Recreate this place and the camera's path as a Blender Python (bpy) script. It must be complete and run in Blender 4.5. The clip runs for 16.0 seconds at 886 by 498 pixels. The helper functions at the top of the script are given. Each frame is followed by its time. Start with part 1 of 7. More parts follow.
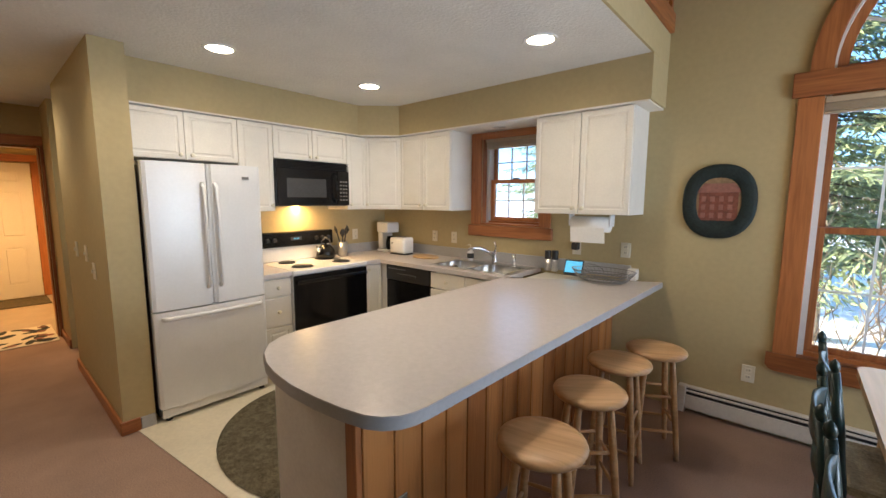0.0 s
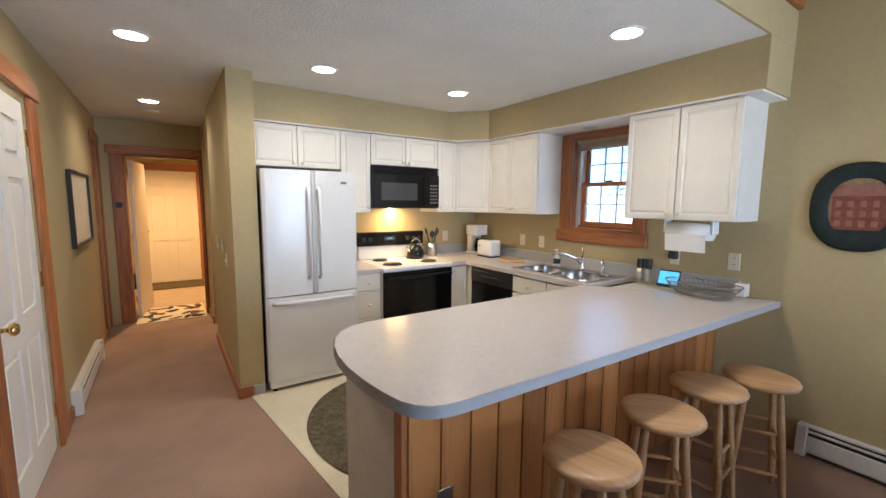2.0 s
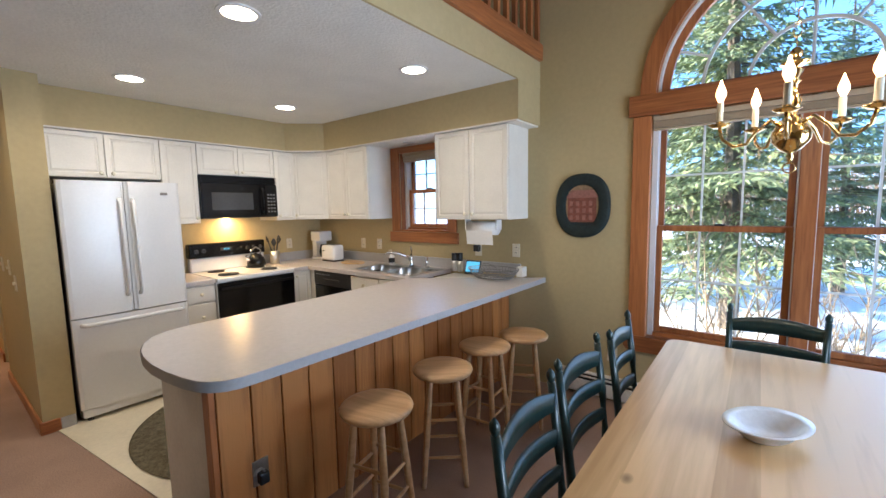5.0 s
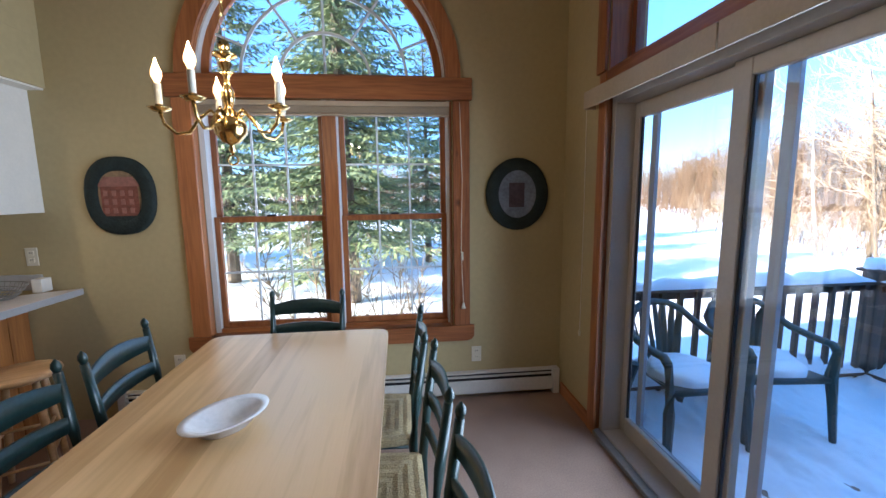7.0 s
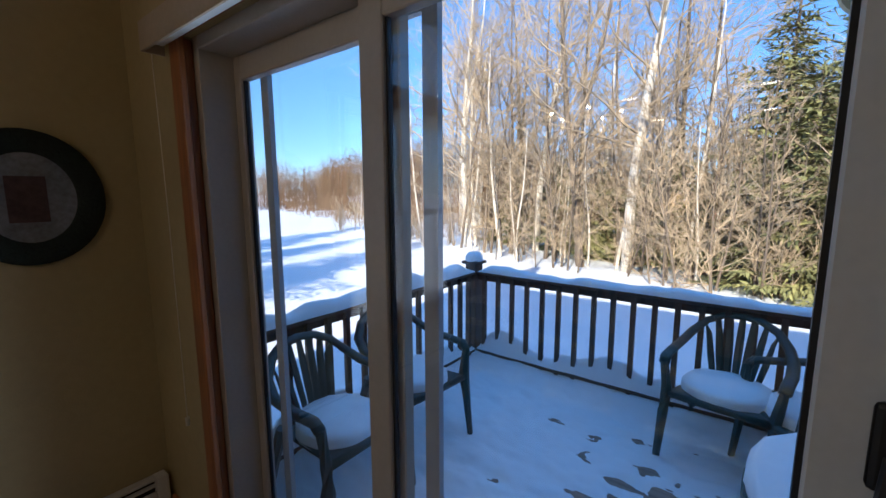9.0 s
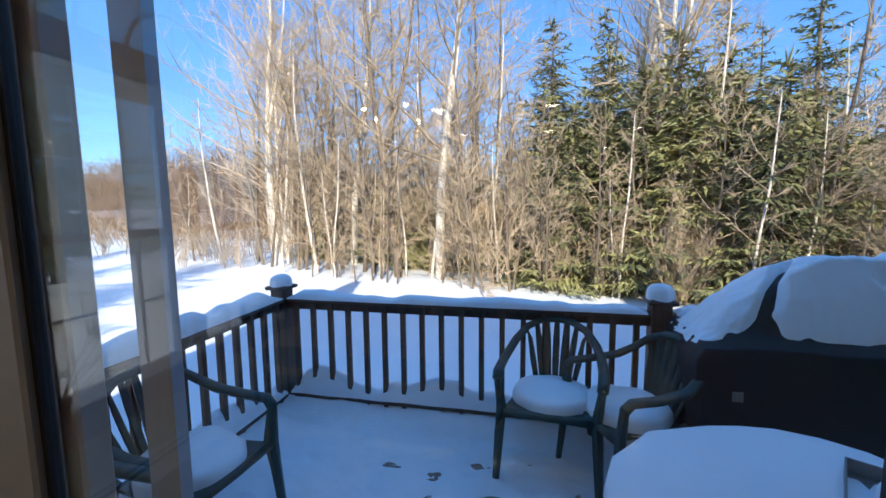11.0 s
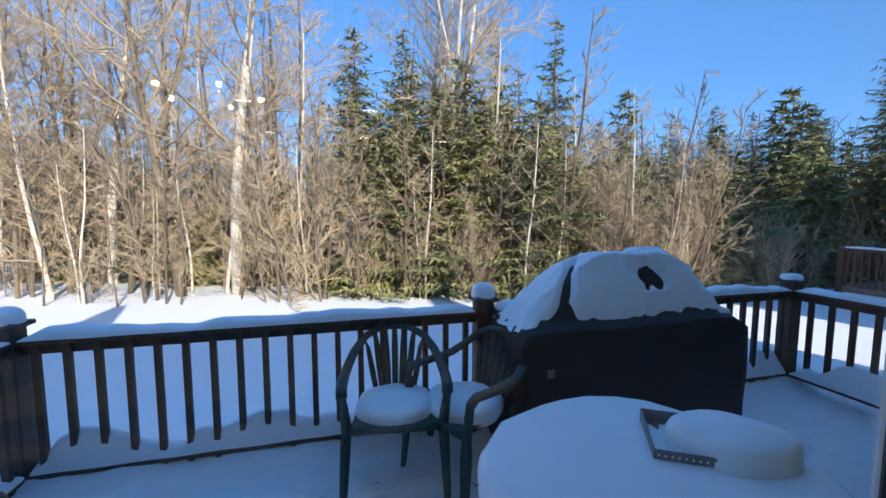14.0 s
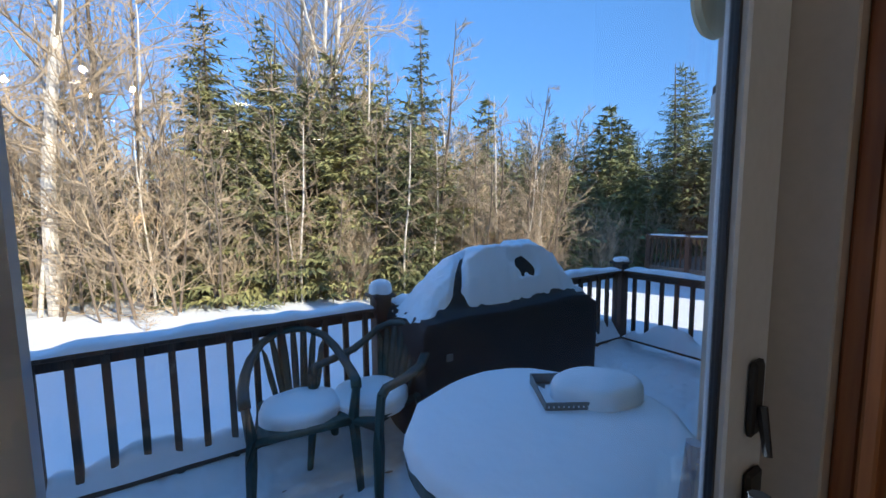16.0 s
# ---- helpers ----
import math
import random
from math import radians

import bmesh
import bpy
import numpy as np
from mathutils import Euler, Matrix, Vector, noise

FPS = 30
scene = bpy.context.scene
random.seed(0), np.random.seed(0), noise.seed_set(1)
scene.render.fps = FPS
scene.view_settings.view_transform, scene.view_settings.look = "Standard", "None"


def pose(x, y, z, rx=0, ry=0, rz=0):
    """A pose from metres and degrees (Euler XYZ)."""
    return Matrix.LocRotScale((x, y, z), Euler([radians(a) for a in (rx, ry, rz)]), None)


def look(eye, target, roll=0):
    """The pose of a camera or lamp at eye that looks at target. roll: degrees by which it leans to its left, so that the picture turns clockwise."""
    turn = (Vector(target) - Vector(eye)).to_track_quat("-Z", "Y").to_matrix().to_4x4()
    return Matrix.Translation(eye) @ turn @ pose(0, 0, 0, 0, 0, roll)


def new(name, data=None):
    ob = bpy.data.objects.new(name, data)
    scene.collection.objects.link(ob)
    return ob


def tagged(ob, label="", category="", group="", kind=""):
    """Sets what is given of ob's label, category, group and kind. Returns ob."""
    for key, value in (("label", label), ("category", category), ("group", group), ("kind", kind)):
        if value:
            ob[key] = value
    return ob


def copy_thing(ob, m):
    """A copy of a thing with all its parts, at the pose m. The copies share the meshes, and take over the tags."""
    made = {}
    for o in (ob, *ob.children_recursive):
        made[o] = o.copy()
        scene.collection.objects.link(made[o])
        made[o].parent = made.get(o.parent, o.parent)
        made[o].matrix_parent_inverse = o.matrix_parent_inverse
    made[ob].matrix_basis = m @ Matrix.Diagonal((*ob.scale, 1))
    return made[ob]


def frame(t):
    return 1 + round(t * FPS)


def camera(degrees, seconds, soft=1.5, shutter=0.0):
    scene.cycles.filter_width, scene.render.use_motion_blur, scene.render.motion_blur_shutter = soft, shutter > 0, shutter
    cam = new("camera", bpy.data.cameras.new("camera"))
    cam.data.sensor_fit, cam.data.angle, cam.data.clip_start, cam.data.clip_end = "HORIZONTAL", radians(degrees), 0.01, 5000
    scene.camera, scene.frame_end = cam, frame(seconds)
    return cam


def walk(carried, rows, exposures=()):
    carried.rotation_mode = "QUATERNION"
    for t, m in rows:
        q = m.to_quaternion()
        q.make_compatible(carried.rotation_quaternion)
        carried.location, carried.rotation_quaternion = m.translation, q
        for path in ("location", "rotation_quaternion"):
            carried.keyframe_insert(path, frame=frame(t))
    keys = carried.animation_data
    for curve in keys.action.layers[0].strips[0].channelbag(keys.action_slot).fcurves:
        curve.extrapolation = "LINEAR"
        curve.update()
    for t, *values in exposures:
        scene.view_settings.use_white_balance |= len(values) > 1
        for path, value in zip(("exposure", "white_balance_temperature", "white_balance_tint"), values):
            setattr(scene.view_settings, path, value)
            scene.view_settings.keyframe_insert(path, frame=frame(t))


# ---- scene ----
cam = camera(94.9, 16.0)
PATH = [
    (0, (0.249, 1.205, 1.516), (-1.051, 2.705, 1.274), 0.2),
    (0.5, (0.213, 1.253, 1.519), (-1.186, 2.661, 1.281), 0.4),
    (1, (0.223, 1.286, 1.524), (-1.269, 2.597, 1.289), 0.6),
    (1.5, (0.303, 1.3, 1.525), (-1.268, 2.516, 1.295), 0.6),
    (2, (0.418, 1.317, 1.516), (-1.223, 2.436, 1.287), 0.5),
    (2.5, (0.522, 1.317, 1.509), (-1.169, 2.361, 1.287), 0.4),
    (3, (0.591, 1.304, 1.508), (-1.119, 2.318, 1.292), 0.1),
    (3.2, (0.62, 1.296, 1.507), (-1.087, 2.317, 1.293), -0.1),
    (5.3, (1.022, 1.332, 1.514), (-0.037, 3.016, 1.308), -1.1),
    (5.5, (1.093, 1.354, 1.513), (0.154, 3.107, 1.303), -1.1),
    (6, (1.335, 1.442, 1.514), (0.735, 3.336, 1.285), -0.9),
    (6.5, (1.501, 1.532, 1.513), (1.304, 3.506, 1.262), -0.7),
    (7, (1.605, 1.661, 1.505), (1.817, 3.631, 1.23), -0.7),
    (7.5, (1.692, 1.853, 1.518), (2.3, 3.735, 1.225), -0.4),
    (8, (1.816, 2.007, 1.506), (2.801, 3.722, 1.209), -0.3),
    (8.5, (2.0, 2.178, 1.499), (3.314, 3.657, 1.206), -0.2),
    (9, (2.173, 2.343, 1.502), (3.742, 3.552, 1.227), -0.2),
    (9.5, (2.293, 2.495, 1.501), (4.071, 3.369, 1.233), 0.0),
    (10, (2.416, 2.592, 1.486), (4.333, 3.106, 1.239), -0.5),
    (10.1, (2.443, 2.599, 1.484), (4.379, 3.044, 1.25), -0.0),
    (10.2, (2.458, 2.595, 1.485), (4.396, 3.032, 1.253), -0.4),
    (12.3, (2.707, 2.458, 1.464), (4.673, 2.787, 1.311), 0.8),
    (12.5, (2.71, 2.465, 1.465), (4.687, 2.721, 1.305), 0.7),
    (13, (2.719, 2.503, 1.468), (4.712, 2.517, 1.301), -0.1),
    (13.5, (2.681, 2.636, 1.467), (4.654, 2.359, 1.288), 0.1),
    (14, (2.698, 2.72, 1.466), (4.62, 2.201, 1.278), 0.1),
    (14.5, (2.745, 2.766, 1.468), (4.603, 2.054, 1.27), 0.1),
    (15, (2.726, 2.814, 1.468), (4.524, 1.961, 1.265), -0.1),
    (15.5, (2.682, 2.867, 1.47), (4.417, 1.892, 1.268), -0.3),
    (16, (2.647, 2.912, 1.475), (4.315, 1.828, 1.275), -0.6),
]
EXPOSURE = [(0, 2.95, 6150, 10), (3.0, 3.15, 5350, 9), (5.5, 2.88, 5750, 10), (6.5, 2.72, 5750, 10), (7.0, 2.65, 5650, 10), (7.5, 2.5, 5650, 10),
            (8.0, 2.1, 5650, 10), (8.5, 1.68, 5600, 10), (9.0, 1.5, 5800, 10), (10.0, 1.5, 5900, 10), (12.5, 1.25, 5850, 9), (15, 1.3, 5850, 9), (16, 1.4, 5850, 9)]
walk(cam, [(t, look(eye, target, roll)) for t, eye, target, roll in PATH], EXPOSURE)

# ---- light: winter sky, low sun behind the house, exposure ----
world = bpy.data.worlds.new("winter_sky")
scene.world = world
world.use_nodes = True
wn = world.node_tree
sky = wn.nodes.new("ShaderNodeTexSky")
sky.sky_type, sky.sun_disc = "NISHITA", False
SUN_EL, SUN_HEAD = 27.0, 16.0          # elevation; way of the light, degrees from +x towards +y
sky.sun_elevation = radians(SUN_EL)
sky.sun_rotation = radians(270 - SUN_HEAD)
sky.air_density, sky.dust_density, sky.ozone_density = 0.9, 0.02, 5.0
even = wn.nodes.new("ShaderNodeMixRGB")      # clear deep-blue winter air, little haze at the horizon
even.inputs[0].default_value, even.inputs[2].default_value = 0.7, (0.34, 0.95, 2.15, 1)
wn.links.new(sky.outputs[0], even.inputs[1])
wn.links.new(even.outputs[0], wn.nodes["Background"].inputs[0])
wn.nodes["Background"].inputs[1].default_value = 0.15
sun = new("sun", bpy.data.lights.new("sun", "SUN"))
sun.data.energy, sun.data.angle, sun.data.color = 3.2, radians(0.53), (1.0, 0.86, 0.66)
sd = Vector((math.cos(radians(SUN_HEAD)) * math.cos(radians(SUN_EL)), math.sin(radians(SUN_HEAD)) * math.cos(radians(SUN_EL)), -math.sin(radians(SUN_EL))))
sun.matrix_world = look((-60, -20, 40), Vector((-60, -20, 40)) + sd)


CAN_W = 3.0


def sky_light(name, m, w, h, watts):
    """Daylight that enters by a large opening."""
    lamp = new(name, bpy.data.lights.new(name, "AREA"))
    lamp.data.shape, lamp.data.size, lamp.data.size_y = "RECTANGLE", w, h
    lamp.data.energy, lamp.data.color, lamp.data.spread = watts, (0.74, 0.87, 1.0), radians(125)
    lamp.matrix_world = m


sky_light("sky_light_glass_door", pose(2.87, 3.0, 1.02, 90, 0, 90), 1.6, 1.8, 8.0)
sky_light("sky_light_arched_window", pose(1.15, 4.47, 1.35, 90, 0, 180), 1.6, 1.5, 0.8)


def can_lamp(x, y, z, watts=30.0):
    lamp = new("can_light_bulb", bpy.data.lights.new("can_light_bulb", "SPOT"))
    lamp.data.spot_size, lamp.data.spot_blend, lamp.data.shadow_soft_size = radians(150), 0.8, 0.02
    lamp.data.energy, lamp.data.color = watts, (1.0, 0.83, 0.62)
    lamp.matrix_world = pose(x, y, z)
    return lamp


# ---- materials ----
def mat(name, color, rough=0.6, metal=0.0, vary=0.12, scale=6.0, fine=60.0, bump=0.15, bump_scale=80.0, dark=None, stretch=(1, 1, 1), emit=None, strength=0.0, spec=0.5, island=0.0):
    m = bpy.data.materials.new(name)
    m.use_nodes = True
    nt = m.node_tree
    n, l = nt.nodes, nt.links
    b = n["Principled BSDF"]
    b.inputs["Roughness"].default_value, b.inputs["Metallic"].default_value = rough, metal
    b.inputs["Specular IOR Level"].default_value = spec
    tc, mp = n.new("ShaderNodeTexCoord"), n.new("ShaderNodeMapping")
    mp.inputs["Scale"].default_value = stretch
    l.new(tc.outputs["Object"], mp.inputs[0])
    a, c = n.new("ShaderNodeTexNoise"), n.new("ShaderNodeTexNoise")
    a.inputs["Scale"].default_value, c.inputs["Scale"].default_value = scale, fine
    a.inputs["Detail"].default_value = c.inputs["Detail"].default_value = 4
    for q in (a, c):
        l.new(mp.outputs[0], q.inputs["Vector"])
    add = n.new("ShaderNodeMath")
    add.operation = "ADD"
    l.new(a.outputs[0], add.inputs[0]), l.new(c.outputs[0], add.inputs[1])
    last = add
    if island:
        inf, mul, ad2 = n.new("ShaderNodeObjectInfo"), n.new("ShaderNodeMath"), n.new("ShaderNodeMath")
        mul.operation, ad2.operation = "MULTIPLY_ADD", "ADD"
        mul.inputs[1].default_value, mul.inputs[2].default_value = island, -island / 2
        l.new(inf.outputs["Random"], mul.inputs[0]), l.new(add.outputs[0], ad2.inputs[0]), l.new(mul.outputs[0], ad2.inputs[1])
        last = ad2
    ramp = n.new("ShaderNodeValToRGB")
    lo = dark or [v * (1 - 1.6 * vary) for v in color]
    hi = [min(1.0, v * (1 + vary)) for v in color]
    ramp.color_ramp.elements[0].position, ramp.color_ramp.elements[1].position = 0.35, 0.65
    ramp.color_ramp.elements[0].color, ramp.color_ramp.elements[1].color = (*lo, 1), (*hi, 1)
    half = n.new("ShaderNodeMath")
    half.operation, half.inputs[1].default_value = "MULTIPLY", 0.5
    l.new(last.outputs[0], half.inputs[0]), l.new(half.outputs[0], ramp.inputs[0]), l.new(ramp.outputs[0], b.inputs["Base Color"])
    if bump:
        d, bu = n.new("ShaderNodeTexNoise"), n.new("ShaderNodeBump")
        d.inputs["Scale"].default_value, d.inputs["Detail"].default_value = bump_scale, 3
        bu.inputs["Strength"].default_value, bu.inputs["Distance"].default_value = bump, 0.01
        l.new(mp.outputs[0], d.inputs["Vector"]), l.new(d.outputs[0], bu.inputs["Height"]), l.new(bu.outputs[0], b.inputs["Normal"])
    if emit:
        b.inputs["Emission Color"].default_value, b.inputs["Emission Strength"].default_value = (*emit, 1), strength
    return m


def wood(name, color, dark, rough=0.35, axis="z", island=0.5, scale=1.0):
    st = {"x": (0.9, 14, 14), "y": (14, 0.9, 14), "z": (14, 14, 0.9)}[axis]
    m = mat(name, color, rough, vary=0.2, scale=1.2 * scale, fine=6 * scale, bump=0.06, bump_scale=9, dark=dark, stretch=st, island=island)
    nt = m.node_tree
    n, l = nt.nodes, nt.links
    # knots
    vo, rp, mx = n.new("ShaderNodeTexVoronoi"), n.new("ShaderNodeValToRGB"), n.new("ShaderNodeMixRGB")
    tc, mp = n.new("ShaderNodeTexCoord"), n.new("ShaderNodeMapping")
    mp.inputs["Scale"].default_value = {"x": (0.6, 1, 1), "y": (1, 0.6, 1), "z": (1, 1, 0.6)}[axis]
    l.new(tc.outputs["Object"], mp.inputs[0]), l.new(mp.outputs[0], vo.inputs["Vector"])
    vo.inputs["Scale"].default_value = 4.0
    rp.color_ramp.elements[0].position, rp.color_ramp.elements[1].position = 0.035, 0.09
    rp.color_ramp.elements[0].color, rp.color_ramp.elements[1].color = (0.35, 0.3, 0.3, 1), (1, 1, 1, 1)
    l.new(vo.outputs["Distance"], rp.inputs[0])
    b = n["Principled BSDF"]
    src = b.inputs["Base Color"].links[0].from_socket
    mx.blend_type, mx.inputs[0].default_value = "MULTIPLY", 1.0
    l.new(src, mx.inputs[1]), l.new(rp.outputs[0], mx.inputs[2]), l.new(mx.outputs[0], b.inputs["Base Color"])
    return m


M = {}
M["wall"] = mat("khaki_wall_paint", (0.46, 0.37, 0.195), 0.75, vary=0.04, scale=1.5, fine=30, bump=0.08, bump_scale=120)
M["ceiling"] = mat("textured_white_ceiling", (0.72, 0.71, 0.68), 0.9, vary=0.05, scale=3, fine=70, bump=0.6, bump_scale=55)
M["carpet"] = mat("mauve_brown_carpet", (0.36, 0.245, 0.19), 0.95, vary=0.16, scale=2.2, fine=140, bump=0.5, bump_scale=260, spec=0.1)
M["vinyl"] = mat("cream_vinyl", (0.72, 0.65, 0.5), 0.4, vary=0.05, scale=5, fine=40, bump=0.04)
M["trim"] = wood("stained_pine_trim", (0.36, 0.135, 0.045), (0.22, 0.072, 0.024), 0.38, "z")
M["trim_x"] = wood("stained_pine_trim_long", (0.36, 0.135, 0.045), (0.22, 0.072, 0.024), 0.38, "x")
M["trim_y"] = wood("stained_pine_trim_deep", (0.36, 0.135, 0.045), (0.22, 0.072, 0.024), 0.38, "y")
M["plank"] = wood("honey_pine_plank", (0.47, 0.2, 0.06), (0.33, 0.125, 0.036), 0.4, "z", island=0.9)
M["groove"] = mat("dark_groove", (0.1, 0.045, 0.02), 0.8, bump=0)
M["cab"] = mat("cream_white_cabinet", (0.78, 0.745, 0.68), 0.4, vary=0.03, scale=8, fine=80, bump=0.03)
M["white"] = mat("white_enamel", (0.8, 0.8, 0.8), 0.22, vary=0.02, bump=0.02, bump_scale=200)
M["fridge_side"] = mat("grey_fridge_side", (0.2, 0.19, 0.18), 0.5, bump=0.1, bump_scale=150)
M["doorwhite"] = mat("white_door_paint", (0.76, 0.74, 0.7), 0.4, vary=0.03, scale=3, bump=0.05)
M["laminate"] = mat("pale_grey_laminate", (0.56, 0.515, 0.5), 0.28, vary=0.06, scale=40, fine=220, bump=0.01)
M["lam_edge"] = mat("grey_laminate_edge", (0.42, 0.42, 0.43), 0.35, vary=0.05, bump=0.01)
M["black"] = mat("black_enamel", (0.007, 0.007, 0.008), 0.2, vary=0.1, bump=0, spec=0.35)
M["blackmat"] = mat("black_plastic", (0.02, 0.02, 0.022), 0.45, vary=0.15, bump=0.05)
M["darkglass"] = mat("dark_oven_glass", (0.006, 0.006, 0.007), 0.1, vary=0.1, bump=0, spec=0.25)
M["steel"] = mat("brushed_steel", (0.55, 0.55, 0.54), 0.28, 1.0, vary=0.08, scale=4, fine=90, bump=0.03)
M["chrome"] = mat("chrome", (0.75, 0.75, 0.76), 0.08, 1.0, vary=0.02, bump=0)
M["brass"] = mat("polished_brass", (0.72, 0.5, 0.2), 0.14, 1.0, vary=0.05, bump=0)
M["green"] = mat("dark_green_chair_paint", (0.012, 0.03, 0.028), 0.3, vary=0.25, scale=9, fine=60, bump=0.06)
M["rush"] = mat("woven_rush", (0.42, 0.33, 0.18), 0.8, vary=0.25, scale=10, fine=120, bump=0.6, bump_scale=140)
M["stool"] = wood("pale_birch", (0.58, 0.37, 0.19), (0.47, 0.27, 0.12), 0.3, "x", island=0.3, scale=0.6)
M["table"] = wood("honey_maple", (0.6, 0.40, 0.20), (0.50, 0.30, 0.13), 0.3, "y", island=1.0, scale=0.42)
M["bowl"] = mat("white_glazed_china", (0.72, 0.7, 0.7), 0.15, vary=0.05, scale=15, bump=0)
M["heater"] = mat("white_heater_enamel", (0.7, 0.67, 0.62), 0.45, vary=0.05, bump=0.03)
M["slot"] = mat("dark_slot", (0.03, 0.03, 0.03), 0.8, bump=0)
M["rug"] = mat("olive_brown_rug", (0.14, 0.12, 0.08), 0.95, vary=0.35, scale=30, fine=160, bump=0.7, bump_scale=160, spec=0.1)
M["plate"] = mat("ivory_plastic", (0.7, 0.65, 0.52), 0.4, vary=0.02, bump=0)
M["paper"] = mat("white_paper", (0.8, 0.79, 0.77), 0.8, vary=0.03, bump=0.15, bump_scale=150)
M["snow"] = mat("fresh_snow", (0.9, 0.92, 0.95), 0.55, vary=0.03, scale=1.2, fine=12, bump=0.5, bump_scale=14, spec=0.3)
M["deckwood"] = wood("dark_wet_deck_wood", (0.075, 0.048, 0.036), (0.04, 0.025, 0.018), 0.6, "z", island=0.5)
M["deckboard"] = wood("dark_wet_deck_board", (0.28, 0.205, 0.155), (0.15, 0.105, 0.078), 0.55, "y", island=0.5)
M["resin"] = mat("green_resin", (0.028, 0.055, 0.05), 0.42, vary=0.2, scale=8, bump=0.1)
M["cover"] = mat("black_vinyl_cover", (0.012, 0.012, 0.014), 0.6, vary=0.3, scale=5, bump=0.5, bump_scale=9)
M["birch"] = mat("pale_birch_bark", (0.74, 0.68, 0.58), 0.85, vary=0.2, scale=5, fine=30, dark=(0.42, 0.35, 0.28), bump=0.5, bump_scale=20, stretch=(1, 1, 0.35))
M["bark"] = mat("grey_brown_bark", (0.17, 0.13, 0.095), 0.9, vary=0.25, scale=5, fine=30, bump=0.6, bump_scale=20, stretch=(1, 1, 0.3), island=0.5)
M["twig"] = mat("tan_twigs", (0.42, 0.32, 0.21), 0.9, vary=0.2, scale=2, fine=9, bump=0, island=0.5)
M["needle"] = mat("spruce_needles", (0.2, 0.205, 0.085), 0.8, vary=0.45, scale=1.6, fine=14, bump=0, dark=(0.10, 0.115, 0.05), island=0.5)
M["needle2"] = mat("yellow_green_spruce_needles", (0.25, 0.235, 0.09), 0.8, vary=0.45, scale=1.6, fine=14, bump=0, dark=(0.10, 0.11, 0.045), island=0.5)
# lighter copy of the spruce needles, with sunlight put into the colour
M["needle_sunlit"] = mat("sunlit_spruce_needles", (0.23, 0.27, 0.12), 0.75, vary=0.4, scale=1.6, fine=14, bump=0, dark=(0.12, 0.15, 0.08), island=0.3)
M["thicket"] = mat("brown_thicket_stems", (0.17, 0.105, 0.06), 0.9, vary=0.3, scale=0.6, fine=3, bump=0)
M["farwood"] = mat("brown_far_wood", (0.11, 0.06, 0.038), 0.7, vary=0.2, bump=0.1)
M["gauge"] = mat("pale_gauge_face", (0.55, 0.55, 0.38), 0.4, vary=0.05, bump=0)
M["steel_grey"] = mat("grey_pierced_metal", (0.25, 0.26, 0.27), 0.4, 0.6, vary=0.1, bump=0.1)
M["siding"] = mat("grey_clapboard", (0.3, 0.33, 0.33), 0.7, vary=0.08, bump=0.2)
M["roof"] = mat("dark_shingle", (0.06, 0.06, 0.06), 0.9, vary=0.3, scale=8, bump=0.5)
M["extwhite"] = mat("white_exterior_vinyl", (0.72, 0.74, 0.75), 0.4, vary=0.03, bump=0.03)
# door vinyl with the dim indoor side's shade put into the colour
M["almond_shade"] = mat("shaded_almond_vinyl", (0.47, 0.41, 0.34), 0.4, vary=0.04, bump=0.03)
M["bulb"] = mat("lit_bulb", (1, 0.9, 0.7), 0.3, bump=0, emit=(1.0, 0.55, 0.2), strength=0.9)
M["canlens"] = mat("lit_can_lens", (1, 0.9, 0.7), 0.4, bump=0, emit=(1.0, 0.8, 0.55), strength=5.0)
M["screen"] = mat("lit_screen", (0.1, 0.4, 0.6), 0.2, bump=0, emit=(0.1, 0.42, 0.65), strength=0.14)
M["red"] = mat("red_enamel", (0.5, 0.02, 0.015), 0.3, bump=0)
M["blind"] = mat("tan_metal_blind", (0.45, 0.36, 0.25), 0.45, vary=0.06, bump=0)
M["tile"] = mat("beige_tile", (0.5, 0.4, 0.29), 0.4, vary=0.1, scale=4, bump=0.05, island=0.4)
M["mirror"] = mat("silvered_mirror", (0.85, 0.85, 0.86), 0.03, 1.0, vary=0.01, bump=0)


M["rim_green"] = mat("dark_green_braid", (0.009, 0.019, 0.018), 0.75, vary=0.3, scale=20, fine=90, bump=0.5, bump_scale=70)
M["brick_paint"] = mat("painted_brick_red", (0.2, 0.062, 0.038), 0.6, vary=0.2, scale=30, bump=0.1)
M["roof_paint"] = mat("painted_dull_pink", (0.3, 0.13, 0.1), 0.6, vary=0.15, scale=20, bump=0.05)
M["dull_paint"] = mat("painted_dull_plum", (0.085, 0.055, 0.06), 0.1, vary=0.2, scale=20, bump=0.02)
M["tan_paint"] = mat("painted_tan", (0.26, 0.17, 0.09), 0.6, vary=0.2, scale=9, bump=0.05)
M["mwglass"] = mat("grey_window_glass", (0.06, 0.062, 0.065), 0.12, vary=0.1, bump=0)
# pale grey stands in for the window mirrored in the picture's glass
M["grey_reflection"] = mat("pale_grey_reflection", (0.2, 0.21, 0.24), 0.08, vary=0.2, scale=7, bump=0.02)


def glass_mat():
    m = bpy.data.materials.new("clear_glass")
    m.use_nodes = True
    b = m.node_tree.nodes["Principled BSDF"]
    b.inputs["Base Color"].default_value = (0.97, 0.99, 0.985, 1)
    b.inputs["Roughness"].default_value, b.inputs["IOR"].default_value, b.inputs["Transmission Weight"].default_value = 0.0, 1.45, 1.0
    return m


M["glass"] = glass_mat()


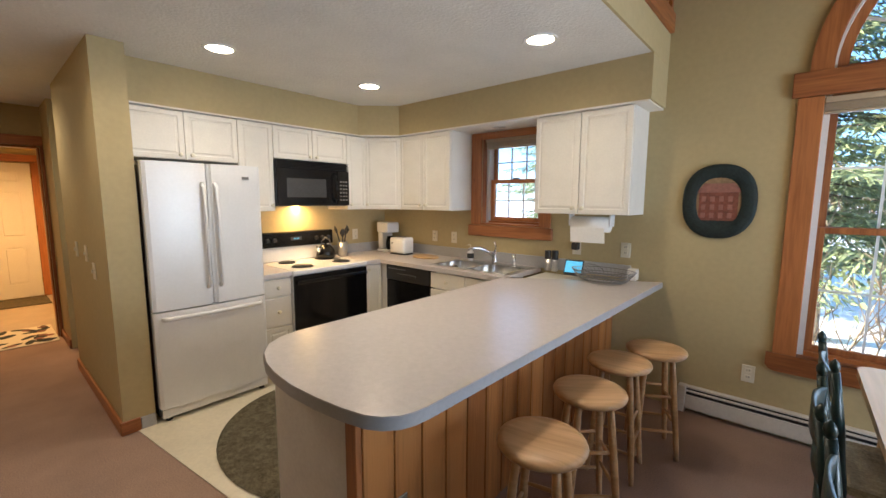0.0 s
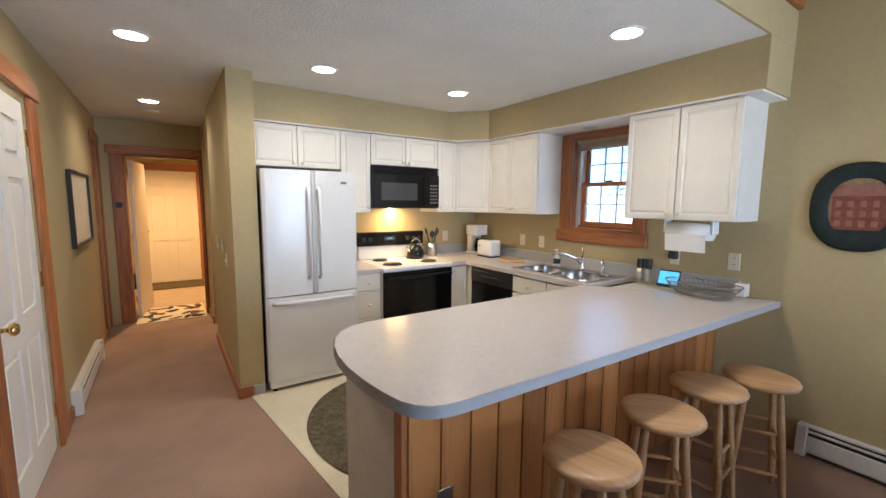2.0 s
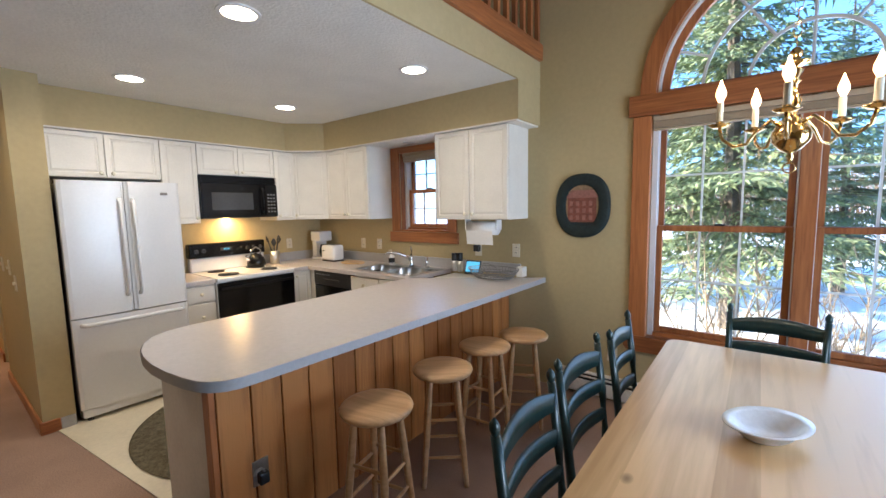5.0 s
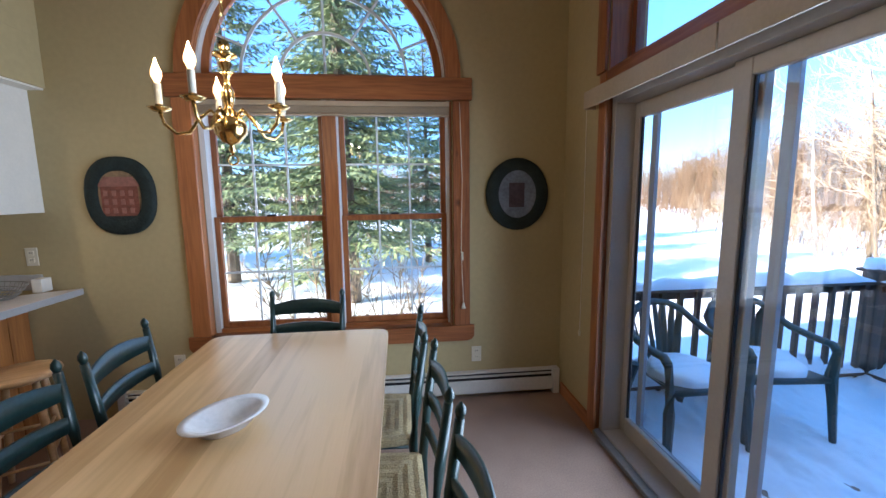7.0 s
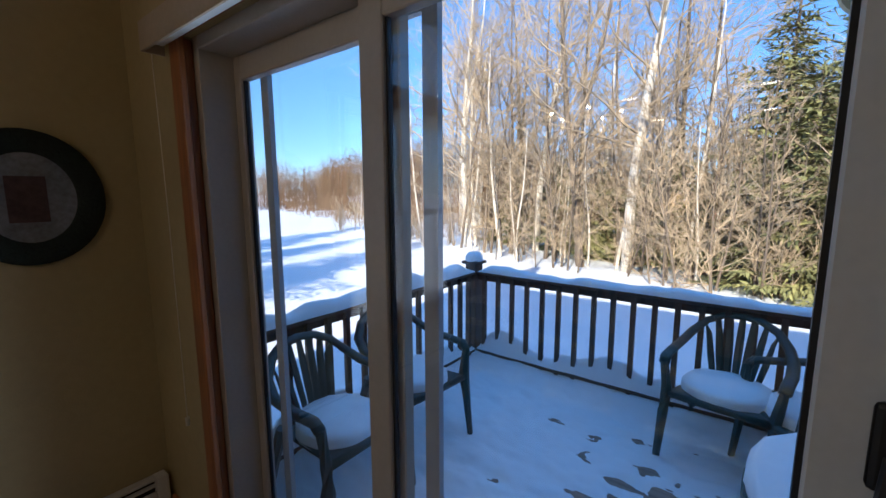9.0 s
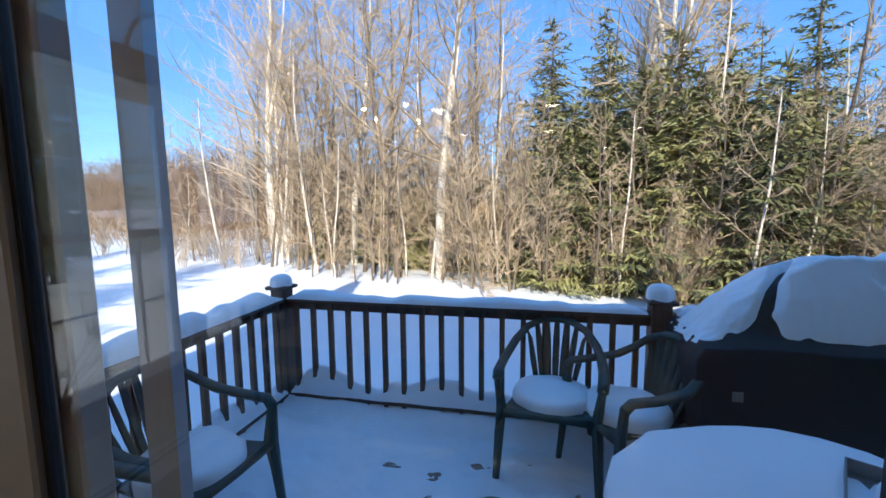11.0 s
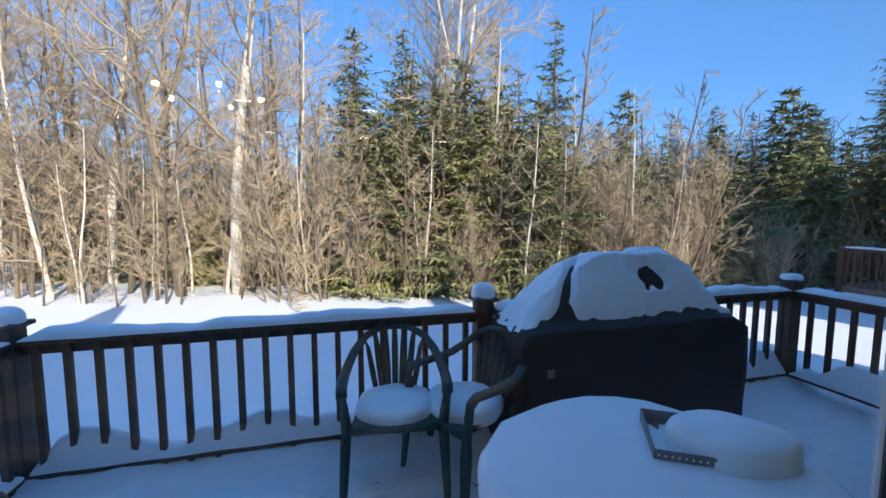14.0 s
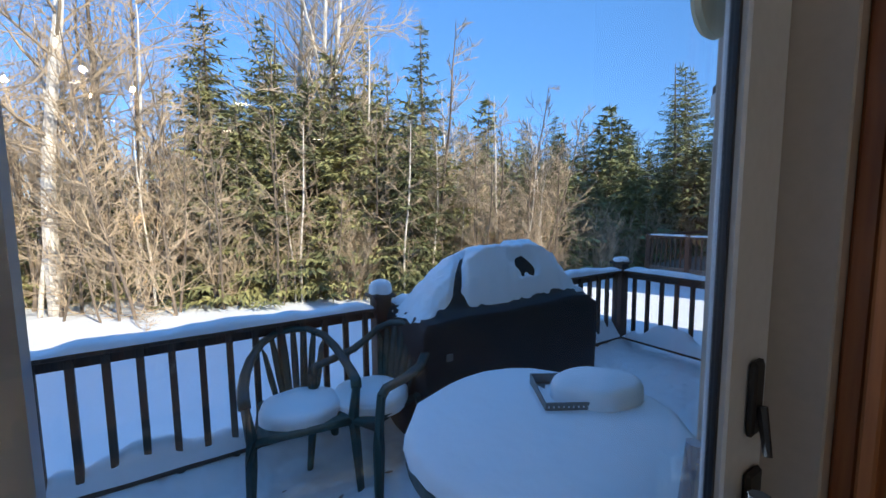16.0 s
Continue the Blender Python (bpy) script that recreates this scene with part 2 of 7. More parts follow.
# ---- mesh helpers ----
def part(name, bm, material, parent=None, label="", smooth=False):
    me = bpy.data.meshes.new(name)
    bm.to_mesh(me)
    bm.free()
    me.materials.append(M[material])
    if smooth:
        for p in me.polygons:
            p.use_smooth = True
    ob = new(name, me)
    ob.parent = parent
    if label:
        tagged(ob, label)
    return ob


def thing(name, label, category, m=None, group="", kind=""):
    ob = new(name)
    ob.matrix_world = m or Matrix()
    ob.empty_display_size = 0.1
    return tagged(ob, label, category, group, kind)


def structure(ob, label="", category=""):
    return tagged(ob, label, category, kind="structure")


def box(bm, x0, x1, y0, y1, z0, z1, bevel=0.0, seg=1):
    r = bmesh.ops.create_cube(bm, size=1.0)
    for v in r["verts"]:
        v.co = Vector(((x0 + x1) / 2 + v.co.x * (x1 - x0), (y0 + y1) / 2 + v.co.y * (y1 - y0), (z0 + z1) / 2 + v.co.z * (z1 - z0)))
    if bevel:
        edges = list({e for v in r["verts"] for e in v.link_edges})
        bmesh.ops.bevel(bm, geom=edges, offset=bevel, segments=seg, affect="EDGES", profile=0.5)
    return bm


def nb():
    return bmesh.new()


def bx(*a, **k):
    return box(bmesh.new(), *a, **k)


def tube(bm, pts, radii, sides=8, caps=True, flat=1.0):
    """A tapered tube through points; flat squeezes it along the second frame axis."""
    rings = []
    pts = [Vector(p) for p in pts]
    ref = Vector((0, 0, 1))
    for i, p in enumerate(pts):
        d = (pts[min(i + 1, len(pts) - 1)] - pts[max(i - 1, 0)]).normalized()
        u = d.cross(ref)
        if u.length < 0.05:
            u = d.cross(Vector((0, 1, 0)))
        u.normalize()
        w = d.cross(u).normalized()
        r = radii[i] if isinstance(radii, (list, tuple)) else radii
        rings.append([bm.verts.new(p + u * (r * math.cos(a)) + w * (r * flat * math.sin(a))) for a in (2 * math.pi * k / sides for k in range(sides))])
    for a, b in zip(rings, rings[1:]):
        for k in range(sides):
            bm.faces.new((a[k], a[(k + 1) % sides], b[(k + 1) % sides], b[k]))
    if caps:
        bm.faces.new(rings[0][::-1]), bm.faces.new(rings[-1])
    return bm


def lathe(bm, profile, sides=24, cx=0.0, cy=0.0, sy=1.0):
    """Turns (r, z) pairs about the upright through cx, cy."""
    rings = []
    for r, z in profile:
        if r < 1e-5:
            rings.append([bm.verts.new((cx, cy, z))])
        else:
            rings.append([bm.verts.new((cx + r * math.cos(2 * math.pi * k / sides), cy + sy * r * math.sin(2 * math.pi * k / sides), z)) for k in range(sides)])
    for a, b in zip(rings, rings[1:]):
        for k in range(sides):
            k2 = (k + 1) % sides
            q = [a[0 if len(a) == 1 else k], a[0 if len(a) == 1 else k2], b[0 if len(b) == 1 else k2], b[0 if len(b) == 1 else k]]
            q = [v for i, v in enumerate(q) if v not in q[:i]]
            if len(q) > 2:
                bm.faces.new(q)
    return bm


def prism(bm, outline, z0, z1):
    lo, hi = [bm.verts.new((x, y, z0)) for x, y in outline], [bm.verts.new((x, y, z1)) for x, y in outline]
    n = len(outline)
    for k in range(n):
        bm.faces.new((lo[k], lo[(k + 1) % n], hi[(k + 1) % n], hi[k]))
    bm.faces.new(lo[::-1]), bm.faces.new(hi)
    return bm


def turned(bm, m):
    bmesh.ops.transform(bm, matrix=m, verts=bm.verts)
    return bm


def slab(bm, u0, u1, v0, v1, w0, w1, axis, **k):
    """A box on a wall: u along the wall, v up, w across; axis is the wall's normal."""
    return box(bm, w0, w1, u0, u1, v0, v1, **k) if axis == "x" else box(bm, u0, u1, w0, w1, v0, v1, **k)


def holed(bm, u0, u1, v0, v1, w0, w1, axis, holes):
    """A wall with rectangular openings (u0, u1, v0, v1) through it."""
    us = sorted({u0, u1, *(h[0] for h in holes), *(h[1] for h in holes)})
    for a, b in zip(us, us[1:]):
        cut = sorted((h[2], h[3]) for h in holes if h[0] <= a + 1e-6 and h[1] >= b - 1e-6)
        z = v0
        for lo, hi in cut + [(v1, v1)]:
            if lo > z + 1e-6:
                slab(bm, a, b, z, lo, w0, w1, axis)
            z = max(z, hi)
    return bm


# ---- structure ----
NY, EX, WX, HY = 4.50, 2.79, -3.55, 0.70     # north, east, kitchen west, hall south wall faces
CEIL = 2.452
structure(part("floor", bx(-5.78, EX + 0.02, -3.0, NY + 0.1, -0.2, 0.0), "carpet"), "mauve-brown wall-to-wall carpet with faint worn marks", "floor")
vin = nb()
prism(vin, [(-2.90, 1.79), (-1.40, 1.985), (-0.82, 2.02), (-0.82, NY), (WX, NY), (WX, 1.79)], 0.0, 0.006)
structure(part("kitchen_floor", vin, "vinyl"), "cream sheet vinyl kitchen floor", "floor")

bm = nb()
holed(bm, -3.75, 0.27, -0.05, 5.2, NY, NY + 0.22, "y", [(-2.10, -1.47, 1.27, 2.10)])
holed(bm, 0.27, 2.01, -0.05, 2.20, NY, NY + 0.22, "y", [(0.30, 1.98, 0.53, 2.14)])
box(bm, 2.01, 3.01, NY, NY + 0.22, -0.05, 5.2)
AX, AR = 1.14, 0.84
for k in range(32):
    a0, a1 = math.pi * k / 32, math.pi * (k + 1) / 32
    q = [(AX + AR * math.cos(a0), 2.20 + AR * math.sin(a0)), (AX + AR * math.cos(a1), 2.20 + AR * math.sin(a1))]
    vs = [bm.verts.new((x, y, z)) for y in (NY, NY + 0.22) for x, z in (q[0], q[1], (q[1][0], 5.2), (q[0][0], 5.2))]
    for f in ((0, 1, 2, 3), (7, 6, 5, 4), (0, 4, 5, 1), (2, 6, 7, 3)):
        bm.faces.new([vs[i] for i in f])
for x0, x1 in ((0.27, AX - AR), (AX + AR, 2.01)):
    box(bm, x0, x1, NY, NY + 0.22, 2.20, 5.2)
structure(part("wall_north", bm, "wall"), "khaki painted wall with arched window opening", "wall")

SL, SR, ST = 3.93, 2.08, 2.03     # sliding door opening: far side, near side, top
structure(part("wall_east", holed(nb(), -3.0, NY, -0.05, 3.3, EX, EX + 0.22, "x", [(SR, SL, 0.0, ST), (SR, SL, 2.16, 2.86)]), "wall"), "khaki painted wall with sliding door opening", "wall")
structure(part("wall_west", bx(WX - 0.15, WX, 1.895, NY, 0, 5.2), "wall"), "khaki painted kitchen wall", "wall")
structure(part("wall_pier", bx(-4.53, -2.91, 1.72, 1.895, 0, CEIL), "wall"), "khaki painted partition beside the fridge", "wall")
structure(part("wall_hall_stub", bx(-5.78, -5.2, 1.75, 1.90, 0, CEIL), "wall"), "khaki painted hall wall", "wall")
structure(part("wall_side_room", bx(-5.3, -4.4, 2.9, 3.0, 0, CEIL), "wall"), "khaki wall of a dim side room", "wall")
structure(part("wall_side_room_end", bx(-5.3, -5.2, 1.9, 2.9, 0, CEIL), "wall"), "khaki wall of a dim side room", "wall")
structure(part("wall_hall_south", holed(nb(), -5.93, -1.30, 0, CEIL, HY - 0.15, HY, "y", [(-2.83, -1.97, 0, 2.07), (-5.72, -5.42, 0, 2.1)]), "wall"), "khaki painted hall wall with white door", "wall")
structure(part("wall_hall_end", holed(nb(), HY, 1.75, 0, CEIL, -5.93, -5.78, "x", [(0.93, 1.72, 0, 2.05)]), "wall"), "khaki painted wall over the entry doorway", "wall")
structure(part("wall_room_west", bx(-1.45, -1.30, -3.0, HY - 0.15, 0, 5.2), "wall"), "khaki painted wall", "wall")
structure(part("wall_south", bx(-1.45, 3.01, -3.15, -3.0, 0, 5.2), "wall"), "khaki painted wall", "wall")
structure(part("ceiling", bx(-8.6, -0.52, HY - 0.15, NY, CEIL, CEIL + 0.2), "ceiling"), "textured white ceiling", "ceiling")
sl = nb()
vs = [sl.verts.new(c) for c in ((3.01, -3.1, 3.25), (3.01, NY, 3.25), (-0.8, NY, 5.1), (-0.8, -3.1, 5.1), (3.01, -3.1, 3.35), (3.01, NY, 3.35), (-0.8, NY, 5.2), (-0.8, -3.1, 5.2))]
for f in ((0, 1, 2, 3), (7, 6, 5, 4), (0, 4, 5, 1), (2, 6, 7, 3)):
    sl.faces.new([vs[i] for i in f])
structure(part("ceiling_sloped", sl, "ceiling"), "sloped white ceiling", "ceiling")
structure(part("ceiling_loft", bx(-3.7, -0.8, -3.1, NY, 5.1, 5.2), "ceiling"), "white loft ceiling", "ceiling")
structure(part("wall_loft", bx(-3.7, -1.45, HY - 0.3, HY - 0.15, CEIL + 0.2, 5.2), "wall"), "khaki loft wall", "wall")
structure(part("loft_edge", bx(-0.53, -0.515, HY - 0.15, NY, CEIL - 0.001, 2.66), "wall"), "khaki painted loft edge", "wall")
SO = [(WX, 1.895), (-3.18, 1.895), (-3.18, 3.84), (-2.88, 4.126), (-0.517, 4.126), (-0.517, NY), (WX, NY)]
structure(part("soffit", prism(nb(), SO, 2.163, CEIL), "wall"), "khaki soffit above the wall cabinets", "soffit")
# recess over the kitchen window is white underneath
structure(part("soffit_trim", prism(nb(), [(WX, 1.897), (-3.175, 1.897), (-3.175, 3.842), (-2.878, 4.121), (-0.53, 4.121), (-0.53, NY), (WX, NY)], 2.152, 2.163), "cab"), "white strip under the soffit", "trim")
structure(part("entry_floor", bx(-8.6, -5.78, 0.3, 2.6, -0.2, -0.004), "tile"), "beige tiled entry floor", "floor")
structure(part("wall_entry_south", bx(-8.6, -5.93, 0.55, 0.70, 0, CEIL), "wall"), "cream entry wall", "wall")
structure(part("wall_entry_north", bx(-8.6, -5.93, 2.4, 2.55, 0, CEIL), "wall"), "cream entry wall", "wall")
structure(part("wall_entry_west", bx(-8.75, -8.6, 0.55, 2.55, -0.2, CEIL), "wall"), "cream entry wall", "wall")
structure(part("wall_entry_stub", bx(-5.93, -5.78, 1.75, 2.4, 0, CEIL), "wall"), "cream entry wall", "wall")
structure(part("ceiling_entry", bx(-8.6, -5.3, 1.9, 3.0, CEIL + 0.003, CEIL + 0.1), "ceiling"), "white entry ceiling", "ceiling")
# roof outside
rf = nb()
vs = [rf.verts.new((x, y, z)) for y in (-3.6, 4.95) for x, z in ((3.4, 3.18), (-0.8, 5.32), (-5.0, 3.18), (-5.0, 3.3), (-0.8, 5.45), (3.4, 3.3))]
for k in range(6):
    rf.faces.new((vs[k], vs[(k + 1) % 6], vs[6 + (k + 1) % 6], vs[6 + k]))
rf.faces.new(vs[:6][::-1]), rf.faces.new(vs[6:])
structure(part("roof", rf, "roof"), "dark shingled gable roof", "roof")

# ---- windows and doors ----
def casing(name, boards, material="trim", label="stained knotty pine casing"):
    t = structure(thing(name, label, "trim"), label, "trim")
    for nm, mt, b in boards:
        part(nm, bx(*b, bevel=0.004), mt, t)
    return t


def sash_window(name, x0, x1, z0, z1, y, cols, label):
    """A double-hung window: wooden sashes, thin pale muntins, panes; y is the room side of the lower sash."""
    t = structure(thing(name, label, "window"), label, "window")
    zm = (z0 + z1) / 2
    f = nb()
    for a in ((x0 - 0.035, x0, z0 - 0.03, z1 + 0.03), (x1, x1 + 0.035, z0 - 0.03, z1 + 0.03)):
        box(f, a[0], a[1], y - 0.03, y + 0.11, a[2], a[3])
    part("jamb_liner", f, "extwhite", t, "white vinyl jamb liner")
    f = nb()
    box(f, x0, x1, y - 0.03, y + 0.11, z0 - 0.04, z0), box(f, x0, x1, y - 0.03, y + 0.11, z1, z1 + 0.03)
    part("window_frame", f, "trim_x", t)
    w = 0.038
    for nm, a, b, yy in (("lower_sash", z0 + 0.001, zm + 0.018, y), ("upper_sash", zm - 0.018, z1 - 0.001, y + 0.045)):
        s = nb()
        for q in ((x0 + 0.001, x0 + w, a, b), (x1 - w, x1 - 0.001, a, b), (x0 + w, x1 - w, a, a + w), (x0 + w, x1 - w, b - w, b)):
            box(s, q[0], q[1], yy, yy + 0.035, q[2], q[3], bevel=0.003)
        so = part(nm, s, "trim", t)
        mu = nb()
        for k in range(1, cols):
            xx = x0 + w + (x1 - x0 - 2 * w) * k / cols
            box(mu, xx - 0.006, xx + 0.006, yy + 0.008, yy + 0.026, a + w, b - w)
        zz = (a + b) / 2
        box(mu, x0 + w, x1 - w, yy + 0.009, yy + 0.025, zz - 0.006, zz + 0.006)
        part("muntins", mu, "extwhite", so, "thin pale muntins")
        g = part("pane", bx(x0 + w - 0.004, x1 - w + 0.004, yy + 0.015, yy + 0.019, a + w - 0.004, b - w + 0.004), "glass", so)
        g.visible_shadow = False
    part("lock", bx((x0 + x1) / 2 - 0.03, (x0 + x1) / 2 + 0.03, y - 0.004, y + 0.03, zm + 0.018, zm + 0.032, bevel=0.004), "blackmat", t, "dark sash lock")
    return t


YW = NY + 0.09
sash_window("window_1", -2.06, -1.50, 1.31, 2.07, YW, 3, "wooden double-hung kitchen window with pale muntins")
sash_window("window_2", 0.35, 1.105, 0.575, 2.10, YW, 3, "tall wooden double-hung window with pale muntins")
sash_window("window_3", 1.205, 1.95, 0.575, 2.10, YW, 3, "tall wooden double-hung window with pale muntins")
casing("window_casing_1", [("side_board", "trim", (-2.22, -2.10, NY - 0.022, NY - 0.001, 1.27, 2.15)), ("side_board", "trim", (-1.47, -1.36, NY - 0.022, NY - 0.001, 1.27, 2.15)),
                           ("head_board", "trim_x", (-2.098, -1.472, NY - 0.022, NY - 0.001, 2.085, 2.15)), ("apron", "trim_x", (-2.25, -1.34, NY - 0.028, NY - 0.001, 1.16, 1.268)),
                           ("reveal", "trim", (-2.099, -2.09, NY, NY + 0.07, 1.272, 2.10)), ("reveal", "trim", (-1.48, -1.471, NY, NY + 0.07, 1.272, 2.10)), ("sill", "trim_x", (-2.09, -1.48, NY - 0.03, NY + 0.07, 1.272, 1.29))])
casing("window_casing_2", [("side_board", "trim", (0.20, 0.318, NY - 0.022, NY - 0.001, 0.55, 2.117)), ("side_board", "trim", (1.985, 2.10, NY - 0.022, NY - 0.001, 0.55, 2.117)),
                           ("head_board", "trim_x", (0.17, 2.115, NY - 0.034, NY - 0.001, 2.119, 2.262)), ("mullion", "trim", (1.11, 1.20, NY + 0.03, NY + 0.18, 0.56, 2.117)),
                           ("reveal", "trim", (0.302, 0.312, NY, NY + 0.06, 0.54, 2.117)), ("reveal", "trim", (1.965, 1.978, NY, NY + 0.06, 0.54, 2.117)), ("sill", "trim_x", (0.312, 1.965, NY - 0.03, NY + 0.06, 0.532, 0.55))])
ap = nb()
prism(ap, [(0.17, 0.55), (0.17, 0.47), (0.19, 0.445), (0.22, 0.435), (2.08, 0.435), (2.11, 0.445), (2.13, 0.47), (2.13, 0.55)], 0, 0.026)
turned(ap, Matrix.Translation((0, NY - 0.001, 0)) @ Matrix.Rotation(radians(90), 4, "X"))
structure(part("window_apron", ap, "trim_x"), "stained pine apron with rounded ends", "trim")
# blinds drawn up
for nm, x0, x1, z in (("blind", 0.32, 1.98, 2.06), ("blind", -2.07, -1.49, 2.035)):
    bt = thing(nm, "tan slatted blind drawn fully up at the window head", "blind", group="raised blinds")
    part("head_rail", bx(x0, x1, NY + 0.005, NY + 0.06, z + 0.02, z + 0.055, bevel=0.004), "blind", bt)
    st = nb()
    for k in range(5):
        box(st, x0 + 0.005, x1 - 0.005, NY + 0.012, NY + 0.055, z - 0.022 + 0.008 * k, z - 0.017 + 0.008 * k)
    part("stacked_slats", st, "blind", bt)
    part("bottom_rail", bx(x0 + 0.004, x1 - 0.004, NY + 0.01, NY + 0.058, z - 0.04, z - 0.027, bevel=0.004), "blind", bt)
    if x0 > 0:
        window_blind = bt
cord = part("cord", tube(nb(), [(2.03, NY - 0.03, 2.1), (2.045, NY - 0.035, 1.6), (2.035, NY - 0.035, 1.1), (2.05, NY - 0.035, 0.72)], 0.0025, 5), "plate", window_blind, "pale pull cord")
part("tassel", lathe(nb(), [(0.0, 0.725), (0.006, 0.72), (0.014, 0.69), (0.016, 0.68), (0, 0.678)], 10, 2.05, NY - 0.035), "plate", cord, "small white tassel")
part("cleat", bx(2.035, 2.05, NY - 0.045, NY - 0.0225, 1.03, 1.09, bevel=0.004), "plate", cord)

# arched window
arch = structure(thing("window_4", "half-round arched window with radiating muntins", "window"), "half-round arched window with radiating muntins", "window")


def arc_bar(bm, r0, r1, y0, y1, a0=0.0, a1=180.0, n=40, cz=2.262):
    rows = []
    for k in range(n + 1):
        a = radians(a0 + (a1 - a0) * k / n)
        rows.append([bm.verts.new((AX + r * math.cos(a), y, cz + r * math.sin(a))) for r, y in ((r0, y0), (r1, y0), (r1, y1), (r0, y1))])
    for p, q in zip(rows, rows[1:]):
        for k in range(4):
            bm.faces.new((p[k], p[(k + 1) % 4], q[(k + 1) % 4], q[k]))
    bm.faces.new(rows[0][::-1]), bm.faces.new(rows[-1])
    return bm


part("arch_casing", arc_bar(nb(), 0.80, 0.90, NY - 0.026, NY - 0.001), "trim", arch)
part("arch_reveal", arc_bar(nb(), 0.797, 0.832, NY + 0.001, NY + 0.08), "trim", arch)
part("jamb_liner", arc_bar(nb(), 0.785, 0.797, NY + 0.03, NY + 0.08), "extwhite", arch, "thin white arched jamb liner")
part("arch_sash", arc_bar(nb(), 0.735, 0.785, NY + 0.08, NY + 0.12), "trim", arch)
part("bottom_rail", bx(AX - 0.735, AX + 0.735, NY + 0.03, NY + 0.12, 2.205, 2.285), "trim_x", arch)
for r in (0.30, 0.545):
    part("arc_muntin", arc_bar(nb(), r - 0.009, r + 0.009, NY + 0.09, NY + 0.108), "extwhite", arch)
for a, r in ((22, 0.545), (55, 0.30), (90, 0.03), (125, 0.30), (158, 0.545)):
    c, s = math.cos(radians(a)), math.sin(radians(a))
    part("spoke_muntin", tube(nb(), [(AX + r * c, NY + 0.099, 2.262 + r * s), (AX + 0.74 * c, NY + 0.099, 2.262 + 0.74 * s)], 0.009, 4), "extwhite", arch)
gp = nb()
prism(gp, [(AX + 0.75 * math.cos(math.pi * k / 32), 0.01 + 0.75 * math.sin(math.pi * k / 32)) for k in range(33)], 0, 0.004)
turned(gp, Matrix.Translation((0, NY + 0.103, 2.262)) @ Matrix.Rotation(radians(90), 4, "X"))
g = part("pane", gp, "glass", arch)
g.visible_shadow = False

# sliding door
sl_door = structure(thing("door_1", "pale vinyl sliding glass door, closed", "door"), "pale vinyl sliding glass door, closed", "door")
XI, XO = 2.895, 2.935
f = nb()
for a in ((SL - 0.045, SL, 0.0, ST), (SR, SR + 0.045, 0.0, ST)):
    box(f, EX + 0.03, 3.0, a[0], a[1], a[2], a[3], bevel=0.003)
box(f, EX + 0.03, 3.0, SR + 0.045, SL - 0.045, 1.985, ST, bevel=0.003)
box(f, EX + 0.03, 3.0, SR + 0.045, SL - 0.045, 0.0, 0.035, bevel=0.003)
part("door_frame", f, "almond_shade", sl_door)
part("floor_track", bx(EX - 0.02, EX + 0.03, SR, SL, 0.0, 0.03, bevel=0.004), "fridge_side", sl_door, "dark metal floor track")


def panel(name, x0, x1, y0, y1, ws, wt):
    # wide stile stays white as if daylit; the others have shade in their colour
    p = part(name, bx(x0, x1, y0, y0 + ws[0], 0.036, 1.985, bevel=0.004), "extwhite" if ws[0] > 0.1 else "almond_shade", sl_door)
    r = nb()
    box(r, x0, x1, y1 - ws[1], y1, 0.036, 1.985, bevel=0.004)
    part("stile", r, "almond_shade", p)
    part("bottom_rail", bx(x0, x1, y0 + ws[0], y1 - ws[1], 0.036, 0.135, bevel=0.004), "almond_shade", p)
    part("top_rail", bx(x0, x1, y0 + ws[0], y1 - ws[1], wt, 1.984, bevel=0.004), "almond_shade", p)
    xc = (x0 + x1) / 2
    ga = nb()
    for q in ((y0 + ws[0], y0 + ws[0] + 0.008, 0.135, wt), (y1 - ws[1] - 0.008, y1 - ws[1], 0.135, wt)):
        box(ga, xc - 0.008, xc + 0.008, q[0], q[1], q[2], q[3])
    part("gasket", ga, "blackmat", p)
    gl = part("pane", bx(xc - 0.003, xc + 0.003, y0 + ws[0] - 0.004, y1 - ws[1] + 0.004, 0.13, wt + 0.004), "glass", p)
    gl.visible_shadow = False
    return p


inner = panel("sliding_panel", XI, XI + 0.038, SR + 0.048, 3.165, (0.135, 0.085), 1.915)
outer = panel("fixed_panel", XO, XO + 0.038, 3.06, SL - 0.046, (0.095, 0.045), 1.90)
scr = nb()
for y0, y1 in ((3.003, 3.053), (3.79, 3.835)):
    box(scr, 3.012, 3.032, y0, y1, 0.03, 2.0)
box(scr, 3.012, 3.032, 3.053, 3.79, 0.03, 0.10), box(scr, 3.012, 3.032, 3.053, 3.79, 1.955, 2.0)
part("screen_frame", scr, "lam_edge", sl_door, "grey screen door frame parked over the fixed panel")
part("lock_plate", bx(XI - 0.012, XI, 2.165, 2.205, 1.12, 1.24, bevel=0.008, seg=2), "blackmat", sl_door, "black lock plate")
part("thumb_latch", tube(nb(), [(XI - 0.015, 2.185, 1.17), (XI - 0.03, 2.195, 1.10)], [0.008, 0.006], 8), "blackmat", sl_door)
hb = nb()
box(hb, XI - 0.012, XI, 2.15, 2.20, 0.80, 1.06, bevel=0.006)
tube(hb, [(XI - 0.045, 2.262, 1.075), (XI - 0.05, 2.266, 0.95), (XI - 0.045, 2.262, 0.79)], 0.014, 8)
for z in (1.03, 0.83):
    tube(hb, [(XI - 0.008, 2.19, z), (XI - 0.045, 2.262, z)], 0.007, 6)
part("pull_handle", hb, "blackmat", sl_door, "black pull handle")
oh = nb()
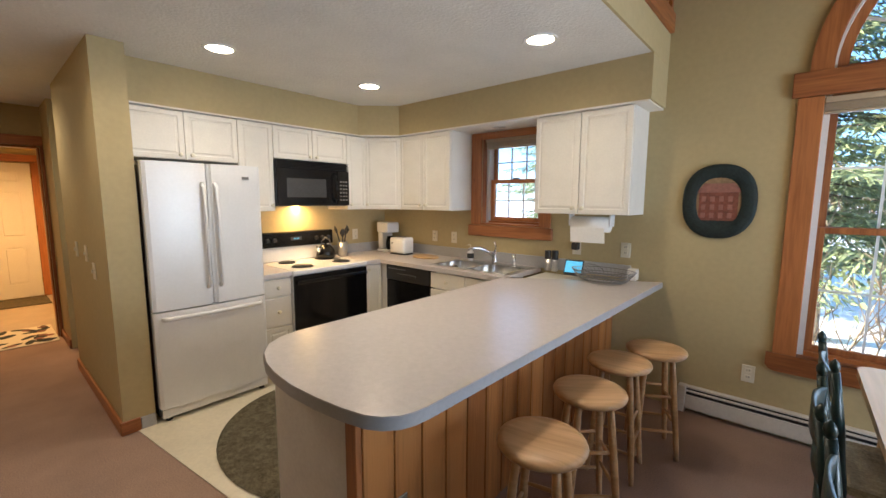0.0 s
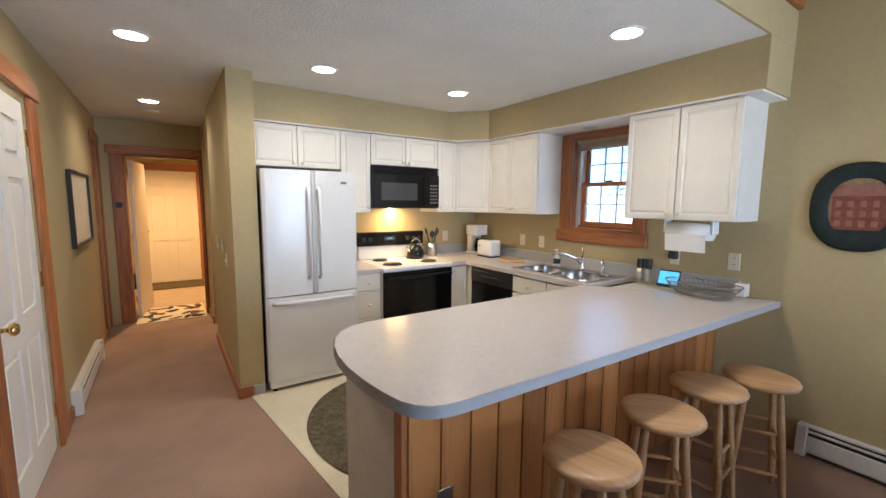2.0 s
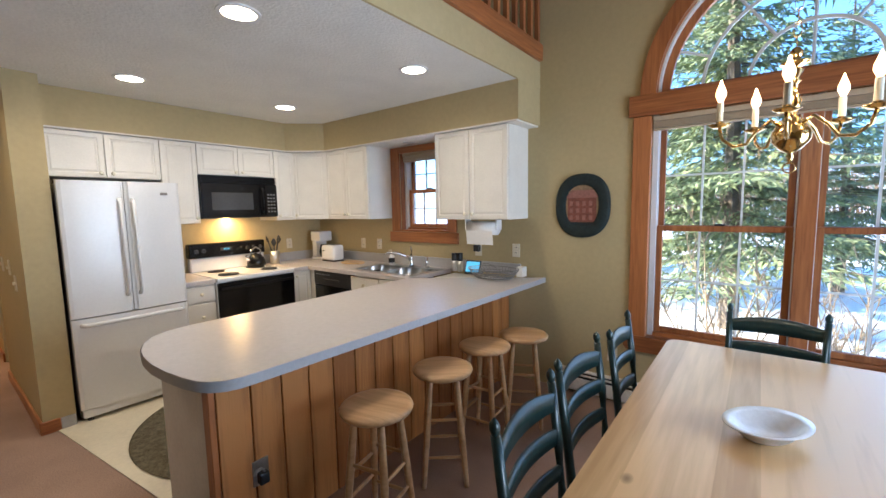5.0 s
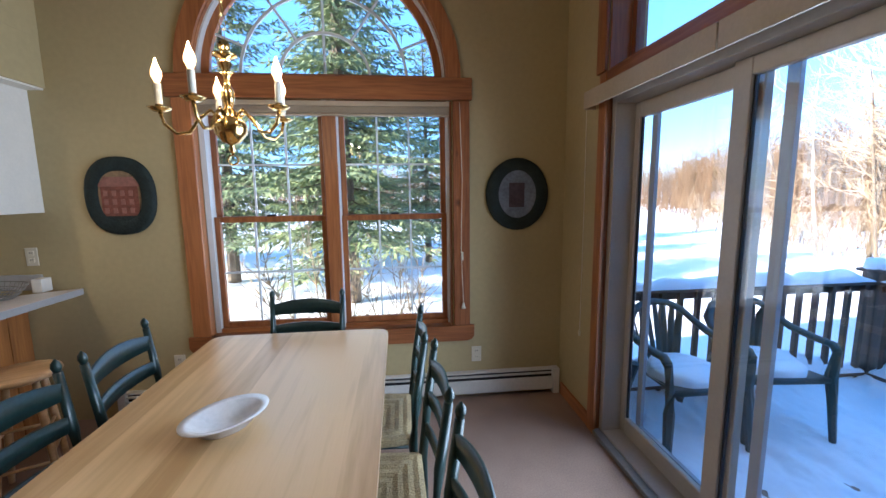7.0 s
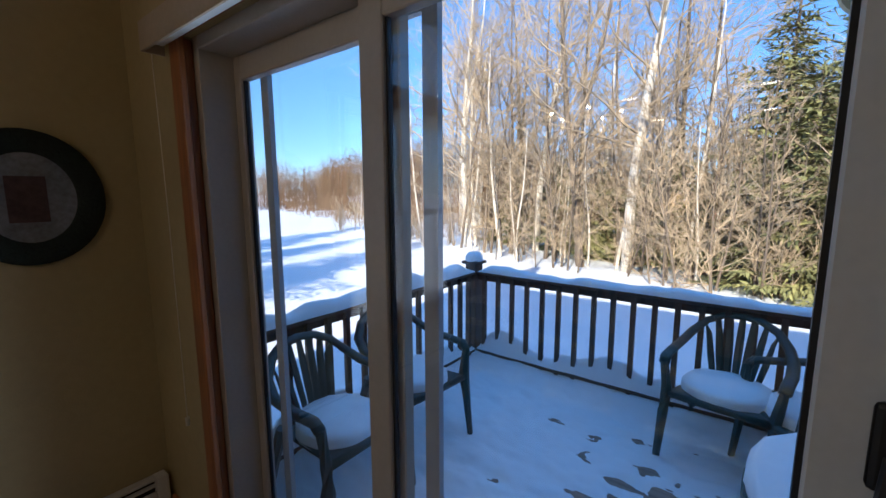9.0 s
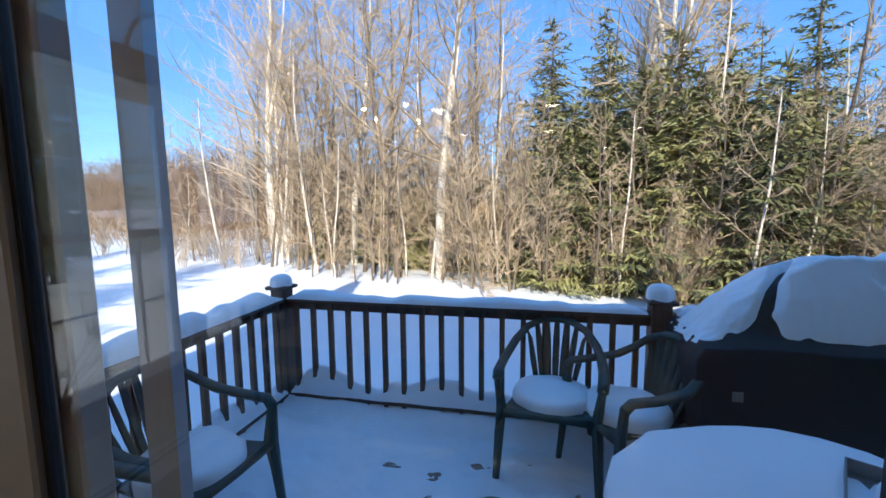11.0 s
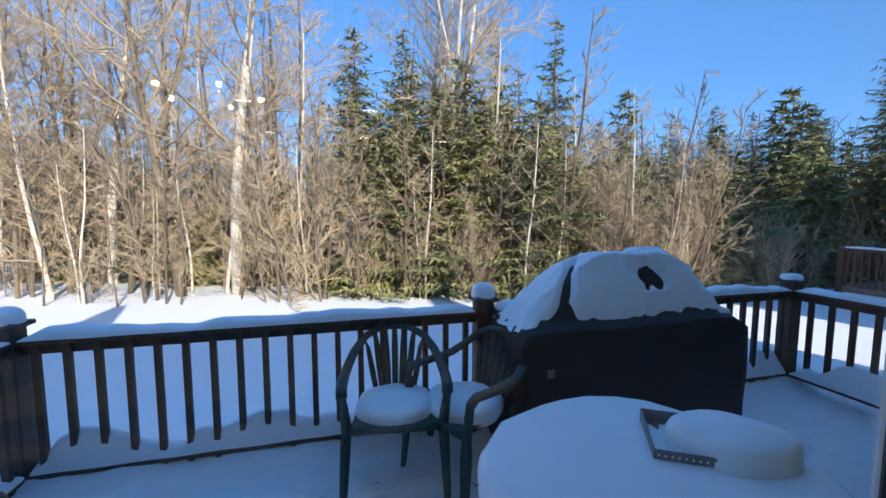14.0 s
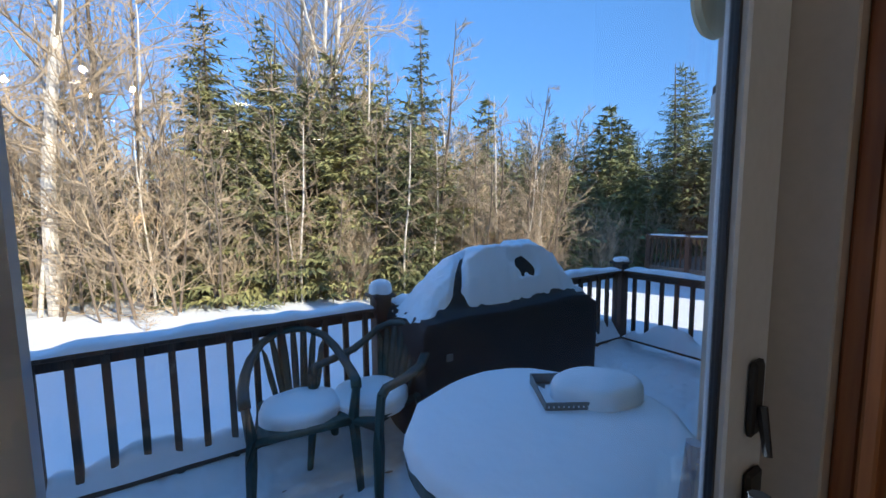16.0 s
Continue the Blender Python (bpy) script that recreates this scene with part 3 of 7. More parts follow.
tube(oh, [(XI + 0.085, 2.175, 1.06), (XI + 0.095, 2.175, 0.93), (XI + 0.085, 2.175, 0.80)], 0.014, 8)
for z in (1.03, 0.83):
    tube(oh, [(XI + 0.038, 2.175, z), (XI + 0.088, 2.175, z)], 0.007, 6)
part("outside_handle", oh, "lam_edge", sl_door)
casing("door_casing_1", [("side_board", "trim", (EX - 0.022, EX - 0.001, 3.905, 3.985, 0, 2.16)), ("side_board", "trim", (EX - 0.022, EX - 0.001, SR - 0.055, SR + 0.025, 0, 2.16)),
                         ("head_board", "trim_y", (EX - 0.022, EX - 0.001, SR + 0.025, 3.905, 2.02, 2.16)),
                         ("jamb", "trim", (EX, EX + 0.029, SL - 0.012, SL - 0.001, 0, ST - 0.01)), ("jamb", "trim", (EX, EX + 0.029, SR + 0.001, SR + 0.012, 0, ST - 0.01))])
casing("door_casing_2", [("side_board", "trim", (EX - 0.022, EX - 0.001, 3.93, 4.03, 2.165, 2.90)), ("side_board", "trim", (EX - 0.022, EX - 0.001, SR - 0.1, SR, 2.165, 2.90)),
                         ("head_board", "trim_y", (EX - 0.022, EX - 0.001, SR - 0.1, 4.03, 2.901, 3.0)),
                         ("reveal", "trim", (EX, EX + 0.12, SL - 0.014, SL - 0.001, 2.165, 2.855)), ("reveal", "trim", (EX, EX + 0.12, SR + 0.001, SR + 0.014, 2.165, 2.855)),
                         ("sill", "trim_y", (EX, EX + 0.12, SR + 0.014, SL - 0.014, 2.161, 2.18))])
tw = structure(thing("window_5", "fixed transom window above the sliding door", "window"), "fixed transom window above the sliding door", "window")
f = nb()
for q in ((SR + 0.015, SR + 0.055, 2.18, 2.855), (SL - 0.055, SL - 0.015, 2.18, 2.855), (SR + 0.055, SL - 0.055, 2.18, 2.22), (SR + 0.055, SL - 0.055, 2.815, 2.855)):
    box(f, EX + 0.12, EX + 0.17, *q)
part("window_frame", f, "trim", tw)
g = part("pane", bx(EX + 0.143, EX + 0.147, SR + 0.05, SL - 0.05, 2.215, 2.82), "glass", tw)
g.visible_shadow = False
val = thing("blind_valance", "tan valance of a vertical blind over the sliding door", "valance")
for y0, y1 in ((3.025, 4.03), (1.90, 3.018)):
    part("valance_board", bx(2.698, 2.708, y0, y1, 1.975, 2.07, bevel=0.002), "blind", val)
part("head_rail", bx(2.715, 2.76, 1.95, 4.0, 2.0, 2.04, bevel=0.003), "extwhite", val)
part("return", bx(2.708, 2.768, 4.018, 4.03, 1.975, 2.07), "blind", val)
part("return", bx(2.708, 2.768, 1.90, 1.912, 1.975, 2.07), "blind", val)
wand = thing("wall_bumper", "small white cord weight beside the door casing", "cord weight")
part("weight", lathe(nb(), [(0, 0.565), (0.008, 0.567), (0.009, 0.60), (0, 0.603)], 10, 2.76, 4.11), "plate", wand)
part("string", tube(nb(), [(2.76, 4.11, 0.60), (2.765, 4.12, 1.4), (2.76, 4.12, 2.05)], 0.0018, 5), "plate", wand)


def panel_door(name, w, h, label, m, knob_side=1, hinge=True):
    """A white six-panel door: local x across from hinge to knob, front towards +y."""
    t = structure(thing(name, label, "door", m), label, "door")
    d = bx(0, w, -0.035, -0.013, 0.01, h)
    sx, rail = 0.11, (0.0, 0.21, 0.78, 0.93, 1.62, 1.73, 1.93, h)
    for x0, x1 in ((0, sx), ((w - 0.1) / 2, (w + 0.1) / 2), (w - sx, w)):
        box(d, x0, x1, -0.013, 0.0, 0.01, h)
    for z0, z1 in zip(rail[::2], rail[1::2]):
        for x0, x1 in ((sx, (w - 0.1) / 2), ((w + 0.1) / 2, w - sx)):
            box(d, x0, x1, -0.013, 0.0, max(z0, 0.01), z1)
    leaf = part("door_leaf", d, "doorwhite", t)
    for z0, z1 in zip(rail[1::2], rail[2::2]):
        for x0, x1 in ((sx, (w - 0.1) / 2), ((w + 0.1) / 2, w - sx)):
            part("raised_panel", bx(x0 + 0.025, x1 - 0.025, -0.014, -0.002, z0 + 0.025, z1 - 0.025, bevel=0.009), "doorwhite", leaf)
    kx = w - 0.065
    k = lathe(nb(), [(0, 0), (0.03, 0), (0.03, 0.006), (0.011, 0.01), (0.011, 0.035), (0.026, 0.045), (0.03, 0.058), (0.02, 0.07), (0, 0.072)], 16)
    turned(k, Matrix.Translation((kx, 0, 0.95)) @ Matrix.Rotation(radians(-90), 4, "X"))
    part("knob", k, "brass", t, "polished brass knob", True)
    if hinge:
        for z in (0.25, 1.05, 1.85):
            part("hinge", tube(nb(), [(-0.004, 0.006, z - 0.045), (-0.004, 0.006, z + 0.045)], 0.007, 8), "brass", t, "brass hinge")
    return t


panel_door("door_2", 0.84, 2.04, "white six-panel closet door, closed, brass knob", pose(-2.82, HY - 0.01, 0), hinge=True)
panel_door("door_3", 0.86, 2.03, "white six-panel front door, closed", pose(-8.56, 1.83, 0, 0, 0, -90))
panel_door("door_4", 0.76, 2.0, "white door standing open into the entry", pose(-5.95, 0.965, 0.0, 0, 0, 172))
casing("door_casing_3", [("side_board", "trim", (-3.0, -2.835, HY + 0.001, HY + 0.024, 0, 2.08)), ("side_board", "trim", (-1.965, -1.82, HY + 0.001, HY + 0.024, 0, 2.08)), ("head_board", "trim_x", (-3.04, -1.79, HY + 0.001, HY + 0.032, 2.082, 2.19))])
casing("door_casing_4", [("side_board", "trim", (-5.42, -5.30, HY + 0.001, HY + 0.024, 0, 2.14)), ("head_board", "trim_x", (-5.77, -5.28, HY + 0.001, HY + 0.03, 2.142, 2.25)), ("door_face", "trim", (-5.72, -5.42, HY - 0.09, HY - 0.05, 0, 2.1)), ("side_board", "trim", (-5.77, -5.72, HY + 0.001, HY + 0.024, 0, 2.14))])
casing("door_casing_5", [("side_board", "trim", (-5.779, -5.758, 0.81, 0.93, 0, 2.05)), ("side_board", "trim", (-5.779, -5.758, 1.722, 1.748, 0, 2.05)), ("head_board", "trim_y", (-5.779, -5.752, 0.78, 1.748, 2.052, 2.15)), ("jamb", "trim", (-5.93, -5.78, 0.931, 0.945, 0, 2.04)), ("jamb", "trim", (-5.93, -5.78, 1.705, 1.719, 0, 2.04)), ("head_jamb", "trim_y", (-5.93, -5.78, 0.945, 1.705, 2.03, 2.049))])
casing("door_casing_6", [("side_board", "trim", (-8.598, -8.575, 0.86, 0.965, 0, 2.05)), ("side_board", "trim", (-8.598, -8.575, 1.835, 1.94, 0, 2.05)), ("head_board", "trim_y", (-8.598, -8.57, 0.84, 1.96, 2.052, 2.16))])
# baseboards
casing("baseboard", [("board", "trim_x", (-4.52, -2.912, 1.702, 1.719, 0, 0.09)), ("board", "trim_y", (-2.909, -2.893, 1.702, 1.81, 0, 0.09)), ("board", "trim_x", (-3.24, -3.002, HY + 0.001, HY + 0.018, 0, 0.09)), ("board", "trim_x", (-1.79, -1.31, HY + 0.001, HY + 0.018, 0, 0.09)),
                     ("board", "trim_x", (-5.28, -4.52, HY + 0.001, HY + 0.018, 0, 0.09)), ("board", "trim_x", (-5.75, -5.2, 1.733, 1.749, 0, 0.09)), ("board", "trim_y", (EX - 0.018, EX - 0.001, 3.99, 4.43, 0, 0.09)), ("board", "trim_y", (EX - 0.018, EX - 0.001, -2.9, SR - 0.06, 0, 0.09))], label="low stained pine baseboard")
vc = structure(part("vinyl_cap", bx(-2.909, -2.895, 1.812, 1.893, 0.0, 0.085, bevel=0.003), "lam_edge"), "grey vinyl cove base", "baseboard")
# loft rail
lr = structure(thing("loft_railing", "stained pine loft railing with square balusters", "railing"), "stained pine loft railing with square balusters", "railing")
part("base_board", bx(-0.545, -0.49, HY - 0.15, NY - 0.002, 2.665, 2.79, bevel=0.004), "trim_y", lr)
part("top_rail", bx(-0.56, -0.48, HY - 0.15, NY - 0.002, 3.52, 3.58, bevel=0.008), "trim_y", lr)
bal = bx(-0.018, 0.018, -0.018, 0.018, 2.79, 3.52, bevel=0.003)
b0 = part("baluster", bal, "trim", lr)
b0.location = (-0.52, NY - 0.05, 0)
for k in range(1, 30):
    o = b0.copy()
    scene.collection.objects.link(o)
    o.location = (-0.52, NY - 0.05 - 0.125 * k, 0)

# ---- kitchen ----
def knob(parent, x, y, z, nx, ny):
    k = lathe(nb(), [(0, 0), (0.008, 0), (0.007, 0.012), (0.015, 0.018), (0.016, 0.026), (0.01, 0.03), (0, 0.031)], 12)
    turned(k, Matrix.Translation((x, y, z)) @ Vector((nx, ny, 0)).to_track_quat("Z", "Y").to_matrix().to_4x4())
    return part("knob", k, "plate", parent, "small cream round knob", True)


def cab_door(parent, w, z0, z1, m, knob_at=None, name="door"):
    """A raised-panel door in its own frame: x along the front, -y towards the room."""
    d = bx(0.002, w - 0.002, -0.018, 0, z0 + 0.002, z1 - 0.002, bevel=0.003)
    if z1 - z0 > 0.25 and w > 0.12:
        e = 0.045
        r = bmesh.ops.inset_region(d, faces=[f for f in d.faces if f.normal.y < -0.9 and f.calc_area() > 0.02], thickness=e, depth=0)
        big = [f for f in d.faces if f.normal.y < -0.9 and f.calc_area() > 0.005]
        big = [max(big, key=lambda f: -abs(f.calc_center_median().x - w / 2) - abs(f.calc_center_median().z - (z0 + z1) / 2))]
        bmesh.ops.inset_region(d, faces=big, thickness=0.006, depth=-0.006)
        bmesh.ops.inset_region(d, faces=big, thickness=0.014, depth=0.0)
        bmesh.ops.inset_region(d, faces=big, thickness=0.012, depth=0.005)
    o = part(name, turned(d, m), "cab", parent)
    if knob_at:
        p = m @ Vector((knob_at[0], -0.018, knob_at[1]))
        n = m.to_3x3() @ Vector((0, -1, 0))
        knob(o, p.x, p.y, p.z, n.x, n.y)
    return o


WESTF = lambda y0, x=-3.22: Matrix.Translation((x, y0, 0)) @ Matrix.Rotation(radians(90), 4, "Z")
NORTHF = lambda x0, y=4.17: Matrix.Translation((x0, y, 0))


def cabinet(label, body, doors, name="wall_cabinet", group="kitchen wall cabinets"):
    t = thing(name, label, "cabinet", group=group)
    part("body", body, "cab", t)
    for w, z0, z1, m, k in doors:
        cab_door(t, w, z0, z1, m, k)
    return t


UZ0, UZ1 = 1.41, 2.15
cabinet("cream two-door cabinet above the fridge", bx(WX, -3.221, 1.90, 2.654, 1.80, UZ1), [(0.377, 1.80, UZ1, WESTF(1.90), (0.34, 1.835)), (0.377, 1.80, UZ1, WESTF(2.277), (0.04, 1.835))])
cabinet("narrow cream wall cabinet beside the microwave", bx(WX, -3.221, 2.656, 2.948, UZ0, UZ1), [(0.292, UZ0, UZ1, WESTF(2.656), (0.26, 1.46))])
cabinet("short cream two-door cabinet above the microwave", bx(WX, -3.221, 2.95, 3.706, 1.866, UZ1), [(0.378, 1.866, UZ1, WESTF(2.95), (0.345, 1.90)), (0.378, 1.866, UZ1, WESTF(3.328), (0.035, 1.90))])
cabinet("narrow cream wall cabinet beside the corner", bx(WX, -3.221, 3.708, 3.945, UZ0, UZ1), [(0.237, UZ0, UZ1, WESTF(3.708), (0.035, 1.46))])
dg = Matrix.Translation((-3.22, 3.947, 0)) @ Matrix.Rotation(math.atan2(0.223, 0.318), 4, "Z")
cabinet("cream diagonal corner wall cabinet", prism(nb(), [(WX, 3.947), (-3.22, 3.947), (-2.902, 4.17), (-2.902, NY - 0.001), (WX, NY - 0.001)], UZ0, UZ1), [(0.387, UZ0, UZ1, dg, (0.035, 1.46))])
cabinet("cream two-door wall cabinet beside the kitchen window", bx(-2.90, -2.222, 4.171, NY - 0.001, UZ0, UZ1), [(0.338, UZ0, UZ1, NORTHF(-2.90), (0.305, 1.46)), (0.338, UZ0, UZ1, NORTHF(-2.562), (0.035, 1.46))])
cabinet("cream two-door wall cabinet above the peninsula", bx(-1.345, -0.62, 4.171, NY - 0.001, UZ0, UZ1), [(0.36, UZ0, UZ1, NORTHF(-1.345), (0.325, 1.455)), (0.36, UZ0, UZ1, NORTHF(-0.982), (0.035, 1.455))])

# base units
CT = 0.915
b = thing("base_cabinet", "cream drawer base cabinet beside the fridge", "cabinet", group="kitchen base cabinets")
part("body", bx(WX, -2.93, 2.67, 2.905, 0.1, 0.875), "cab", b)
for z0, z1 in ((0.72, 0.865), (0.47, 0.71), (0.12, 0.46)):
    cab_door(b, 0.235, z0, z1, WESTF(2.67, -2.93), (0.117, (z0 + z1) / 2), "drawer_front")
b = thing("base_cabinet", "narrow cream base cabinet beside the stove", "cabinet", group="kitchen base cabinets")
part("body", bx(WX, -2.93, 3.685, 3.905, 0.1, 0.875), "cab", b)
cab_door(b, 0.20, 0.12, 0.865, WESTF(3.69, -2.93), (0.03, 0.82))
b = thing("base_cabinet", "cream corner base cabinet with a blank filler", "cabinet", group="kitchen base cabinets")
part("body", bx(WX, -2.83, 3.907, NY - 0.001, 0.1, 0.875), "cab", b)
b = thing("base_cabinet", "cream sink base cabinet with false drawer fronts", "cabinet", group="kitchen base cabinets")
part("body", bx(-2.225, -1.43, 3.90, NY - 0.001, 0.1, 0.70), "cab", b)
for k in range(2):
    cab_door(b, 0.395, 0.72, 0.865, NORTHF(-2.222 + 0.397 * k, 3.90), (0.2, 0.79), "drawer_front")
    cab_door(b, 0.395, 0.12, 0.71, NORTHF(-2.222 + 0.397 * k, 3.90), (0.36 - 0.32 * k, 0.66))
dw = thing("dishwasher", "black dishwasher set under the worktop", "dishwasher")
part("door", bx(-2.825, -2.23, 3.885, 4.45, 0.12, 0.72, bevel=0.006), "black", dw)
part("control_panel", bx(-2.825, -2.23, 3.88, 4.45, 0.725, 0.87, bevel=0.006), "blackmat", dw)
part("handle", bx(-2.66, -2.40, 3.865, 3.88, 0.775, 0.80, bevel=0.006), "blackmat", dw)
lb = nb()
for k in range(7):
    box(lb, -2.78 + 0.035 * k, -2.765 + 0.035 * k, 3.878, 3.8805, 0.835, 0.842)
tagged(part("button_marks", lb, "lam_edge", dw), kind="stuff")

# worktops
wt = thing("worktop", "pale grey laminate worktop running round to the peninsula", "worktop")
ol = [(-0.46, NY - 0.001), (-0.522, 2.03), (-0.528, 1.98), (-0.545, 1.937), (-0.575, 1.902), (-0.62, 1.876), (-0.70, 1.857), (-0.82, 1.842), (-0.95, 1.836), (-1.08, 1.846), (-1.19, 1.869),
      (-1.29, 1.908), (-1.37, 1.965), (-1.42, 2.04), (-1.44, 2.13), (-1.44, 3.86)]
part("peninsula_top", prism(nb(), ol, 0.878, CT), "laminate", wt)
ed, outer_edge = nb(), []
for k, (x, y) in enumerate(ol):
    (xa, ya), (xb, yb) = ol[max(k - 1, 0)], ol[min(k + 1, len(ol) - 1)]
    q = Vector((-(ya - yb), xa - xb, 0)).normalized() * -0.004
    outer_edge.append((x + q.x, min(y + q.y, NY - 0.001)))
for (x0, y0), (x1, y1) in zip(outer_edge, outer_edge[1:]):
    ed.faces.new([ed.verts.new(c) for c in ((x0, y0, 0.874), (x1, y1, 0.874), (x1, y1, CT - 0.002), (x0, y0, CT - 0.002))])
bmesh.ops.remove_doubles(ed, verts=ed.verts, dist=0.0002)
part("edge_band", ed, "lam_edge", wt, "grey laminate edge band", True)
SX0, SX1, SY0, SY1 = -2.28, -1.48, 3.95, 4.40
rt = nb()
for q in ((WX, SX0, 3.86, NY - 0.001), (SX0, SX1, 3.86, SY0), (SX0, SX1, SY1, NY - 0.001), (SX1, -1.441, 3.86, NY - 0.001)):
    box(rt, q[0], q[1], q[2], q[3], 0.878, CT)
box(rt, WX, -2.90, 3.68, 3.859, 0.878, CT)
part("sink_run_top", rt, "laminate", wt)
part("backsplash", bx(WX + 0.02, -0.681, NY - 0.02, NY - 0.001, CT, 1.015, bevel=0.003), "lam_edge", wt)
part("backsplash", bx(WX, WX + 0.018, 3.68, NY - 0.02, CT, 1.015, bevel=0.003), "lam_edge", wt)
part("end_upstand", bx(-0.68, -0.62, NY - 0.10, NY - 0.021, CT, 1.0, bevel=0.003), "cab", wt)
wt2 = thing("worktop", "short pale grey worktop between fridge and stove", "worktop")
part("top", bx(WX, -2.90, 2.668, 2.908, 0.878, CT, bevel=0.003), "laminate", wt2)

# peninsula base with its planks
pb = thing("peninsula", "peninsula base clad in honey knotty pine boards with white end panel", "peninsula")
part("body", bx(-1.40, -0.835, 2.02, 3.89, 0.0, 0.876), "cab", pb)
part("body", bx(-1.40, -0.835, 3.89, NY - 0.001, 0.0, 0.876), "cab", pb)
part("end_panel", bx(-1.385, -0.86, 1.99, 2.019, 0.0, 0.875, bevel=0.002), "heater", pb, "off-white end panel")
part("backing", bx(-0.834, -0.818, 2.0, NY - 0.001, 0.0, 0.876), "groove", pb)
part("corner_post", bx(-0.858, -0.80, 1.972, 1.999, 0, 0.875, bevel=0.003), "trim", pb, "reddish pine corner board")
py, n = 2.0, 17
pw = (NY - 0.004 - py) / n
pm = bx(-0.0, 0.018, 0.003, pw - 0.003, 0.0, 0.874, bevel=0.003).copy()
p0 = part("plank", pm, "plank", pb)
p0.location = (-0.817, py, 0)
for k in range(1, n):
    o = p0.copy()
    scene.collection.objects.link(o)
    o.location = (-0.817, py + pw * k, 0)
po = thing("outlet", "wall outlet with a black charger plugged in", "outlet")
part("plate", bx(-0.799, -0.793, 2.13, 2.205, 0.28, 0.40, bevel=0.002), "steel", po)
part("charger", bx(-0.793, -0.755, 2.145, 2.19, 0.295, 0.35, bevel=0.008, seg=2), "blackmat", po)
part("loop", tube(nb(), [(-0.77, 2.15 + 0.02 * math.cos(a), 0.345 + 0.03 * math.sin(a)) for a in (0, 0.5, 1, 1.5, 2, 2.5, 3.1)], 0.005, 6), "lam_edge", po)

# fridge
fr = thing("fridge", "white french-door fridge with bottom freezer drawer", "fridge")
FY0, FY1, FX = 1.918, 2.66, -2.86
part("case", bx(-3.5, FX - 0.075, FY0 + 0.004, FY1 - 0.004, 0.02, 1.735, bevel=0.006), "fridge_side", fr, "grey textured case")
def bowed(y0, y1, z0, z1, depth=0.07):
    o = [(FX - 0.07, y0), (FX - 0.012, y0), (FX - 0.003, y0 + 0.012)]
    n = 6
    for k in range(n + 1):
        u = k / n
        yy = y0 + 0.02 + (y1 - y0 - 0.04) * u
        v = (yy - (FY0 + FY1) / 2) / ((FY1 - FY0) / 2)
        o.append((FX + 0.022 * (1 - v * v), yy))
    o += [(FX - 0.003, y1 - 0.012), (FX - 0.012, y1), (FX - 0.07, y1)]
    d = prism(nb(), o[::-1], z0, z1)
    return d
mid = (FY0 + FY1) / 2
for nm, a, c, z0, z1 in (("left_door", FY0, mid - 0.003, 0.775, 1.755), ("right_door", mid + 0.003, FY1, 0.775, 1.755), ("freezer_drawer", FY0, FY1, 0.10, 0.765)):
    d = part(nm.replace("left_", "").replace("right_", ""), bowed(a, c, z0, z1), "white", fr)
    if "door" in nm:
        hy = mid - 0.04 if "left" in nm else mid + 0.04
        part("handle", tube(nb(), [(FX + 0.02, hy, 0.90), (FX + 0.06, hy, 0.93), (FX + 0.07, hy, 1.25), (FX + 0.06, hy, 1.59), (FX + 0.02, hy, 1.62)], 0.014, 8), "white", d, "", True)
    else:
        part("handle", tube(nb(), [(FX + 0.01, FY0 + 0.05, 0.72), (FX + 0.055, FY0 + 0.07, 0.725), (FX + 0.075, mid, 0.728), (FX + 0.055, FY1 - 0.07, 0.725), (FX + 0.01, FY1 - 0.05, 0.72)], 0.016, 8), "white", d, "", True)
part("badge", bx(FX + 0.008, FX + 0.016, FY1 - 0.14, FY1 - 0.09, 1.655, 1.675), "fridge_side", fr)
part("toe_grille", bx(FX - 0.05, FX - 0.01, FY0 + 0.01, FY1 - 0.01, 0.03, 0.095, bevel=0.004), "white", fr)
for y in (FY0 + 0.05, FY1 - 0.05):
    part("foot", lathe(nb(), [(0, 0.0), (0.02, 0.0), (0.02, 0.025), (0, 0.025)], 10, FX - 0.04, y), "blackmat", fr)
for y in (FY0 + 0.05, mid, FY1 - 0.05):
    part("hinge_cap", bx(FX - 0.11, FX - 0.03, y - 0.025, y + 0.025, 1.735, 1.752, bevel=0.004), "fridge_side", fr)

# stove
sv = thing("stove", "white electric stove with black oven door and coil burners", "stove")
SVY0, SVY1 = 2.912, 3.676
part("body", bx(-3.52, -2.895, SVY0, SVY1, 0.02, 0.88), "white", sv)
part("cooktop", bx(-3.52, -2.865, SVY0, SVY1, 0.881, 0.918, bevel=0.008, seg=2), "white", sv)
part("oven_door", bx(-2.895, -2.868, SVY0 + 0.004, SVY1 - 0.004, 0.24, 0.872, bevel=0.006), "darkglass", sv, "black glass oven door")
part("oven_handle", bx(-2.868, -2.835, SVY0 + 0.02, SVY1 - 0.02, 0.80, 0.835, bevel=0.01, seg=2), "black", sv)
part("drawer", bx(-2.895, -2.872, SVY0 + 0.004, SVY1 - 0.004, 0.06, 0.232, bevel=0.006), "black", sv)
part("back_guard", bx(-3.53, -3.45, SVY0 + 0.003, SVY1 - 0.003, 0.919, 1.055, bevel=0.01), "white", sv)
cp = part("control_panel", bx(-3.53, -3.435, SVY0 - 0.003, SVY1 + 0.003, 1.056, 1.20, bevel=0.012, seg=2), "black", sv)
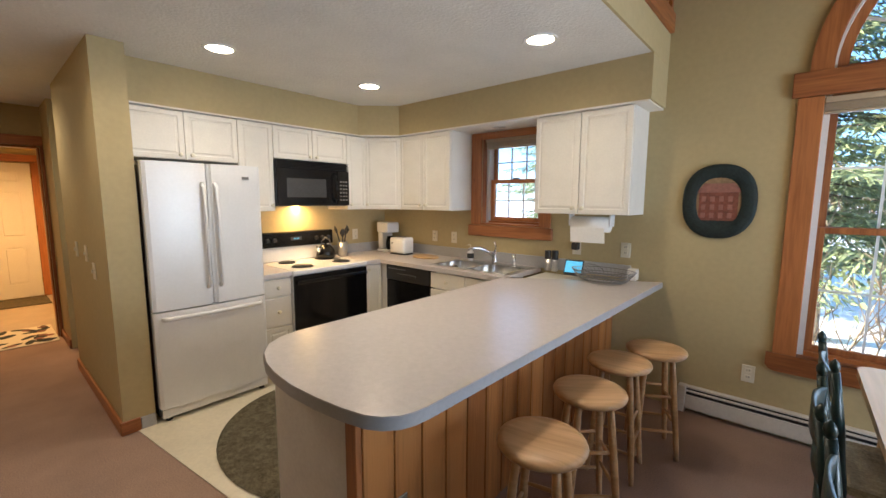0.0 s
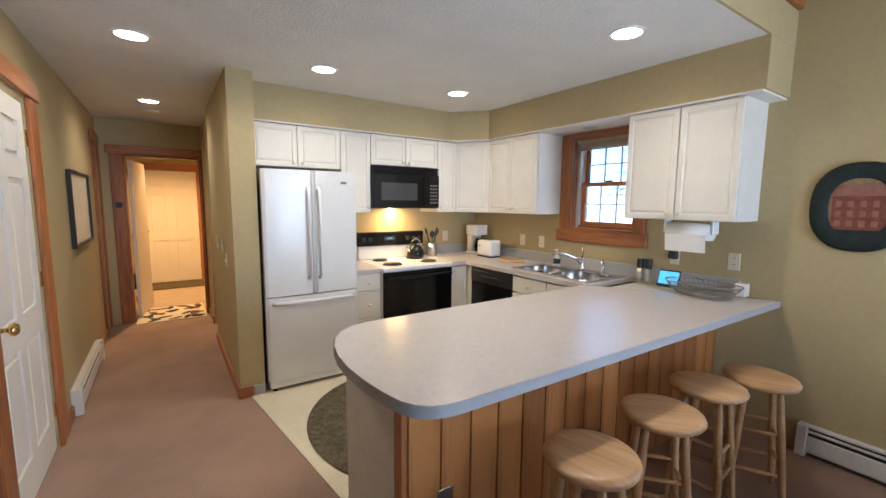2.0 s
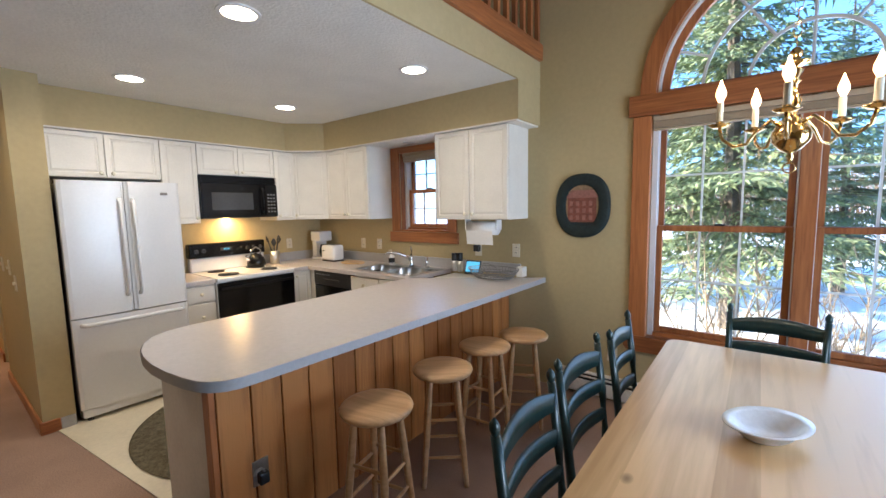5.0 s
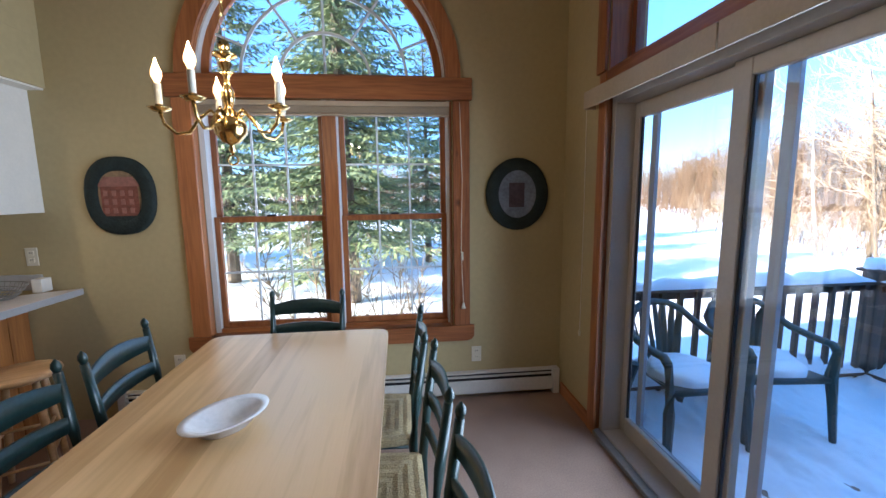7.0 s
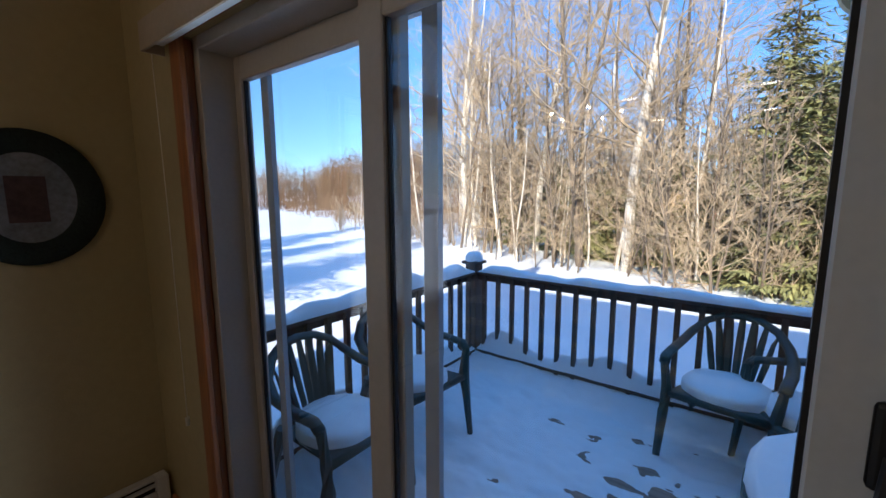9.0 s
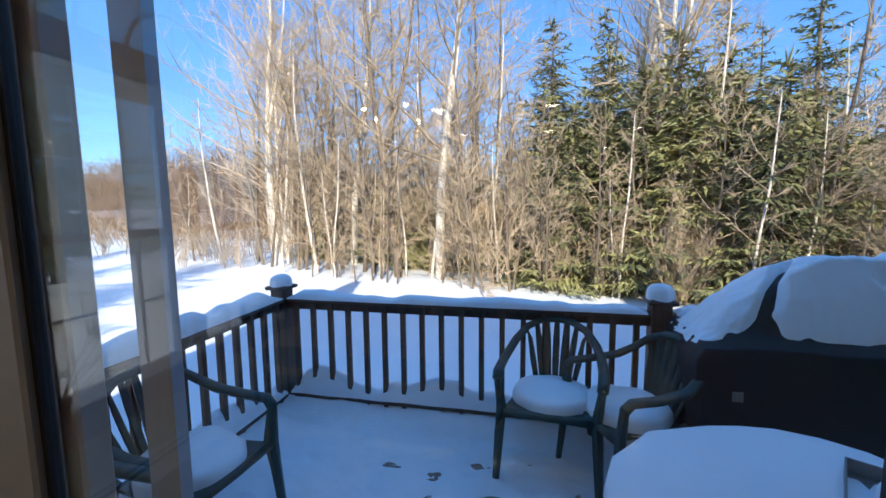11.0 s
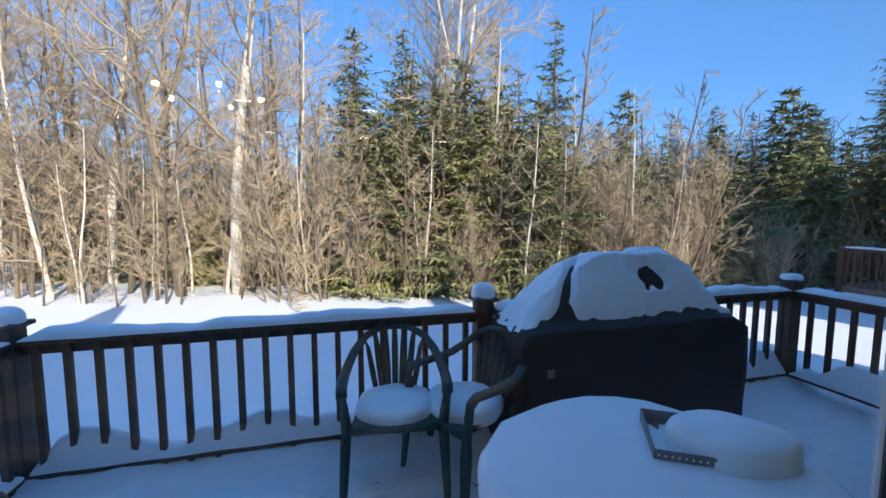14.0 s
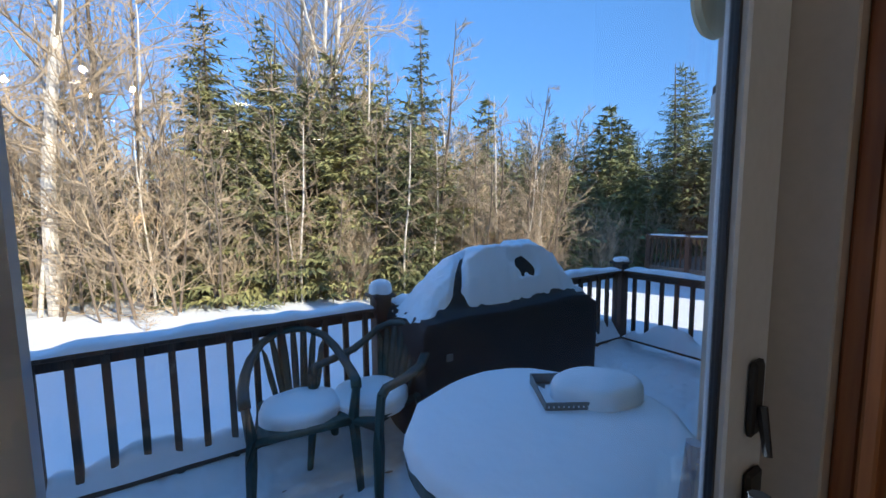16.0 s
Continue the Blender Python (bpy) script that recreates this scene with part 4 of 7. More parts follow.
for y in (2.97, 3.04, 3.55, 3.62, 3.48):
    k = lathe(nb(), [(0, 0), (0.022, 0), (0.018, 0.02), (0, 0.021)], 14)
    turned(k, Matrix.Translation((-3.435, y, 1.125)) @ Matrix.Rotation(radians(90), 4, "Y"))
    part("dial", k, "blackmat", cp)
part("clock", bx(-3.436, -3.433, 3.20, 3.32, 1.115, 1.15), "slot", cp)
dgm = nb()
for k in range(4):
    box(dgm, -3.4335, -3.432, 3.235 + 0.015 * k, 3.243 + 0.015 * k, 1.124, 1.14)
part("clock_digits", dgm, "screen", cp)
for x, y, r in ((-3.33, 3.10, 0.075), (-3.04, 3.09, 0.09), (-3.33, 3.50, 0.09), (-3.04, 3.50, 0.075)):
    part("drip_bowl", lathe(nb(), [(0, 0.9185), (r - 0.01, 0.9185), (r + 0.012, 0.921), (r + 0.012, 0.919)], 24, x, y), "chrome", sv)
    co = nb()
    for q in range(4):
        rr = r - 0.005 - 0.02 * q
        tube(co, [(x + rr * math.cos(2 * math.pi * k / 20), y + rr * math.sin(2 * math.pi * k / 20), 0.925) for k in range(21)], 0.006, 5, caps=False)
    part("coil_burner", co, "blackmat", sv)

# microwave
mw = thing("microwave", "black over-range microwave with a grey window", "microwave")
part("body", bx(WX, -3.20, 2.952, 3.706, 1.45, 1.862, bevel=0.004), "blackmat", mw)
part("door", bx(-3.20, -3.165, 2.952, 3.565, 1.455, 1.79, bevel=0.006), "black", mw)
part("window", bx(-3.165, -3.162, 3.04, 3.44, 1.53, 1.70, bevel=0.001), "mwglass", mw, "grey mesh window")
part("handle", tube(nb(), [(-3.165, 3.53, 1.49), (-3.13, 3.53, 1.52), (-3.125, 3.53, 1.62), (-3.13, 3.53, 1.73), (-3.165, 3.53, 1.76)], 0.012, 8), "black", mw, "", True)
part("control_panel", bx(-3.20, -3.165, 3.57, 3.706, 1.455, 1.79, bevel=0.006), "black", mw)
kp = nb()
for r in range(6):
    for c in range(3):
        box(kp, -3.165, -3.1635, 3.595 + 0.032 * c, 3.615 + 0.032 * c, 1.50 + 0.035 * r, 1.515 + 0.035 * r)
tagged(part("keypad", kp, "fridge_side", mw), kind="stuff")
vg = nb()
for k in range(5):
    box(vg, -3.20, -3.166, 2.96, 3.70, 1.797 + 0.013 * k, 1.804 + 0.013 * k)
part("vent_grille", vg, "black", mw)
ul = new("hood_lamp", bpy.data.lights.new("hood_lamp", "AREA"))
ul.data.shape, ul.data.size, ul.data.size_y, ul.data.energy, ul.data.color = "RECTANGLE", 0.3, 0.06, 1.3, (1.0, 0.6, 0.22)
ul.matrix_world = pose(-3.42, 3.33, 1.446)

# sink and taps
sk = thing("sink", "stainless steel double-bowl sink set in the worktop", "sink")
rim = nb()
for q in ((SX0 - 0.015, SX1 + 0.015, SY0 - 0.015, SY0 + 0.02), (SX0 - 0.015, SX1 + 0.015, SY1 - 0.07, SY1 + 0.015), (SX0 - 0.015, SX0 + 0.02, SY0 + 0.02, SY1 - 0.07), (SX1 - 0.02, SX1 + 0.015, SY0 + 0.02, SY1 - 0.07), (-1.895, -1.865, SY0 + 0.02, SY1 - 0.07)):
    box(rim, *q, CT + 0.0005, CT + 0.007, bevel=0.002)
part("rim", rim, "steel", sk)
for x0, x1 in ((SX0 + 0.02, -1.895), (-1.865, SX1 - 0.02)):
    bo = bx(x0, x1, SY0 + 0.02, SY1 - 0.07, 0.74, CT + 0.004)
    top = [f for f in bo.faces if f.normal.z > 0.9]
    bmesh.ops.delete(bo, geom=top, context="FACES_ONLY")
    bmesh.ops.bevel(bo, geom=[e for e in bo.edges if len(e.link_faces) == 2], offset=0.04, segments=4, affect="EDGES")
    part("bowl", bo, "steel", sk, "", True)
    part("drain", lathe(nb(), [(0, 0.743), (0.035, 0.743), (0.04, 0.747), (0.042, 0.7405)], 16, (x0 + x1) / 2, 4.14), "chrome", sk)
tp = thing("tap", "chrome single-lever kitchen tap with low arched spout", "tap")
part("base", lathe(nb(), [(0, CT + 0.007), (0.028, CT + 0.007), (0.024, CT + 0.03), (0.02, CT + 0.09), (0.022, CT + 0.12), (0, CT + 0.125)], 16, -1.85, 4.365), "chrome", tp, "", True)
part("spout", tube(nb(), [(-1.85, 4.36, CT + 0.07), (-1.88, 4.31, CT + 0.12), (-1.93, 4.24, CT + 0.155), (-1.98, 4.17, CT + 0.16), (-2.0, 4.145, CT + 0.14)], [0.015, 0.013, 0.012, 0.011, 0.012], 10), "chrome", tp, "", True)
part("lever", tube(nb(), [(-1.85, 4.365, CT + 0.12), (-1.845, 4.375, CT + 0.17), (-1.85, 4.36, CT + 0.21)], [0.013, 0.009, 0.008], 8), "chrome", tp, "", True)
sp = thing("side_sprayer", "small chrome and dark side sprayer", "sprayer")
part("body", tube(nb(), [(-1.64, 4.37, CT + 0.007), (-1.64, 4.37, CT + 0.06), (-1.645, 4.36, CT + 0.12)], [0.02, 0.012, 0.016], 10), "chrome", sp, "", True)
so = thing("soap_bottle", "clear soap bottle with pump beside the tap", "soap bottle")
part("bottle", lathe(nb(), [(0, CT + 0.007), (0.03, CT + 0.007), (0.032, CT + 0.09), (0.014, CT + 0.115), (0.014, CT + 0.13), (0, CT + 0.13)], 14, -2.14, 4.375), "paper", so, "", True)
part("pump", tube(nb(), [(-2.14, 4.375, CT + 0.13), (-2.14, 4.375, CT + 0.16), (-2.165, 4.36, CT + 0.158)], 0.006, 6), "plate", so)
part("label", lathe(nb(), [(0.0325, CT + 0.03), (0.0328, CT + 0.08)], 14, -2.14, 4.375), "slot", so)

# small things on the worktops
kt = thing("kettle", "black enamel kettle with arched handle on the stove", "kettle")
part("body", lathe(nb(), [(0, 0.932), (0.085, 0.932), (0.095, 0.95), (0.085, 1.01), (0.05, 1.055), (0.02, 1.065), (0, 1.066)], 20, -3.30, 3.50), "black", kt, "", True)
part("lid_knob", lathe(nb(), [(0, 1.065), (0.008, 1.066), (0.014, 1.08), (0, 1.09)], 10, -3.30, 3.50), "black", kt)
part("spout", tube(nb(), [(-3.27, 3.43, 0.99), (-3.25, 3.385, 1.03), (-3.245, 3.37, 1.055)], [0.022, 0.015, 0.012], 8), "chrome", kt, "", True)
part("handle", tube(nb(), [(-3.28, 3.44, 1.03), (-3.28, 3.44, 1.10), (-3.30, 3.50, 1.135), (-3.32, 3.56, 1.10), (-3.32, 3.56, 1.03)], 0.009, 8), "chrome", kt, "bright arched handle", True)
ut = thing("utensil_crock", "steel utensil crock with black kitchen tools", "utensils")
part("crock", lathe(nb(), [(0, CT + 0.001), (0.05, CT + 0.001), (0.052, CT + 0.15), (0.048, CT + 0.15), (0.046, CT + 0.02), (0, CT + 0.02)], 18, -3.38, 3.76), "steel", ut, "", True)
for dx, dy, h, r in ((-0.01, -0.06, 0.32, 0.036), (0.02, 0.03, 0.33, 0.038), (-0.02, 0.06, 0.31, 0.034), (0.03, -0.02, 0.29, 0.03)):
    part("tool", tube(tube(nb(), [(-3.38, 3.76, CT + 0.03), (-3.38 + dx, 3.76 + dy, CT + h - 0.07)], 0.006, 6), [(-3.38 + dx, 3.76 + dy, CT + h - 0.08), (-3.38 + dx * 1.2, 3.76 + dy * 1.2, CT + h - 0.04), (-3.38 + dx * 1.4, 3.76 + dy * 1.4, CT + h)], [0.012, r, 0.01], 8, flat=0.3), "blackmat", ut)
cm = thing("coffee_maker", "white coffee maker with glass jug in the corner", "coffee maker")
part("base", bx(-3.42, -3.22, 4.26, 4.44, CT + 0.001, CT + 0.03, bevel=0.008), "white", cm)
part("column", bx(-3.42, -3.34, 4.28, 4.44, CT + 0.03, CT + 0.26, bevel=0.008), "white", cm)
part("brew_head", bx(-3.42, -3.23, 4.26, 4.44, CT + 0.22, CT + 0.34, bevel=0.015, seg=2), "white", cm)
part("jug", lathe(nb(), [(0, CT + 0.031), (0.05, CT + 0.031), (0.06, CT + 0.09), (0.045, CT + 0.16), (0.04, CT + 0.18), (0, CT + 0.18)], 18, -3.275, 4.35), "darkglass", cm, "dark glass jug", True)
ts = thing("toaster", "white two-slot toaster with rounded edges", "toaster")
part("body", bx(-3.14, -2.90, 4.20, 4.36, CT + 0.012, CT + 0.19, bevel=0.03, seg=3), "white", ts, "", True)
part("slot", bx(-3.11, -2.93, 4.235, 4.26, CT + 0.186, CT + 0.1915), "slot", ts)
part("slot", bx(-3.11, -2.93, 4.30, 4.325, CT + 0.186, CT + 0.1915), "slot", ts)
part("lever", bx(-3.09, -3.07, 4.19, 4.203, CT + 0.12, CT + 0.13), "blackmat", ts)
part("base", bx(-3.13, -2.91, 4.21, 4.35, CT + 0.001, CT + 0.012), "blackmat", ts)
cb = thing("cutting_board", "oval honey-coloured wooden cutting board lying flat", "cutting board")
part("board", lathe(nb(), [(0, CT + 0.001), (0.16, CT + 0.001), (0.165, CT + 0.008), (0.16, CT + 0.017), (0, CT + 0.018)], 28, -2.64, 4.26, 0.62), "table", cb)
fe = thing("fire_extinguisher", "red fire extinguisher standing beside the stove", "extinguisher")
part("cylinder", lathe(nb(), [(0, CT + 0.001), (0.045, CT + 0.001), (0.047, CT + 0.24), (0.03, CT + 0.28), (0.015, CT + 0.295), (0, CT + 0.295)], 18, -3.42, 2.80), "red", fe, "", True)
part("valve", bx(-3.45, -3.39, 2.785, 2.815, CT + 0.295, CT + 0.34, bevel=0.006), "blackmat", fe)
part("label", lathe(nb(), [(0.0475, CT + 0.08), (0.0475, CT + 0.17)], 18, -3.42, 2.80), "plate", fe)
for x, h, mtl in ((-1.33, 0.17, "black"), (-1.265, 0.175, "black")):
    sg = thing("spice_grinder", "spice grinder with dark cap and clear body", "grinder", group="spice grinders")
    part("body", lathe(nb(), [(0, CT + 0.001), (0.026, CT + 0.001), (0.024, CT + 0.05), (0.026, CT + 0.10), (0, CT + 0.10)], 14, x, 4.40), "steel", sg, "", True)
    part("cap", lathe(nb(), [(0, CT + 0.10), (0.027, CT + 0.10), (0.027, CT + h), (0, CT + h)], 14, x, 4.40), "blackmat", sg)
td = thing("smart_display", "small tilted smart display with a lit blue screen", "display", pose(-1.06, 4.29, CT + 0.001, 0, 0, 4))
part("base", bx(-0.08, 0.08, 0.0, 0.07, 0, 0.03, bevel=0.008), "blackmat", td)
part("bezel", turned(bx(-0.075, 0.075, -0.006, 0.006, 0.0, 0.118, bevel=0.004), pose(0, 0.0, 0.012, -22)), "blackmat", td)
part("screen", turned(bx(-0.066, 0.066, -0.0075, -0.006, 0.012, 0.106), pose(0, 0.0, 0.012, -22)), "screen", td, "glowing blue screen")
bk = thing("wire_basket", "shallow oval wire fruit basket, empty", "basket")
wr = nb()
def oval(rx, ry, z, n=32):
    return [(-0.80 + rx * math.cos(2 * math.pi * k / n), 4.22 + ry * math.sin(2 * math.pi * k / n), z) for k in range(n + 1)]
for k in range(6):
    u = k / 5
    tube(wr, oval(0.13 + 0.10 * u, 0.08 + 0.065 * u, CT + 0.006 + 0.08 * u * u), 0.003, 5, caps=False)
for k in range(44):
    a = 2 * math.pi * k / 44
    tube(wr, [(-0.80 + (0.13 + 0.10 * u) * math.cos(a + 0.25 * u), 4.22 + (0.08 + 0.065 * u) * math.sin(a + 0.25 * u), CT + 0.006 + 0.08 * u * u) for u in (0, 0.5, 1)], 0.002, 4, caps=False)
for k in range(-4, 5):
    tube(wr, [(-0.80 + 0.028 * k, 4.22 - 0.08 * math.sqrt(max(0, 1 - (k / 4.7) ** 2)), CT + 0.005), (-0.80 + 0.028 * k, 4.22 + 0.08 * math.sqrt(max(0, 1 - (k / 4.7) ** 2)), CT + 0.005)], 0.002, 4, caps=False)
tagged(part("wire_mesh", wr, "fridge_side", bk), kind="stuff")
cbl = thing("cable", "loose thin dark cable on the worktop", "cable")
part("cord", tube(nb(), [(-0.90 + 0.07 * math.cos(a) - 0.012 * a, 4.33 + 0.03 * math.sin(a), CT + 0.05 + 0.05 * math.sin(a * 0.8)) for a in [0.35 * k for k in range(26)]], 0.003, 5), "fridge_side", cbl)
pt = thing("paper_towel_holder", "paper towel roll hung under the wall cabinet", "paper towel")
r = lathe(nb(), [(0.02, 0), (0.058, 0), (0.058, 0.28), (0.02, 0.28)], 24)
part("roll", turned(r, Matrix.Translation((-1.06, 4.26, 1.335)) @ Matrix.Rotation(radians(90), 4, "Y")), "paper", pt, "", True)
part("loose_sheet", turned(bx(-1.06, -0.80, -0.001, 0.001, -0.14, 0.0), pose(0, 4.205, 1.335, 8)), "paper", pt)
part("bracket", bx(-1.08, -1.066, 4.22, 4.30, 1.32, 1.409, bevel=0.003), "white", pt)
part("bracket", bx(-0.774, -0.76, 4.22, 4.30, 1.32, 1.409, bevel=0.003), "white", pt)


def wall_plate(x, y, z, axis, name="outlet", label="ivory wall outlet plate", kind2="outlet"):
    t = thing(name, label, kind2, group="wall plates")
    s = (lambda u, v, w0, w1: (x + u[0], x + u[1], y - w1, y - w0, z + v[0], z + v[1])) if axis == "y" else (lambda u, v, w0, w1: (x + w0, x + w1, y + u[0], y + u[1], z + v[0], z + v[1]))
    part("plate", bx(*s((-0.036, 0.036), (-0.058, 0.058), 0.0, 0.006), bevel=0.002), "plate", t)
    for v in ((-0.038, -0.008), (0.008, 0.038)):
        part("socket", bx(*s((-0.017, 0.017), v, 0.006, 0.009), bevel=0.003), "plate", t)
    sl_ = nb()
    for v in (-0.025, 0.021):
        for u in (-0.008, 0.005):
            box(sl_, *s((u, u + 0.003), (v, v + 0.01), 0.009, 0.0095))
    tagged(part("slots", sl_, "slot", t), kind="stuff")
    return t


wall_plate(-0.73, NY, 1.13, "y"), wall_plate(0.09, NY, 0.37, "y"), wall_plate(2.15, NY, 0.32, "y"), wall_plate(-2.45, NY, 1.12, "y"), wall_plate(-2.72, NY, 1.12, "y"), wall_plate(-1.12, NY, 1.12, "y")
wall_plate(WX, 4.05, 1.12, "x")
pg = thing("plug", "black charger plugged into the wall outlet", "charger")
part("block", bx(-1.15, -1.09, NY - 0.05, NY - 0.0095, 1.105, 1.165, bevel=0.006), "blackmat", pg)
for x, z in ((-3.6, 1.12), (-4.0, 1.12), (-3.35, 1.02)):
    t = thing("light_switch", "ivory wall switch plate", "switch", group="wall plates")
    part("plate", bx(x - 0.036, x + 0.036, 1.712, 1.7195, z - 0.058, z + 0.058, bevel=0.002), "plate", t)
    part("toggle", bx(x - 0.006, x + 0.006, 1.70, 1.712, z - 0.012, z + 0.012), "plate", t)

rg = thing("rug", "olive-brown oval kitchen rug", "rug")
part("woven_face", lathe(nb(), [(0, 0.0065), (0.78, 0.0065), (0.79, 0.011), (0.775, 0.016), (0, 0.017)], 48, -1.98, 2.72, 0.93), "rug", rg)

# ---- stools ----
def make_stool():
    t = thing("bar_stool", "round pale wooden bar stool with turned legs and rungs", "stool", group="stools along the peninsula")
    part("seat", lathe(nb(), [(0, 0.585), (0.14, 0.585), (0.162, 0.593), (0.168, 0.605), (0.163, 0.616), (0.14, 0.622), (0.05, 0.619), (0, 0.618)], 36), "stool", t, "", True)
    top, bot = 0.10, 0.165
    ang = [radians(45 + 90 * k) for k in range(4)]
    def at(k, z):
        r = bot + (top - bot) * z / 0.585
        return Vector((r * math.cos(ang[k]), r * math.sin(ang[k]), z))
    for k in range(4):
        part("leg", tube(nb(), [at(k, z) for z in (0.0, 0.1, 0.3, 0.5, 0.586)], [0.013, 0.016, 0.0185, 0.017, 0.014], 10), "stool", t, "", True)
    for k in range(4):
        for z in ((0.16, 0.36) if k % 2 == 0 else (0.20, 0.32)):
            part("rung", tube(nb(), [at(k, z), (at(k, z) + at((k + 1) % 4, z)) / 2, at((k + 1) % 4, z)], [0.007, 0.0095, 0.007], 8), "stool", t, "", True)
    return t


s0 = make_stool()
STOOLS = [(-0.40, 2.52, 12), (-0.42, 3.035, 40), (-0.43, 3.49, 5), (-0.325, 3.83, 28)]
for o in s0.children:
    o.data.transform(Matrix.Diagonal((1, 1, 1.025, 1)))
s0.matrix_basis = pose(STOOLS[0][0], STOOLS[0][1], 0, 0, 0, STOOLS[0][2])
for x, y, a in STOOLS[1:]:
    copy_thing(s0, pose(x, y, 0, 0, 0, a))

# ---- dining ----
TZ = 0.70
tb = thing("dining_table", "long honey maple plank dining table with rounded corners", "table")
tx0, tx1, ty0, ty1 = 0.535, 1.525, 1.92, 4.045
def rounded(x0, x1, y0, y1, r, n=5):
    o = []
    for cx, cy, a in ((x1 - r, y1 - r, 0), (x0 + r, y1 - r, 90), (x0 + r, y0 + r, 180), (x1 - r, y0 + r, 270)):
        o += [(cx + r * math.cos(radians(a + 90 * k / n)), cy + r * math.sin(radians(a + 90 * k / n))) for k in range(n + 1)]
    return o
nbd = 9
bw = (tx1 - tx0) / nbd
for k in range(nbd):
    x0, x1 = tx0 + bw * k, tx0 + bw * (k + 1)
    r = 0.07
    o = [(x0, ty0), (x1, ty0), (x1, ty1), (x0, ty1)]
    if k == 0:
        o = [(x0 + r * (1 - math.cos(a)), ty0 + r * (1 - math.sin(a))) for a in (0, 0.4, 0.8, 1.2, 1.57)] + [(x1, ty0), (x1, ty1)] + [(x0 + r * (1 - math.cos(a)), ty1 - r * (1 - math.sin(a))) for a in (1.57, 1.2, 0.8, 0.4, 0)]
    if k == nbd - 1:
        o = [(x0, ty1), (x0, ty0)] + [(x1 - r * (1 - math.cos(a)), ty0 + r * (1 - math.sin(a))) for a in (1.57, 1.2, 0.8, 0.4, 0)] + [(x1 - r * (1 - math.cos(a)), ty1 - r * (1 - math.sin(a))) for a in (0, 0.4, 0.8, 1.2, 1.57)]
    part("top_board", prism(nb(), o, TZ - 0.035, TZ), "table", tb)
part("apron", bx(tx0 + 0.10, tx0 + 0.125, ty0 + 0.14, ty1 - 0.14, TZ - 0.125, TZ - 0.036), "table", tb)
part("apron", bx(tx1 - 0.125, tx1 - 0.10, ty0 + 0.14, ty1 - 0.14, TZ - 0.125, TZ - 0.036), "table", tb)
for y in (ty0 + 0.14, ty1 - 0.165):
    part("apron", bx(tx0 + 0.126, tx1 - 0.126, y, y + 0.025, TZ - 0.125, TZ - 0.036), "table", tb)
for x in (tx0 + 0.12, tx1 - 0.12):
    for y in (ty0 + 0.15, ty1 - 0.15):
        part("leg", lathe(nb(), [(0, 0), (0.025, 0), (0.03, 0.05), (0.036, 0.3), (0.03, 0.45), (0.04, 0.48), (0.04, TZ - 0.036), (0, TZ - 0.036)], 14, x, y), "table", tb, "", True)
bw_ = thing("bowl", "white glazed oval serving dish on the table", "bowl", pose(0.99, 3.055, TZ + 0.001, 0, 0, 50))
part("dish", lathe(nb(), [(0, 0), (0.075, 0), (0.085, 0.006), (0.125, 0.045), (0.15, 0.052), (0.15, 0.056), (0.12, 0.05), (0.075, 0.014), (0, 0.012)], 40, 0, 0, 0.72), "bowl", bw_, "", True)


